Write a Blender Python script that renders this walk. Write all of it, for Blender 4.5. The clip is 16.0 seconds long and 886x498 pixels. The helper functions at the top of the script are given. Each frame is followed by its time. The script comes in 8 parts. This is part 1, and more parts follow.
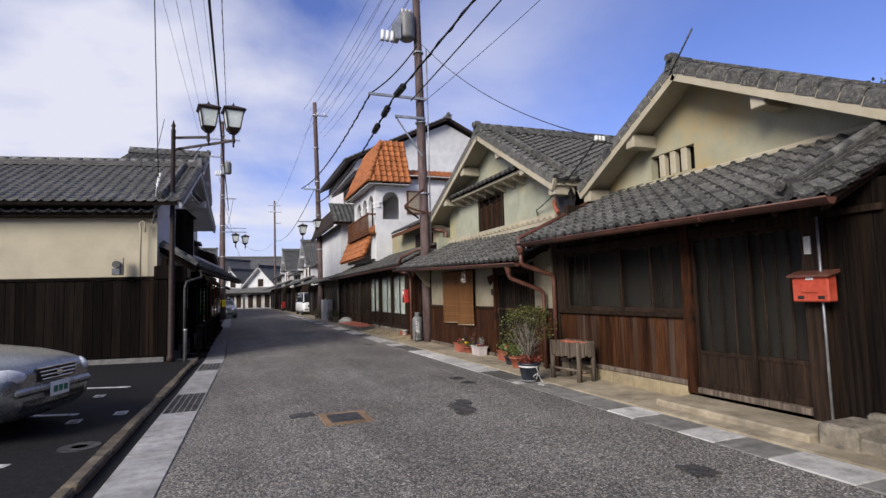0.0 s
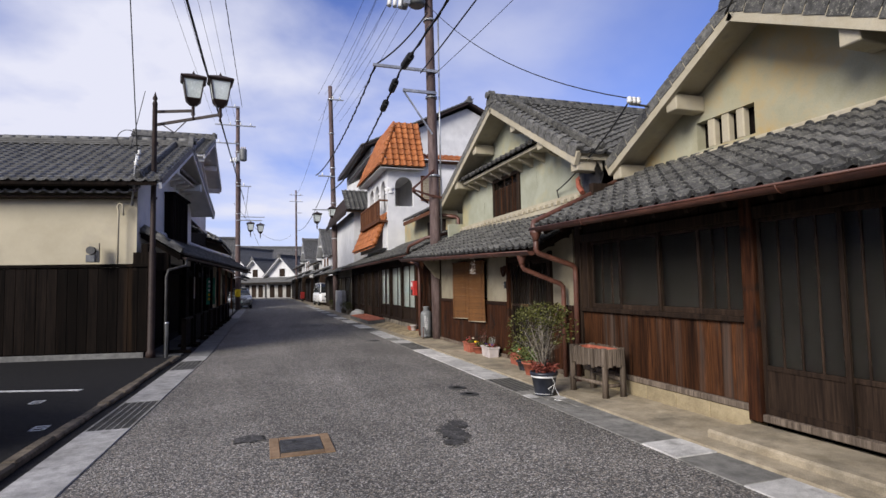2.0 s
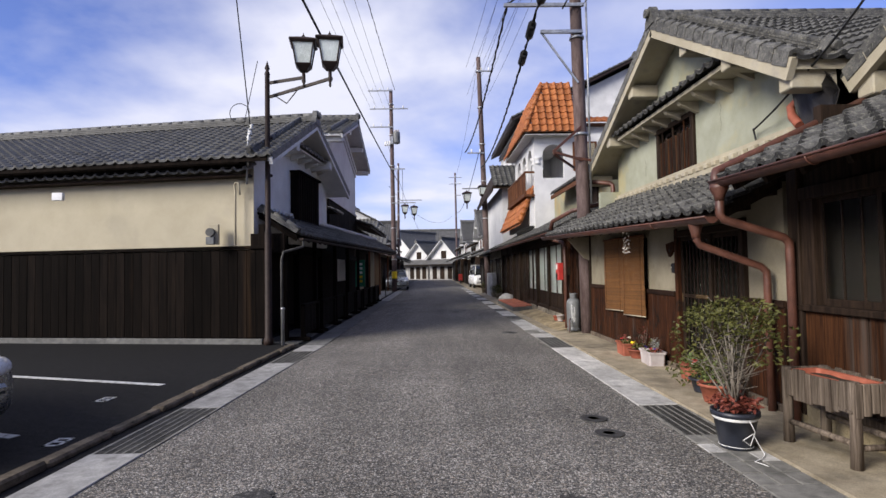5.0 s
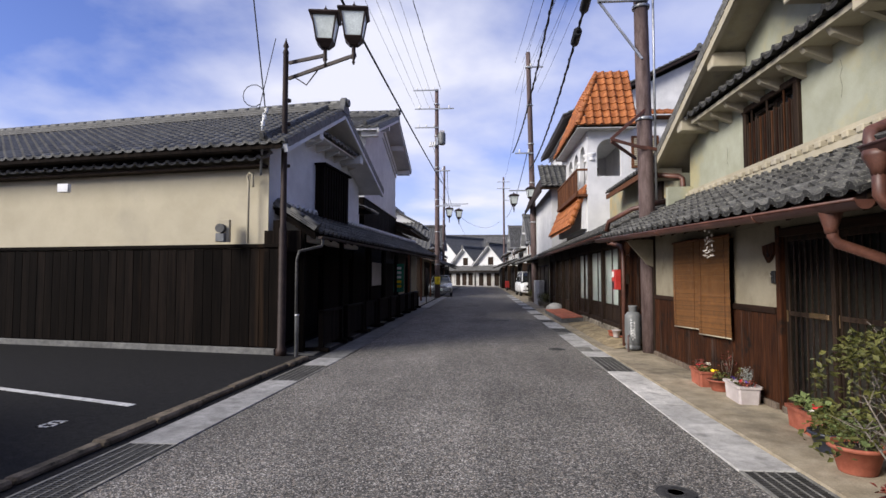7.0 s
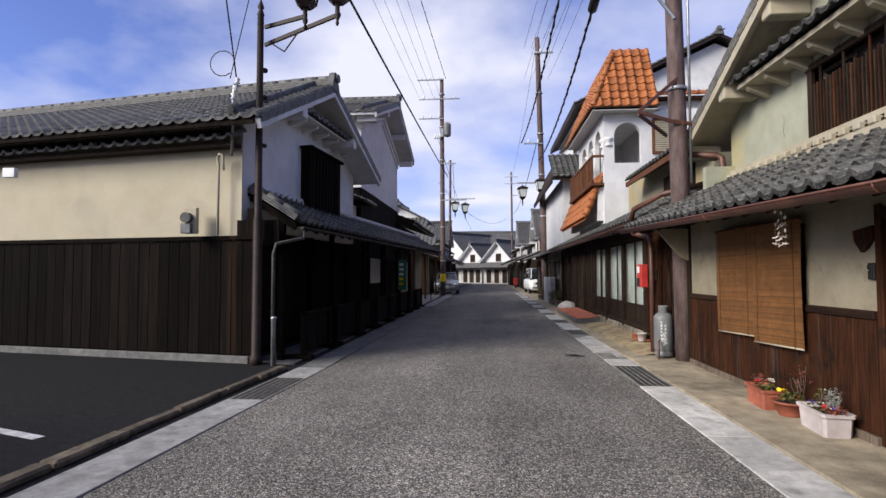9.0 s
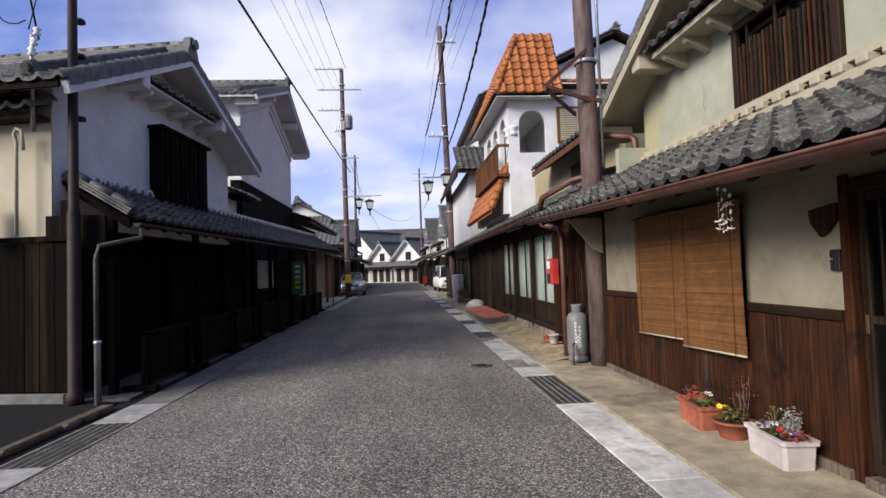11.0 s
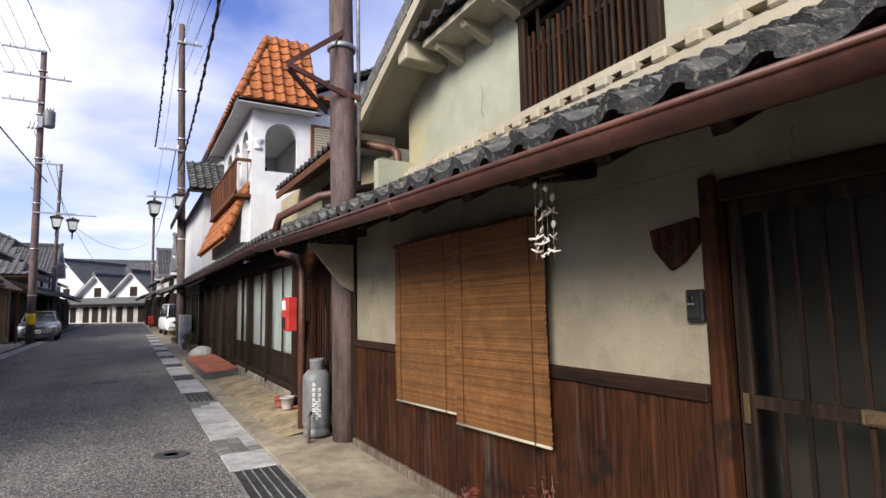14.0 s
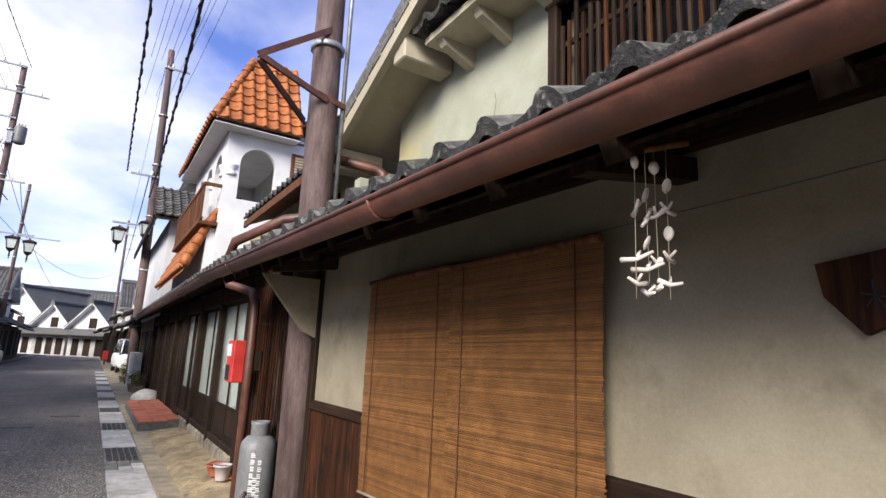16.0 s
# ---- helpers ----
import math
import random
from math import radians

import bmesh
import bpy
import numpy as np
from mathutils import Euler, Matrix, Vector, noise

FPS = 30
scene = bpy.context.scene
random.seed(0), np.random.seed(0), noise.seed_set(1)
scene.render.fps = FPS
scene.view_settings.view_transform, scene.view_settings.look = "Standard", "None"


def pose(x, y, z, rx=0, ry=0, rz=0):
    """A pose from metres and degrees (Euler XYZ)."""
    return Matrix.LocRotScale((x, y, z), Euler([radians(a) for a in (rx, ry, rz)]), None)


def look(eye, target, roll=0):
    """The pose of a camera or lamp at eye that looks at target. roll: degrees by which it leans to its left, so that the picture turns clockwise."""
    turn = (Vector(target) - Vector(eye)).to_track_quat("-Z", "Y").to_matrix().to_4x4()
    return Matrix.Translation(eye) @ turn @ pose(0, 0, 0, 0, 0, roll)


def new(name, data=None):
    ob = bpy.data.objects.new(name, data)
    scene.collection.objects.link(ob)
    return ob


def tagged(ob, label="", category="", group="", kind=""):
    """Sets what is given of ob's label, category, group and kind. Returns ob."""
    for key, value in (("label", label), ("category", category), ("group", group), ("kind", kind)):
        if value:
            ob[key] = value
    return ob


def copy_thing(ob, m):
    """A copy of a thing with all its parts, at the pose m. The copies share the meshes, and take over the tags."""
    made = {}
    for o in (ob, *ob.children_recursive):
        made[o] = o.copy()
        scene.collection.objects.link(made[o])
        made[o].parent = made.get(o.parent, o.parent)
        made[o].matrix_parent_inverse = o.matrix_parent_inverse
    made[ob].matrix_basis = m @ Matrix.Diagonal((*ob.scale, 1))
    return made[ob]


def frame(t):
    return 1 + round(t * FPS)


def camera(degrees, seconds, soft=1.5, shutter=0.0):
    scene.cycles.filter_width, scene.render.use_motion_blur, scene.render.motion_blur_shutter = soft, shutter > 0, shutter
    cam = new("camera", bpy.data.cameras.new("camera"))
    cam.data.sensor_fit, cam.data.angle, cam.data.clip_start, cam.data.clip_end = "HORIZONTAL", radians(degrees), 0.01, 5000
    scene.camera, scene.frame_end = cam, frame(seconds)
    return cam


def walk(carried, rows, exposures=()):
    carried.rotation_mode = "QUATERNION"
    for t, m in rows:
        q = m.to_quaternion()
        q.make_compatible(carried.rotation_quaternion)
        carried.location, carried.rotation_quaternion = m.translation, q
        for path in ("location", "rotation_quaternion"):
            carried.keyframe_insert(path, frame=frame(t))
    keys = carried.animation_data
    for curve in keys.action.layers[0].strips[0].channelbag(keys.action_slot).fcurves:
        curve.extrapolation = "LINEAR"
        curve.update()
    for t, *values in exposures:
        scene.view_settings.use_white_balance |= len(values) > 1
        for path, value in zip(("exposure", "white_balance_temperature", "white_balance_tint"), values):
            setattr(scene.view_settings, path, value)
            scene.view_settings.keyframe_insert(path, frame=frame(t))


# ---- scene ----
cam = camera(78.4, 16.0)
PATH = [
    (0, (-0.299, 0.009, 1.457), (0.419, 1.868, 1.618), -1.6),
    (0.5, (-0.14, 0.369, 1.482), (0.623, 2.21, 1.647), -1.6),
    (1, (0.092, 0.664, 1.467), (0.815, 2.519, 1.65), -2.3),
    (1.5, (0.333, 0.947, 1.473), (0.988, 2.829, 1.633), -1.6),
    (2, (0.593, 1.288, 1.471), (1.224, 3.182, 1.603), -1.0),
    (2.5, (0.816, 1.602, 1.462), (1.39, 3.514, 1.581), -1.2),
    (3, (1.045, 1.926, 1.484), (1.517, 3.866, 1.598), -0.9),
    (3.5, (1.228, 2.315, 1.482), (1.59, 4.279, 1.585), -0.4),
    (4, (1.394, 2.665, 1.482), (1.661, 4.645, 1.58), -1.0),
    (4.5, (1.589, 3.003, 1.502), (1.741, 4.995, 1.587), -1.1),
    (4.7, (1.634, 3.133, 1.497), (1.737, 5.129, 1.57), -1.1),
    (6.8, (1.916, 4.745, 1.451), (1.779, 6.738, 1.555), 0.3),
    (7, (1.934, 4.868, 1.454), (1.794, 6.86, 1.554), 0.1),
    (7.5, (1.954, 5.224, 1.447), (1.77, 7.213, 1.537), -0.3),
    (8, (1.947, 5.513, 1.452), (1.731, 7.499, 1.541), -0.3),
    (8.2, (1.901, 5.68, 1.424), (1.697, 7.668, 1.513), -0.2),
    (10.3, (2.123, 7.151, 1.469), (2.109, 9.149, 1.558), -1.5),
    (10.5, (2.141, 7.318, 1.471), (2.196, 9.316, 1.555), -1.7),
    (11, (2.258, 7.676, 1.467), (2.414, 9.669, 1.546), -1.9),
    (11.5, (2.357, 8.035, 1.454), (2.658, 10.011, 1.524), -1.0),
    (12, (2.448, 8.391, 1.462), (2.936, 10.329, 1.55), -1.1),
    (12.5, (2.587, 8.696, 1.427), (3.227, 10.588, 1.524), -1.2),
    (13, (2.741, 8.974, 1.441), (3.476, 10.832, 1.53), -0.6),
    (13.5, (2.88, 9.293, 1.456), (3.737, 11.098, 1.546), -0.6),
    (14, (3.019, 9.565, 1.478), (4.011, 11.29, 1.68), -1.1),
    (14.5, (3.159, 9.817, 1.51), (4.2, 11.487, 1.868), -0.0),
    (15, (3.271, 10.054, 1.49), (4.368, 11.673, 1.909), 1.2),
    (15.5, (3.38, 10.316, 1.5), (4.535, 11.89, 1.934), 2.0),
    (16, (3.503, 10.583, 1.505), (4.542, 12.246, 1.902), 2.6),
]
walk(cam, [(t, look(eye, target, roll)) for t, eye, target, roll in PATH], exposures=[(0.0, 0.38), (4.5, 0.54), (8.0, 0.58), (13.5, 0.78), (16.0, 1.06)])
SKY_TINT, CLOUD, SKY_STRENGTH = (1.14, 1.07, 1.62, 1), (7.5, 7.6, 8.9, 1), 0.079
SUN_STRENGTH, SUN_WIDTH = 3.5, 26

# ---- world, sun, exposure ----
SUN_AT = Vector((-20, -14, 13.5))
world = bpy.data.worlds.new("sky")
scene.world = world
world.use_nodes = True
wn, wl = world.node_tree.nodes, world.node_tree.links
wn.clear()
w_out, w_bg = wn.new("ShaderNodeOutputWorld"), wn.new("ShaderNodeBackground")
w_sky = wn.new("ShaderNodeTexSky")
w_sky.sky_type, w_sky.sun_disc = "NISHITA", False
w_sky.sun_elevation = math.atan2(SUN_AT.z, math.hypot(SUN_AT.x, SUN_AT.y))
w_sky.sun_rotation = math.atan2(SUN_AT.x, SUN_AT.y)
w_sky.air_density, w_sky.dust_density, w_sky.ozone_density = 1.0, 0.6, 3.0
w_co, w_sep = wn.new("ShaderNodeTexCoord"), wn.new("ShaderNodeSeparateXYZ")
wl.new(w_co.outputs["Generated"], w_sep.inputs[0])
w_add = wn.new("ShaderNodeMath"); w_add.operation = "ADD"; w_add.inputs[1].default_value = 0.22
wl.new(w_sep.outputs["Z"], w_add.inputs[0])
w_dx, w_dy = wn.new("ShaderNodeMath"), wn.new("ShaderNodeMath")
w_dx.operation = w_dy.operation = "DIVIDE"
wl.new(w_sep.outputs["X"], w_dx.inputs[0]); wl.new(w_add.outputs[0], w_dx.inputs[1])
wl.new(w_sep.outputs["Y"], w_dy.inputs[0]); wl.new(w_add.outputs[0], w_dy.inputs[1])
w_com = wn.new("ShaderNodeCombineXYZ")
wl.new(w_dx.outputs[0], w_com.inputs[0]); wl.new(w_dy.outputs[0], w_com.inputs[1])
w_off = wn.new("ShaderNodeVectorMath"); w_off.operation = "ADD"; w_off.inputs[1].default_value = (3.1, 1.7, 0.0)
wl.new(w_com.outputs[0], w_off.inputs[0])
w_noise = wn.new("ShaderNodeTexNoise")
w_noise.inputs["Scale"].default_value, w_noise.inputs["Detail"].default_value = 1.25, 9.0
w_noise.inputs["Roughness"].default_value, w_noise.inputs["Distortion"].default_value = 0.5, 0.15
wl.new(w_off.outputs[0], w_noise.inputs["Vector"])
w_ramp = wn.new("ShaderNodeValToRGB")
w_ramp.color_ramp.elements[0].position, w_ramp.color_ramp.elements[1].position = 0.36, 0.62
wl.new(w_noise.outputs["Fac"], w_ramp.inputs[0])
# more cloud towards the west side and the low sky
w_side = wn.new("ShaderNodeMapRange")
w_side.inputs["From Min"].default_value, w_side.inputs["From Max"].default_value = 0.75, 0.1
wl.new(w_sep.outputs["X"], w_side.inputs["Value"])
w_low = wn.new("ShaderNodeMapRange")
w_low.inputs["From Min"].default_value, w_low.inputs["From Max"].default_value = 0.3, 0.02
wl.new(w_sep.outputs["Z"], w_low.inputs["Value"])
w_mul = wn.new("ShaderNodeMath"); w_mul.operation = "MULTIPLY"
wl.new(w_ramp.outputs[0], w_mul.inputs[0]); wl.new(w_side.outputs[0], w_mul.inputs[1])
w_hz = wn.new("ShaderNodeMath"); w_hz.operation = "MULTIPLY"; w_hz.inputs[1].default_value = 0.5
wl.new(w_low.outputs[0], w_hz.inputs[0])
w_max = wn.new("ShaderNodeMath"); w_max.operation = "MAXIMUM"
wl.new(w_mul.outputs[0], w_max.inputs[0]); wl.new(w_hz.outputs[0], w_max.inputs[1])
w_tint = wn.new("ShaderNodeMix"); w_tint.data_type, w_tint.blend_type = "RGBA", "MULTIPLY"
w_tint.inputs["Factor"].default_value = 1.0
w_tint.inputs["B"].default_value = SKY_TINT
wl.new(w_sky.outputs[0], w_tint.inputs["A"])
w_mix = wn.new("ShaderNodeMix"); w_mix.data_type = "RGBA"
wl.new(w_max.outputs[0], w_mix.inputs["Factor"])
wl.new(w_tint.outputs["Result"], w_mix.inputs["A"])
w_mix.inputs["B"].default_value = CLOUD
wl.new(w_mix.outputs["Result"], w_bg.inputs["Color"])
w_bg.inputs["Strength"].default_value = SKY_STRENGTH
wl.new(w_bg.outputs[0], w_out.inputs[0])

sun_data = bpy.data.lights.new("sun", "SUN")
sun_data.energy, sun_data.angle, sun_data.color = SUN_STRENGTH, radians(SUN_WIDTH), (1.0, 0.94, 0.85)
sun = new("sun", sun_data)
sun.matrix_world = look(SUN_AT, (0, 0, 0))


# ---- materials ----
def surf(name, a, b, scale=6.0, rough=0.8, bump=0.2, fine=60.0, stretch=(1, 1, 1), vary=0.0, metal=0.0, patch=0.35, ramp=(0.35, 0.65), dirt=None, spec=0.3, dist=0.004, island=False, blot=None, speck=0.26):
    """A worn surface: two colours by grain, blotches at a large scale, fine relief, and a shift from piece to piece."""
    m = bpy.data.materials.new(name)
    m.use_nodes = True
    n, l = m.node_tree.nodes, m.node_tree.links
    p = n["Principled BSDF"]
    p.inputs["Roughness"].default_value, p.inputs["Metallic"].default_value = rough, metal
    p.inputs["Specular IOR Level"].default_value = spec
    geo, mp = n.new("ShaderNodeNewGeometry"), n.new("ShaderNodeMapping")
    mp.inputs["Scale"].default_value = stretch
    l.new(geo.outputs["Position"], mp.inputs["Vector"])
    info = n.new("ShaderNodeObjectInfo")
    grain, big, tiny = (n.new("ShaderNodeTexNoise") for _ in range(3))
    for node, s, d, r in ((grain, scale, 6, 0.62), (big, scale * 0.17, 4, 0.6), (tiny, fine, 4, 0.7)):
        node.inputs["Scale"].default_value, node.inputs["Detail"].default_value, node.inputs["Roughness"].default_value = s, d, r
        l.new(mp.outputs[0], node.inputs["Vector"])
    rp = n.new("ShaderNodeValToRGB")
    rp.color_ramp.elements[0].position, rp.color_ramp.elements[1].position = ramp
    rp.color_ramp.elements[0].color, rp.color_ramp.elements[1].color = (*a, 1), (*b, 1)
    l.new(grain.outputs["Fac"], rp.inputs[0])
    pr = n.new("ShaderNodeMapRange")
    pr.inputs["From Min"].default_value, pr.inputs["From Max"].default_value = 0.3, 0.7
    pr.inputs["To Min"].default_value, pr.inputs["To Max"].default_value = 1 - patch, 1 + patch * 0.6
    l.new(big.outputs["Fac"], pr.inputs["Value"])
    fr = n.new("ShaderNodeMapRange")
    fr.inputs["From Min"].default_value, fr.inputs["From Max"].default_value = 0.3, 0.7
    fr.inputs["To Min"].default_value, fr.inputs["To Max"].default_value = 1 - speck, 1 + speck
    l.new(tiny.outputs["Fac"], fr.inputs["Value"])
    vr = n.new("ShaderNodeMapRange")
    vr.inputs["To Min"].default_value, vr.inputs["To Max"].default_value = 1 - vary, 1 + vary
    l.new(geo.outputs["Random Per Island"] if island else info.outputs["Random"], vr.inputs["Value"])
    m1, m2 = n.new("ShaderNodeMath"), n.new("ShaderNodeMath")
    m1.operation = m2.operation = "MULTIPLY"
    l.new(pr.outputs[0], m1.inputs[0]); l.new(fr.outputs[0], m1.inputs[1])
    l.new(m1.outputs[0], m2.inputs[0]); l.new(vr.outputs[0], m2.inputs[1])
    sc = n.new("ShaderNodeVectorMath"); sc.operation = "SCALE"
    l.new(rp.outputs[0], sc.inputs[0]); l.new(m2.outputs[0], sc.inputs["Scale"])
    colour = sc.outputs[0]
    if dirt:
        # stains of another colour in patches: (colour, scale, low, high)
        dn, dr, dm = n.new("ShaderNodeTexNoise"), n.new("ShaderNodeValToRGB"), n.new("ShaderNodeMix")
        dn.inputs["Scale"].default_value, dn.inputs["Detail"].default_value, dn.inputs["Roughness"].default_value = dirt[1], 8, 0.65
        l.new(mp.outputs[0], dn.inputs["Vector"])
        dr.color_ramp.elements[0].position, dr.color_ramp.elements[1].position = dirt[2], dirt[3]
        l.new(dn.outputs["Fac"], dr.inputs[0])
        dm.data_type = "RGBA"
        l.new(dr.outputs[0], dm.inputs["Factor"]); l.new(colour, dm.inputs["A"])
        dm.inputs["B"].default_value = (*dirt[0], 1)
        colour = dm.outputs["Result"]
    if blot:
        # round blotches that don't follow the grain: (colour, scale, low, high)
        bn, br, bx = n.new("ShaderNodeTexNoise"), n.new("ShaderNodeValToRGB"), n.new("ShaderNodeMix")
        bn.inputs["Scale"].default_value, bn.inputs["Detail"].default_value, bn.inputs["Roughness"].default_value = blot[1], 5, 0.6
        l.new(geo.outputs["Position"], bn.inputs["Vector"])
        br.color_ramp.elements[0].position, br.color_ramp.elements[1].position = blot[2], blot[3]
        l.new(bn.outputs["Fac"], br.inputs[0])
        bx.data_type = "RGBA"
        l.new(br.outputs[0], bx.inputs["Factor"]); l.new(colour, bx.inputs["A"])
        bx.inputs["B"].default_value = (*blot[0], 1)
        colour = bx.outputs["Result"]
    l.new(colour, p.inputs["Base Color"])
    if bump:
        bp = n.new("ShaderNodeBump")
        bp.inputs["Strength"].default_value, bp.inputs["Distance"].default_value = bump, dist
        mixh = n.new("ShaderNodeMath"); mixh.operation = "ADD"
        l.new(tiny.outputs["Fac"], mixh.inputs[0]); l.new(grain.outputs["Fac"], mixh.inputs[1])
        l.new(mixh.outputs[0], bp.inputs["Height"]); l.new(bp.outputs[0], p.inputs["Normal"])
    rr = n.new("ShaderNodeMapRange")
    rr.inputs["To Min"].default_value, rr.inputs["To Max"].default_value = max(0.03, rough - 0.12), min(1, rough + 0.12)
    l.new(tiny.outputs["Fac"], rr.inputs["Value"]); l.new(rr.outputs[0], p.inputs["Roughness"])
    return m


def glass(name, tint=(0.9, 0.95, 0.95), rough=0.03, ior=1.45):
    m = bpy.data.materials.new(name)
    m.use_nodes = True
    p = m.node_tree.nodes["Principled BSDF"]
    p.inputs["Base Color"].default_value = (*tint, 1)
    p.inputs["Roughness"].default_value, p.inputs["Transmission Weight"].default_value, p.inputs["IOR"].default_value = rough, 1.0, ior
    return m


def glow(name, colour, strength):
    m = bpy.data.materials.new(name)
    m.use_nodes = True
    p = m.node_tree.nodes["Principled BSDF"]
    p.inputs["Base Color"].default_value = (*colour, 1)
    p.inputs["Emission Color"].default_value, p.inputs["Emission Strength"].default_value = (*colour, 1), strength
    return m


def road_surface():
    """Worn asphalt: pale and dark stones bedded in bitumen, lighter wheel tracks and damp patches."""
    m = bpy.data.materials.new("asphalt")
    m.use_nodes = True
    n, l = m.node_tree.nodes, m.node_tree.links
    p = n["Principled BSDF"]
    p.inputs["Roughness"].default_value, p.inputs["Specular IOR Level"].default_value = 0.93, 0.18
    geo = n.new("ShaderNodeNewGeometry")
    cell = n.new("ShaderNodeTexVoronoi")
    cell.inputs["Scale"].default_value, cell.inputs["Randomness"].default_value = 78, 1.0
    sep = n.new("ShaderNodeSeparateColor")
    big, mid, track = (n.new("ShaderNodeTexNoise") for _ in range(3))
    mp = n.new("ShaderNodeMapping")
    mp.inputs["Scale"].default_value = (1.0, 0.12, 1.0)
    l.new(geo.outputs["Position"], mp.inputs["Vector"])
    for node, sc, src in ((big, 0.55, geo.outputs["Position"]), (mid, 26, geo.outputs["Position"]), (track, 1.3, mp.outputs[0])):
        node.inputs["Scale"].default_value, node.inputs["Detail"].default_value, node.inputs["Roughness"].default_value = sc, 6, 0.6
        l.new(src, node.inputs["Vector"])
    l.new(geo.outputs["Position"], cell.inputs["Vector"])
    l.new(cell.outputs["Color"], sep.inputs[0])
    stone = n.new("ShaderNodeValToRGB")
    e = stone.color_ramp.elements
    e[0].position, e[0].color = 0.0, (0.086, 0.083, 0.079, 1)
    e[1].position, e[1].color = 1.0, (0.516, 0.494, 0.447, 1)
    for at, c in ((0.38, (0.159, 0.152, 0.144, 1)), (0.62, (0.258, 0.241, 0.215, 1)), (0.8, (0.318, 0.271, 0.219, 1)), (0.9, (0.396, 0.374, 0.344, 1))):
        k = e.new(at)
        k.color = c
    l.new(sep.outputs[0], stone.inputs[0])
    gap = n.new("ShaderNodeMapRange")
    gap.inputs["From Min"].default_value, gap.inputs["From Max"].default_value = 0.62, 0.30
    gap.inputs["To Min"].default_value, gap.inputs["To Max"].default_value = 0.42, 1.1
    l.new(cell.outputs["Distance"], gap.inputs["Value"])
    value = gap.outputs[0]
    for node, lo, hi in ((big, 0.76, 1.22), (mid, 0.62, 1.38), (track, 0.82, 1.18)):
        r, x = n.new("ShaderNodeMapRange"), n.new("ShaderNodeMath")
        r.inputs["From Min"].default_value, r.inputs["From Max"].default_value = 0.3, 0.7
        r.inputs["To Min"].default_value, r.inputs["To Max"].default_value = lo, hi
        x.operation = "MULTIPLY"
        l.new(node.outputs["Fac"], r.inputs["Value"]); l.new(value, x.inputs[0]); l.new(r.outputs[0], x.inputs[1])
        value = x.outputs[0]
    sc = n.new("ShaderNodeVectorMath"); sc.operation = "SCALE"
    l.new(stone.outputs[0], sc.inputs[0]); l.new(value, sc.inputs["Scale"])
    l.new(sc.outputs[0], p.inputs["Base Color"])
    bp = n.new("ShaderNodeBump")
    bp.inputs["Strength"].default_value, bp.inputs["Distance"].default_value = 0.6, 0.006
    l.new(gap.outputs[0], bp.inputs["Height"]); l.new(bp.outputs[0], p.inputs["Normal"])
    return m


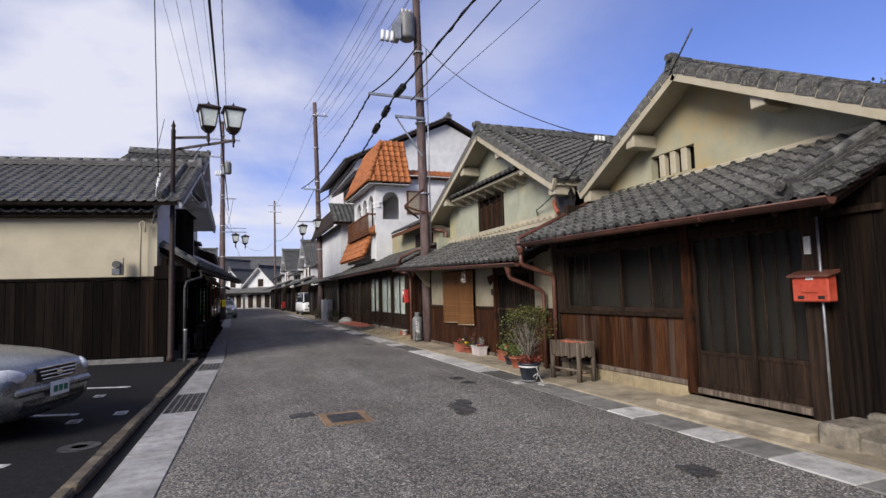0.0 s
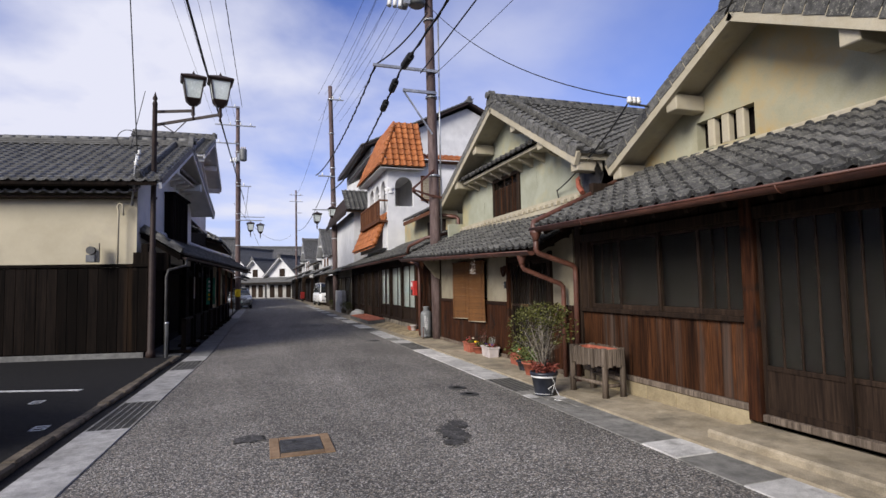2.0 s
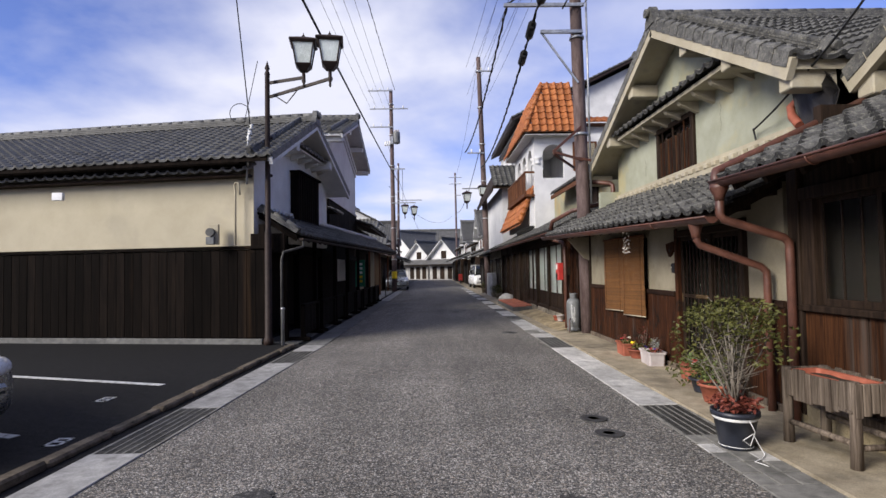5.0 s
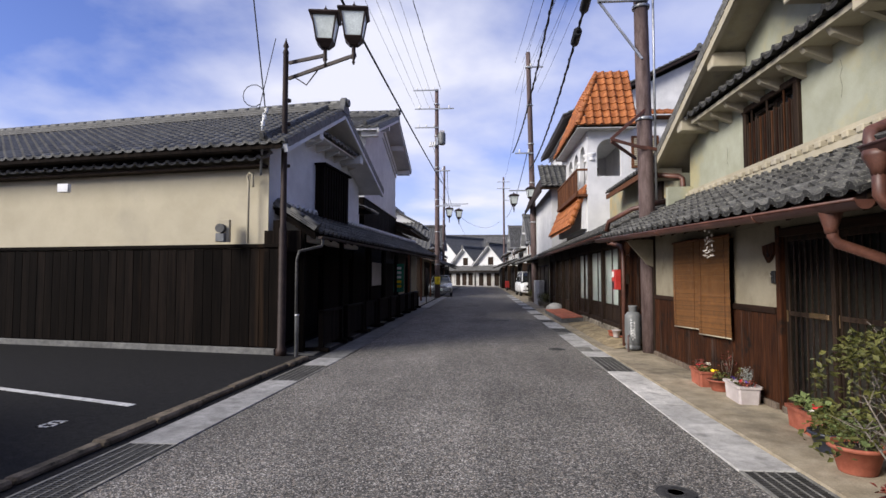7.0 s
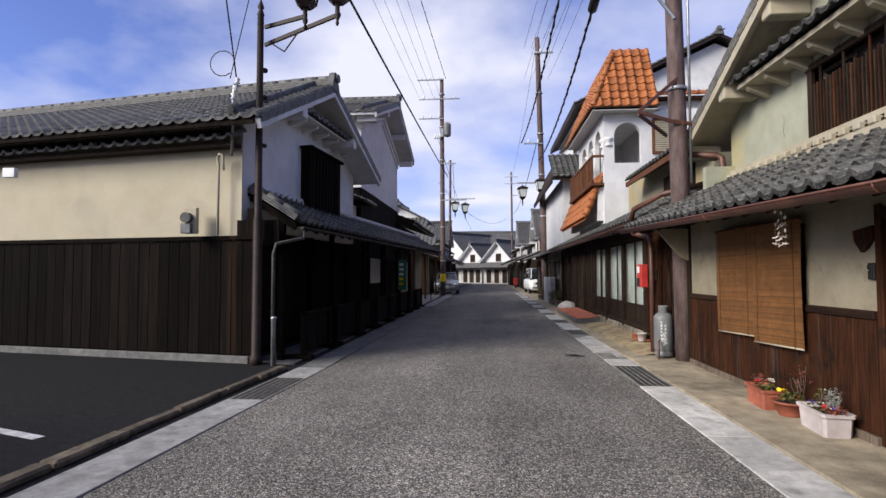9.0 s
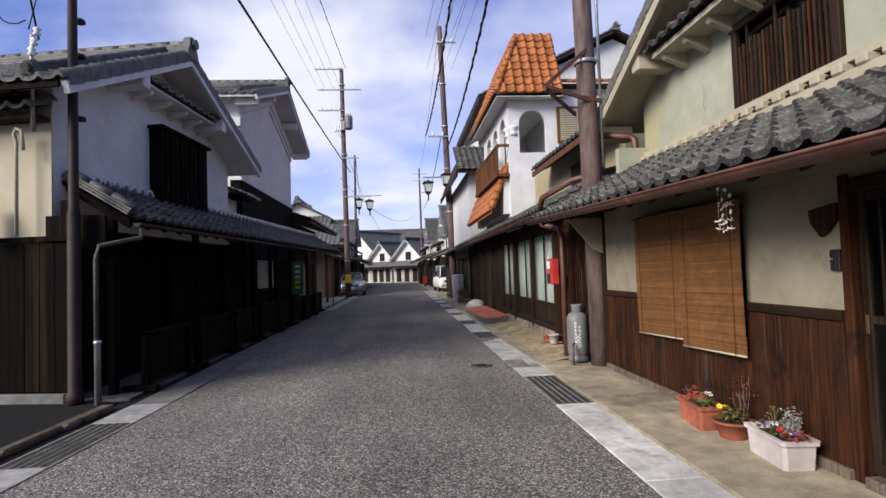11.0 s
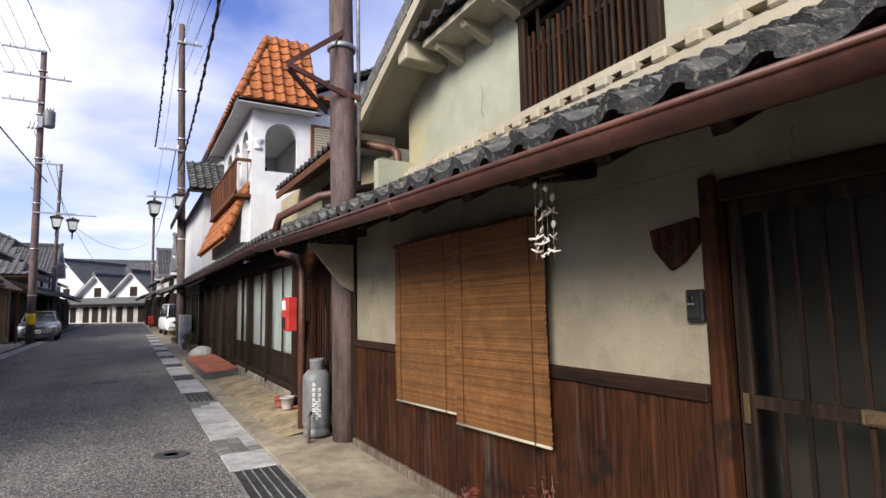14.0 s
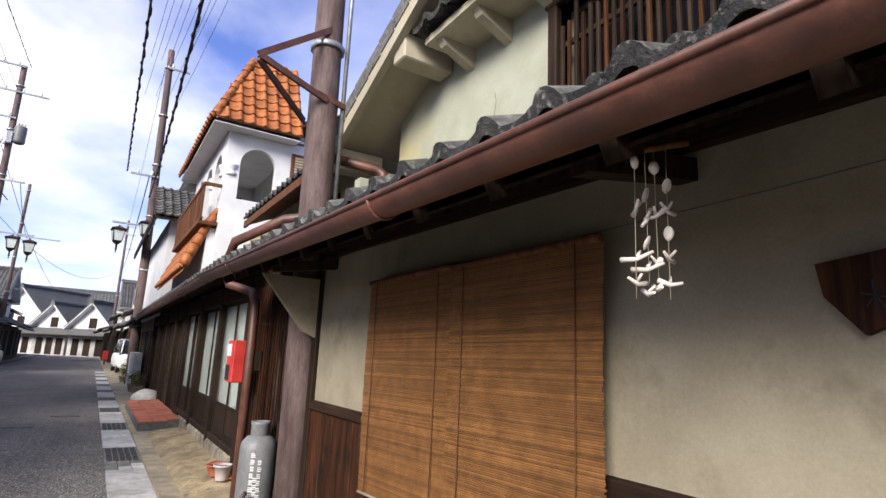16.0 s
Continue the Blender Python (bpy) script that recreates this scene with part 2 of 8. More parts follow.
M = {
    "asphalt": road_surface(),
    "lot": surf("dark asphalt", (0.009, 0.009, 0.0095), (0.026, 0.0255, 0.026), 70, 0.92, 0.5, 240, patch=0.3, spec=0.1),
    "concrete": surf("pavement concrete", (0.25, 0.208, 0.142), (0.375, 0.32, 0.23), 5, 0.9, 0.4, 90, patch=0.4, dirt=((0.07912, 0.07121, 0.05538), 1.6, 0.52, 0.78)),
    "slab": surf("drain slab concrete", (0.38, 0.37, 0.347), (0.52, 0.504, 0.473), 9, 0.9, 0.3, 120, vary=0.16, patch=0.3, dirt=((0.19, 0.184, 0.172), 5, 0.52, 0.74)),
    "slab_west": surf("grey drain slab", (0.24, 0.236, 0.226), (0.34, 0.332, 0.318), 9, 0.9, 0.3, 120, vary=0.16, patch=0.3, dirt=((0.15, 0.146, 0.137), 5, 0.5, 0.72)),
    "slab_mid": surf("worn grey drain concrete", (0.15, 0.145, 0.132), (0.23, 0.222, 0.2), 9, 0.92, 0.4, 120, vary=0.14, patch=0.35, dirt=((0.09, 0.088, 0.08), 6, 0.5, 0.72)),
    "slab_dark": surf("dark slab concrete", (0.09, 0.09, 0.088), (0.15, 0.148, 0.14), 9, 0.9, 0.3, 120, vary=0.15),
    "kerb": surf("mossy kerb stone", (0.07, 0.055, 0.038), (0.19, 0.155, 0.115), 8, 0.95, 0.7, 60, vary=0.25, patch=0.4, dirt=((0.022, 0.02, 0.013), 4, 0.5, 0.66)),
    "earth": surf("trodden earth and mortar", (0.23, 0.174, 0.097), (0.36, 0.288, 0.175), 7, 0.95, 0.7, 60, patch=0.4, dirt=((0.119, 0.09775, 0.068), 5, 0.52, 0.7)),
    "damp": surf("oil-darkened asphalt", (0.022, 0.021, 0.020), (0.075, 0.072, 0.068), 60, 0.8, 0.5, 150, patch=0.4, dirt=((0.17, 0.16, 0.15), 26, 0.56, 0.66)),
    "stone": surf("weathered stone", (0.16, 0.14, 0.11), (0.30, 0.26, 0.2), 7, 0.9, 0.5, 70, vary=0.15, dirt=((0.07, 0.065, 0.05), 6, 0.5, 0.7)),
    "foundation": surf("foundation block", (0.25, 0.20, 0.12), (0.34, 0.28, 0.17), 6, 0.9, 0.3, 80, vary=0.12),
    "iron": surf("cast iron", (0.05, 0.049, 0.047), (0.10, 0.098, 0.094), 20, 0.6, 0.5, 150, metal=0.5),
    "brick": surf("paver", (0.20, 0.125, 0.07), (0.28, 0.19, 0.115), 12, 0.9, 0.3, 100, vary=0.2),
    "cream": surf("cream plaster", (0.2922, 0.2764, 0.1816), (0.3395, 0.3316, 0.2448), 3, 0.9, 0.25, 90, patch=0.18, dirt=((0.379, 0.2685, 0.1105), 1.5, 0.48, 0.70), speck=0.1),
    "greenish": surf("pale plaster", (0.2922, 0.3, 0.2211), (0.3553, 0.3632, 0.2843), 3, 0.9, 0.25, 90, patch=0.18, dirt=((0.3948, 0.3395, 0.1737), 0.9, 0.54, 0.74), speck=0.1),
    "ochre": surf("ochre wall plaster", (0.214, 0.184, 0.127), (0.266, 0.235, 0.168), 2.5, 0.92, 0.3, 90, patch=0.28, dirt=((0.165, 0.135, 0.09), 2.6, 0.54, 0.74), speck=0.1),
    "beige": surf("beige plaster", (0.40, 0.357, 0.257), (0.445, 0.40, 0.293), 2, 0.9, 0.15, 90, patch=0.1, dirt=((0.34, 0.306, 0.238), 0.7, 0.58, 0.8), speck=0.1),
    "white": surf("white plaster", (0.5585, 0.5585, 0.5585), (0.6516, 0.6516, 0.6469), 2.5, 0.9, 0.15, 90, patch=0.12, dirt=((0.4841, 0.4841, 0.4934), 1.4, 0.56, 0.8), speck=0.1),
    "trim": surf("pale eave plaster", (0.3528, 0.3108, 0.2226), (0.42, 0.378, 0.2814), 4, 0.9, 0.2, 90, patch=0.2, dirt=((0.3024, 0.2772, 0.2268), 4, 0.54, 0.72), speck=0.1),
    "tile": surf("grey roof tile", (0.0558, 0.0549, 0.0522), (0.1125, 0.1098, 0.1008), 14, 0.7, 0.6, 90, vary=0.36, patch=0.45, dirt=((0.215, 0.207, 0.17), 34, 0.53, 0.66), dist=0.012, blot=((0.030, 0.029, 0.026), 11, 0.55, 0.7)),
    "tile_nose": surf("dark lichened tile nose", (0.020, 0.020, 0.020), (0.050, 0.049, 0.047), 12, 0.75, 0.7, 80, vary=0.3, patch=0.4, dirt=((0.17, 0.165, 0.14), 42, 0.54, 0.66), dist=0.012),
    "tile_far": surf("smooth grey roof tile", (0.069, 0.069, 0.069), (0.138, 0.1362, 0.1288), 10, 0.55, 0.3, 90, vary=0.3, patch=0.25, dirt=((0.184, 0.1794, 0.1564), 14, 0.6, 0.74)),
    "tile_orange": surf("orange roof tile", (0.2552, 0.0748, 0.01936), (0.3784, 0.1364, 0.04224), 8, 0.55, 0.3, 90, vary=0.2, patch=0.2),
    "wood_red": surf("reddish weathered board", (0.02, 0.0085, 0.0042), (0.078, 0.030, 0.0115), 30, 0.75, 0.5, 120, (1, 1, 0.045), 0.38, patch=0.35, dirt=((0.085, 0.07, 0.058), 5, 0.52, 0.80), spec=0.1),
    "wood_dado": surf("dark red-brown board", (0.016, 0.0064, 0.0036), (0.060, 0.0215, 0.0088), 34, 0.75, 0.5, 120, (1, 1, 0.06), 0.06, patch=0.4, dirt=((0.060, 0.047, 0.039), 6.5, 0.57, 0.72), spec=0.1, blot=((0.010, 0.0075, 0.006), 4.5, 0.54, 0.68)),
    # dark sheet colour that stands in for the dimness behind glass
    "dim_sheet": surf("plain dark sheet", (0.018, 0.016, 0.0145), (0.032, 0.029, 0.025), 7, 0.95, 0.0, (40), (1, 1, 0.1)),
    "wood_black": surf("charred board", (0.0035, 0.0028, 0.0025), (0.011, 0.0078, 0.006), 30, 0.9, 0.5, 120, (1, 1, 0.04), 0.45, patch=0.4, spec=0.06, dirt=((0.032, 0.019, 0.011), 3.0, 0.58, 0.8)),
    "wood_dark": surf("dark stained timber", (0.013, 0.0085, 0.0062), (0.038, 0.024, 0.016), 26, 0.7, 0.4, 110, (1, 1, 0.06), 0.2, patch=0.3, spec=0.1),
    "wood_rail": surf("dark stained rail timber", (0.012, 0.0068, 0.0048), (0.034, 0.018, 0.0115), 26, 0.7, 0.4, 110, (1, 0.06, 1), 0.1, patch=0.3, spec=0.1),
    "wood_brown": surf("brown timber", (0.085, 0.035, 0.018), (0.16, 0.072, 0.038), 26, 0.7, 0.4, 110, (1, 1, 0.06), 0.2, patch=0.3, spec=0.1),
    "wood_grey": surf("grey weathered timber", (0.062, 0.047, 0.036), (0.165, 0.132, 0.102), 34, 0.9, 0.7, 120, (1, 1, 0.06), 0.2, patch=0.3, spec=0.1),
    "copper": surf("red-brown gutter paint", (0.076, 0.028, 0.018), (0.132, 0.053, 0.034), 8, 0.5, 0.15, 70, patch=0.35, dirt=((0.07, 0.032, 0.024), 5, 0.5, 0.7), spec=0.5),
    "pole": surf("brown painted pole", (0.072, 0.046, 0.042), (0.14, 0.10, 0.092), 14, 0.75, 0.3, 70, (1, 1, 0.2), patch=0.3),
    "metal_brown": surf("dark brown metal", (0.020, 0.012, 0.010), (0.036, 0.023, 0.019), 14, 0.6, 0.1, 90, spec=0.25),
    "steel": surf("galvanised steel", (0.32, 0.33, 0.34), (0.45, 0.46, 0.47), 14, 0.45, 0.1, 90, metal=0.7),
    "grey_paint": surf("grey gas bottle paint", (0.125, 0.13, 0.13), (0.17, 0.175, 0.175), 9, 0.45, 0.15, 90, patch=0.2),
    "brass": surf("dull brass", (0.16, 0.105, 0.055), (0.25, 0.17, 0.09), 14, 0.4, 0.1, 90, metal=0.7),
    "red": surf("red paint", (0.45, 0.03, 0.025), (0.55, 0.05, 0.04), 9, 0.4, 0.1, 90, spec=0.5),
    "red_old": surf("faded red paint", (0.42, 0.055, 0.03), (0.52, 0.09, 0.05), 9, 0.5, 0.1, 90, dirt=((0.28, 0.05, 0.03), 14, 0.6, 0.75)),
    "tarp": surf("creased black sheeting", (0.012, 0.011, 0.011), (0.03, 0.027, 0.026), 9, 0.45, 0.5, 60, spec=0.35),
    "terracotta": surf("terracotta", (0.27, 0.075, 0.043), (0.37, 0.118, 0.072), 12, 0.7, 0.2, 90, vary=0.12, speck=0.08),
    "pot_white": surf("pinkish white plastic", (0.495, 0.435, 0.42), (0.555, 0.5025, 0.4875), 8, 0.5, 0.1, 90, speck=0.05),
    "pot_black": surf("navy plastic", (0.012, 0.014, 0.022), (0.026, 0.03, 0.042), 8, 0.45, 0.1, 90, spec=0.5),
    "soil": surf("potting soil", (0.02, 0.014, 0.009), (0.06, 0.045, 0.03), 40, 0.95, 0.9, 120),
    "leaf": surf("shrub leaf", (0.036, 0.042, 0.010), (0.115, 0.112, 0.028), 20, 0.6, 0.1, 90, vary=0.3),
    "leaf_red": surf("reddish leaf", (0.09, 0.022, 0.017), (0.20, 0.05, 0.03), 20, 0.6, 0.1, 90, vary=0.3),
    "leaf_grey": surf("silver leaf", (0.19, 0.20, 0.18), (0.31, 0.32, 0.29), 20, 0.7, 0.1, 90),
    "twig": surf("twig bark", (0.13, 0.112, 0.09), (0.25, 0.22, 0.18), 30, 0.9, 0.3, 90),
    "petal_yellow": surf("yellow petal", (0.75, 0.5, 0.01), (0.85, 0.62, 0.03), 20, 0.7, 0.0),
    "petal_red": surf("red petal", (0.5, 0.02, 0.03), (0.65, 0.06, 0.06), 20, 0.7, 0.0),
    "petal_violet": surf("violet petal", (0.06, 0.02, 0.22), (0.14, 0.06, 0.35), 20, 0.7, 0.0),
    "petal_white": surf("white petal", (0.7, 0.66, 0.55), (0.8, 0.76, 0.66), 20, 0.7, 0.0),
    "bamboo": surf("bamboo blind", (0.128, 0.056, 0.0165), (0.155, 0.069, 0.0215), 5, 0.6, 0.0, 14, (1, 1, 1), 0.30, patch=0.15, island=True),
    "paint_white": surf("white road paint", (0.42, 0.42, 0.41), (0.62, 0.62, 0.61), 30, 0.8, 0.3, 120, dirt=((0.06, 0.06, 0.06), 12, 0.55, 0.7)),
    "plain_white": surf("white paint", (0.70, 0.70, 0.68), (0.78, 0.78, 0.76), 12, 0.5, 0.1, 90, speck=0.05),
    "black": surf("black rubber", (0.010, 0.010, 0.010), (0.02, 0.02, 0.02), 20, 0.6, 0.1, 90),
    # near-black walls: the rooms' low light is put into the colour
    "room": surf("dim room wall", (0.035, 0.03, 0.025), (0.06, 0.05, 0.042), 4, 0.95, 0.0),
    "curtain": surf("white curtain", (0.45, 0.468, 0.45), (0.558, 0.576, 0.558), 14, 0.9, 0.2, 60, (1, 1, 0.05)),
    "car_silver": surf("silver car paint", (0.24, 0.255, 0.26), (0.28, 0.29, 0.295), 4, 0.28, 0.0, metal=0.75, patch=0.05, spec=0.6),
    "car_white": surf("white car paint", (0.72, 0.72, 0.72), (0.78, 0.78, 0.78), 4, 0.25, 0.0, patch=0.05, spec=0.6),
    "brick_red": surf("red brick paver", (0.26, 0.075, 0.045), (0.38, 0.13, 0.08), 14, 0.9, 0.3, 90, vary=0.25),
    "shell": surf("sea shell", (0.6, 0.52, 0.45), (0.78, 0.72, 0.66), 20, 0.5, 0.2, 90, vary=0.15, speck=0.08),
    "sign_green": surf("green sign", (0.02, 0.16, 0.09), (0.03, 0.2, 0.12), 8, 0.5, 0.0),
    "weed": surf("weed leaf", (0.07, 0.10, 0.03), (0.14, 0.17, 0.06), 20, 0.7, 0.0, vary=0.3),
    "glass": glass("window glass"),
    "dusty_glass": glass("dusty ribbed window glass", (0.5, 0.5, 0.48), 0.3, 1.2),
    "frosted": glass("frosted glass", (0.82, 0.87, 0.85), 0.35),
    "lamp_glass": surf("opal lantern glass", (0.60, 0.66, 0.62), (0.68, 0.73, 0.70), 5, 0.25, 0.0, spec=0.5),
}


# ---- mesh helpers ----
def box(bm, x0, x1, y0, y1, z0, z1, bevel=0.0):
    v = [bm.verts.new((x, y, z)) for x in (x0, x1) for y in (y0, y1) for z in (z0, z1)]
    f = [bm.faces.new([v[i] for i in q]) for q in ((0, 1, 3, 2), (4, 6, 7, 5), (0, 4, 5, 1), (2, 3, 7, 6), (0, 2, 6, 4), (1, 5, 7, 3))]
    if bevel:
        edges = list({e for face in f for e in face.edges})
        bmesh.ops.bevel(bm, geom=edges, offset=bevel, segments=1, affect="EDGES")


def prism(bm, pts, axis, a, b):
    """A polygon in the plane across an axis, drawn out from a to b. pts: the two other coordinates in x, y, z order."""
    def at(p, t):
        q = list(p)
        q.insert("xyz".index(axis), t)
        return bm.verts.new(q)
    va, vb = [at(p, a) for p in pts], [at(p, b) for p in pts]
    faces = [bm.faces.new(va), bm.faces.new(vb)]
    for i in range(len(pts)):
        j = (i + 1) % len(pts)
        faces.append(bm.faces.new((va[i], va[j], vb[j], vb[i])))
    bmesh.ops.recalc_face_normals(bm, faces=faces)


def ring(bm, c, a, b, r, n):
    return [bm.verts.new(Vector(c) + r * (math.cos(6.28318 * i / n) * a + math.sin(6.28318 * i / n) * b)) for i in range(n)]


def tube(bm, pts, r, n=8, r2=None, caps=True):
    """A round bar along a line of points, tapering from r to r2."""
    pts = [Vector(p) for p in pts]
    r2 = r if r2 is None else r2
    rings = []
    for i, p in enumerate(pts):
        d = (pts[min(i + 1, len(pts) - 1)] - pts[max(i - 1, 0)]).normalized()
        a = d.orthogonal().normalized() if not rings else (last - last.dot(d) * d).normalized()
        last = a
        rings.append(ring(bm, p, a, d.cross(a), r + (r2 - r) * i / max(1, len(pts) - 1), n))
    for p, q in zip(rings, rings[1:]):
        for i in range(n):
            f = bm.faces.new((p[i], p[(i + 1) % n], q[(i + 1) % n], q[i]))
            f.smooth = True
    if caps:
        bm.faces.new(rings[0][::-1])
        bm.faces.new(rings[-1])


def lathe(bm, prof, c=(0, 0, 0), n=16, smooth=True):
    """A turned shape: (radius, height) from bottom to top."""
    c = Vector(c)
    rings = [ring(bm, c + Vector((0, 0, z)), Vector((1, 0, 0)), Vector((0, 1, 0)), max(r, 0.0005), n) for r, z in prof]
    for p, q in zip(rings, rings[1:]):
        for i in range(n):
            f = bm.faces.new((p[i], p[(i + 1) % n], q[(i + 1) % n], q[i]))
            f.smooth = smooth
    bm.faces.new(rings[0][::-1])
    bm.faces.new(rings[-1])


def beam(bm, p, q, w, h, up=(0, 0, 1)):
    """A straight squared bar from p to q, w across and h high."""
    p, q = Vector(p), Vector(q)
    d = (q - p).normalized()
    s = d.cross(Vector(up)).normalized()
    u = s.cross(d)
    va, vb = ([bm.verts.new(c + x * w / 2 * s + y * h / 2 * u) for x, y in ((-1, -1), (1, -1), (1, 1), (-1, 1))] for c in (p, q))
    fs = [bm.faces.new(va[::-1]), bm.faces.new(vb)]
    for i in range(4):
        fs.append(bm.faces.new((va[i], va[(i + 1) % 4], vb[(i + 1) % 4], vb[i])))


def thing(name, at, label, category, group="", kind=""):
    ob = new(name)
    ob.empty_display_size = 0.2
    ob.matrix_basis = Matrix.Translation(at)
    return tagged(ob, label, category, group, kind)


def hang(ob, parent):
    ob.parent = parent
    ob.matrix_parent_inverse = parent.matrix_basis.inverted() if parent.parent is None else Matrix()


def part(name, bm, material, parent=None, label=""):
    """Links a bmesh as one mesh object under a thing or a part."""
    me = bpy.data.meshes.new(name)
    bm.to_mesh(me)
    bm.free()
    me.materials.append(M[material])
    ob = new(name, me)
    if parent:
        hang(ob, parent)
    return tagged(ob, label)


def boxed(name, dims, material, parent=None, bevel=0.0, label=""):
    bm = bmesh.new()
    box(bm, *dims, bevel)
    return part(name, bm, material, parent, label)


def piece(name, me, parent, m):
    ob = new(name, me)
    hang(ob, parent)
    ob.matrix_basis = m
    return ob


def mesh_of(name, bm, material):
    me = bpy.data.meshes.new(name)
    bm.to_mesh(me)
    bm.free()
    me.materials.append(M[material])
    return me


def structure(ob, label):
    return tagged(ob, label, kind="structure")


def tile_shape(w, l, t, rise, n=10, skirt=False):
    """Points, faces and the count of smooth faces of one S-shaped pan tile: a broad shallow pan running into a narrow roll that laps over the next tile. Its front edge lies at y 0, its back at y l."""
    def height(f):
        if f < 0.70:
            return rise * 0.34 * (f / 0.35 - 1) ** 2
        g = (f - 0.70) / 0.43
        return rise * (0.34 * (1 - 0.75 * g) + 0.74 * math.sin(math.pi * min(1.0, g)) ** 0.75)
    fs = [0.7 * i / (n - 5) for i in range(n - 5)] + [0.7 + 0.43 * i / 5 for i in range(6)]
    prof = [(w * f, height(f)) for f in fs]
    k = n + 1
    top = [(x, 0.006, z + t) for x, z in prof] + [(x, l, z) for x, z in prof]
    front = [(x, 0.006, z + t) for x, z in prof] + [(x, 0.0, z - 0.004) for x, z in prof]
    verts = top + front
    faces = [(i, i + 1, k + i + 1, k + i) for i in range(n)] + [(3 * k + i, 3 * k + i + 1, 2 * k + i + 1, 2 * k + i) for i in range(n)]
    # the lapping side of the roll
    b = len(verts)
    x, z = prof[-1]
    verts += [(x, 0.006, z + t), (x, l, z), (x, 0.0, z - 0.004), (x, l, z - t)]
    faces.append((b, b + 2, b + 3, b + 1))
    if skirt:
        b = len(verts)
        drop = [0.010 if f < 0.72 else 0.018 for f in fs]
        verts += [(x, -0.002, z + 0.004) for x, z in prof] + [(x, -0.006, z - d) for (x, z), d in zip(prof, drop)] + [(x, 0.03, z - d + 0.006) for (x, z), d in zip(prof, drop)] + [(x, l * 0.6, -0.02) for x, z in prof]
        for q in (0, k, 2 * k):
            faces += [(b + q + k + i, b + q + k + i + 1, b + q + i + 1, b + q + i) for i in range(n)]
    return verts, faces


def tile_mesh(name, material, w, l, t=0.034, rise=0.035, n=12, skirt=False):
    v, f = tile_shape(w, l, t, rise, n, skirt)
    me = bpy.data.meshes.new(name)
    me.from_pydata(v, [], f)
    me.materials.append(M[material])
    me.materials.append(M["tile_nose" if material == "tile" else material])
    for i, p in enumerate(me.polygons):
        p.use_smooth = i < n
        # front faces take a darker tile colour than the tops
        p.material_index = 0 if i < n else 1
    return me


def lay_tiles(roof, corner, along, up, wide, high, material="tile", w=0.24, step=0.205, rise=0.052, single=300, jitter=0.008, keep=None):
    """Rows of pan tiles over a slope: corner is the eave's start, along runs by the eave, up by the slope. The first ones are pieces, the rest one sheet."""
    along, up, corner = Vector(along).normalized(), Vector(up).normalized(), Vector(corner)
    n = along.cross(up)
    cols, rows = max(1, round(wide / w)), max(1, math.ceil(high / step))
    w = wide / cols
    me = tile_mesh("roof_tile", material, w, min(step + 0.05, 0.32), rise=rise)
    eave = tile_mesh("eave_tile", material, w, min(step + 0.05, 0.32), rise=rise, skirt=True)
    v0, f0 = tile_shape(w, step + 0.05, 0.042, rise, 9)
    vs, fs, count = [], [], 0
    rng = random.Random(cols * 31 + rows)
    for r in range(rows):
        for c in range(cols):
            p = corner + along * (c * w) + up * (r * step) + n * (0.012 + rng.uniform(0, jitter))
            if keep and not keep(p):
                continue
            m = Matrix((along, up, n)).transposed().to_4x4()
            m = Matrix.Translation(p) @ m @ pose(0, 0, 0, rng.uniform(-1.0, 0.3), rng.uniform(-0.6, 0.6), rng.uniform(-0.7, 0.7))
            if count < single:
                piece("roof_tile" if r else "eave_tile", me if r else eave, roof, m)
            else:
                b = len(vs)
                vs += [m @ Vector(v) for v in v0]
                fs += [tuple(i + b for i in f) for f in f0]
            count += 1
    if vs:
        sheet = bpy.data.meshes.new("roof_tiles")
        sheet.from_pydata(vs, [], fs)
        sheet.materials.append(M[material])
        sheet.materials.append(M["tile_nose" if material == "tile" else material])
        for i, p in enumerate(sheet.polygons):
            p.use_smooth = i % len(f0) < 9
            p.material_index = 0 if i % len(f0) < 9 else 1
        ob = new("roof_tiles", sheet)
        hang(ob, roof)
        tagged(ob, kind="stuff")


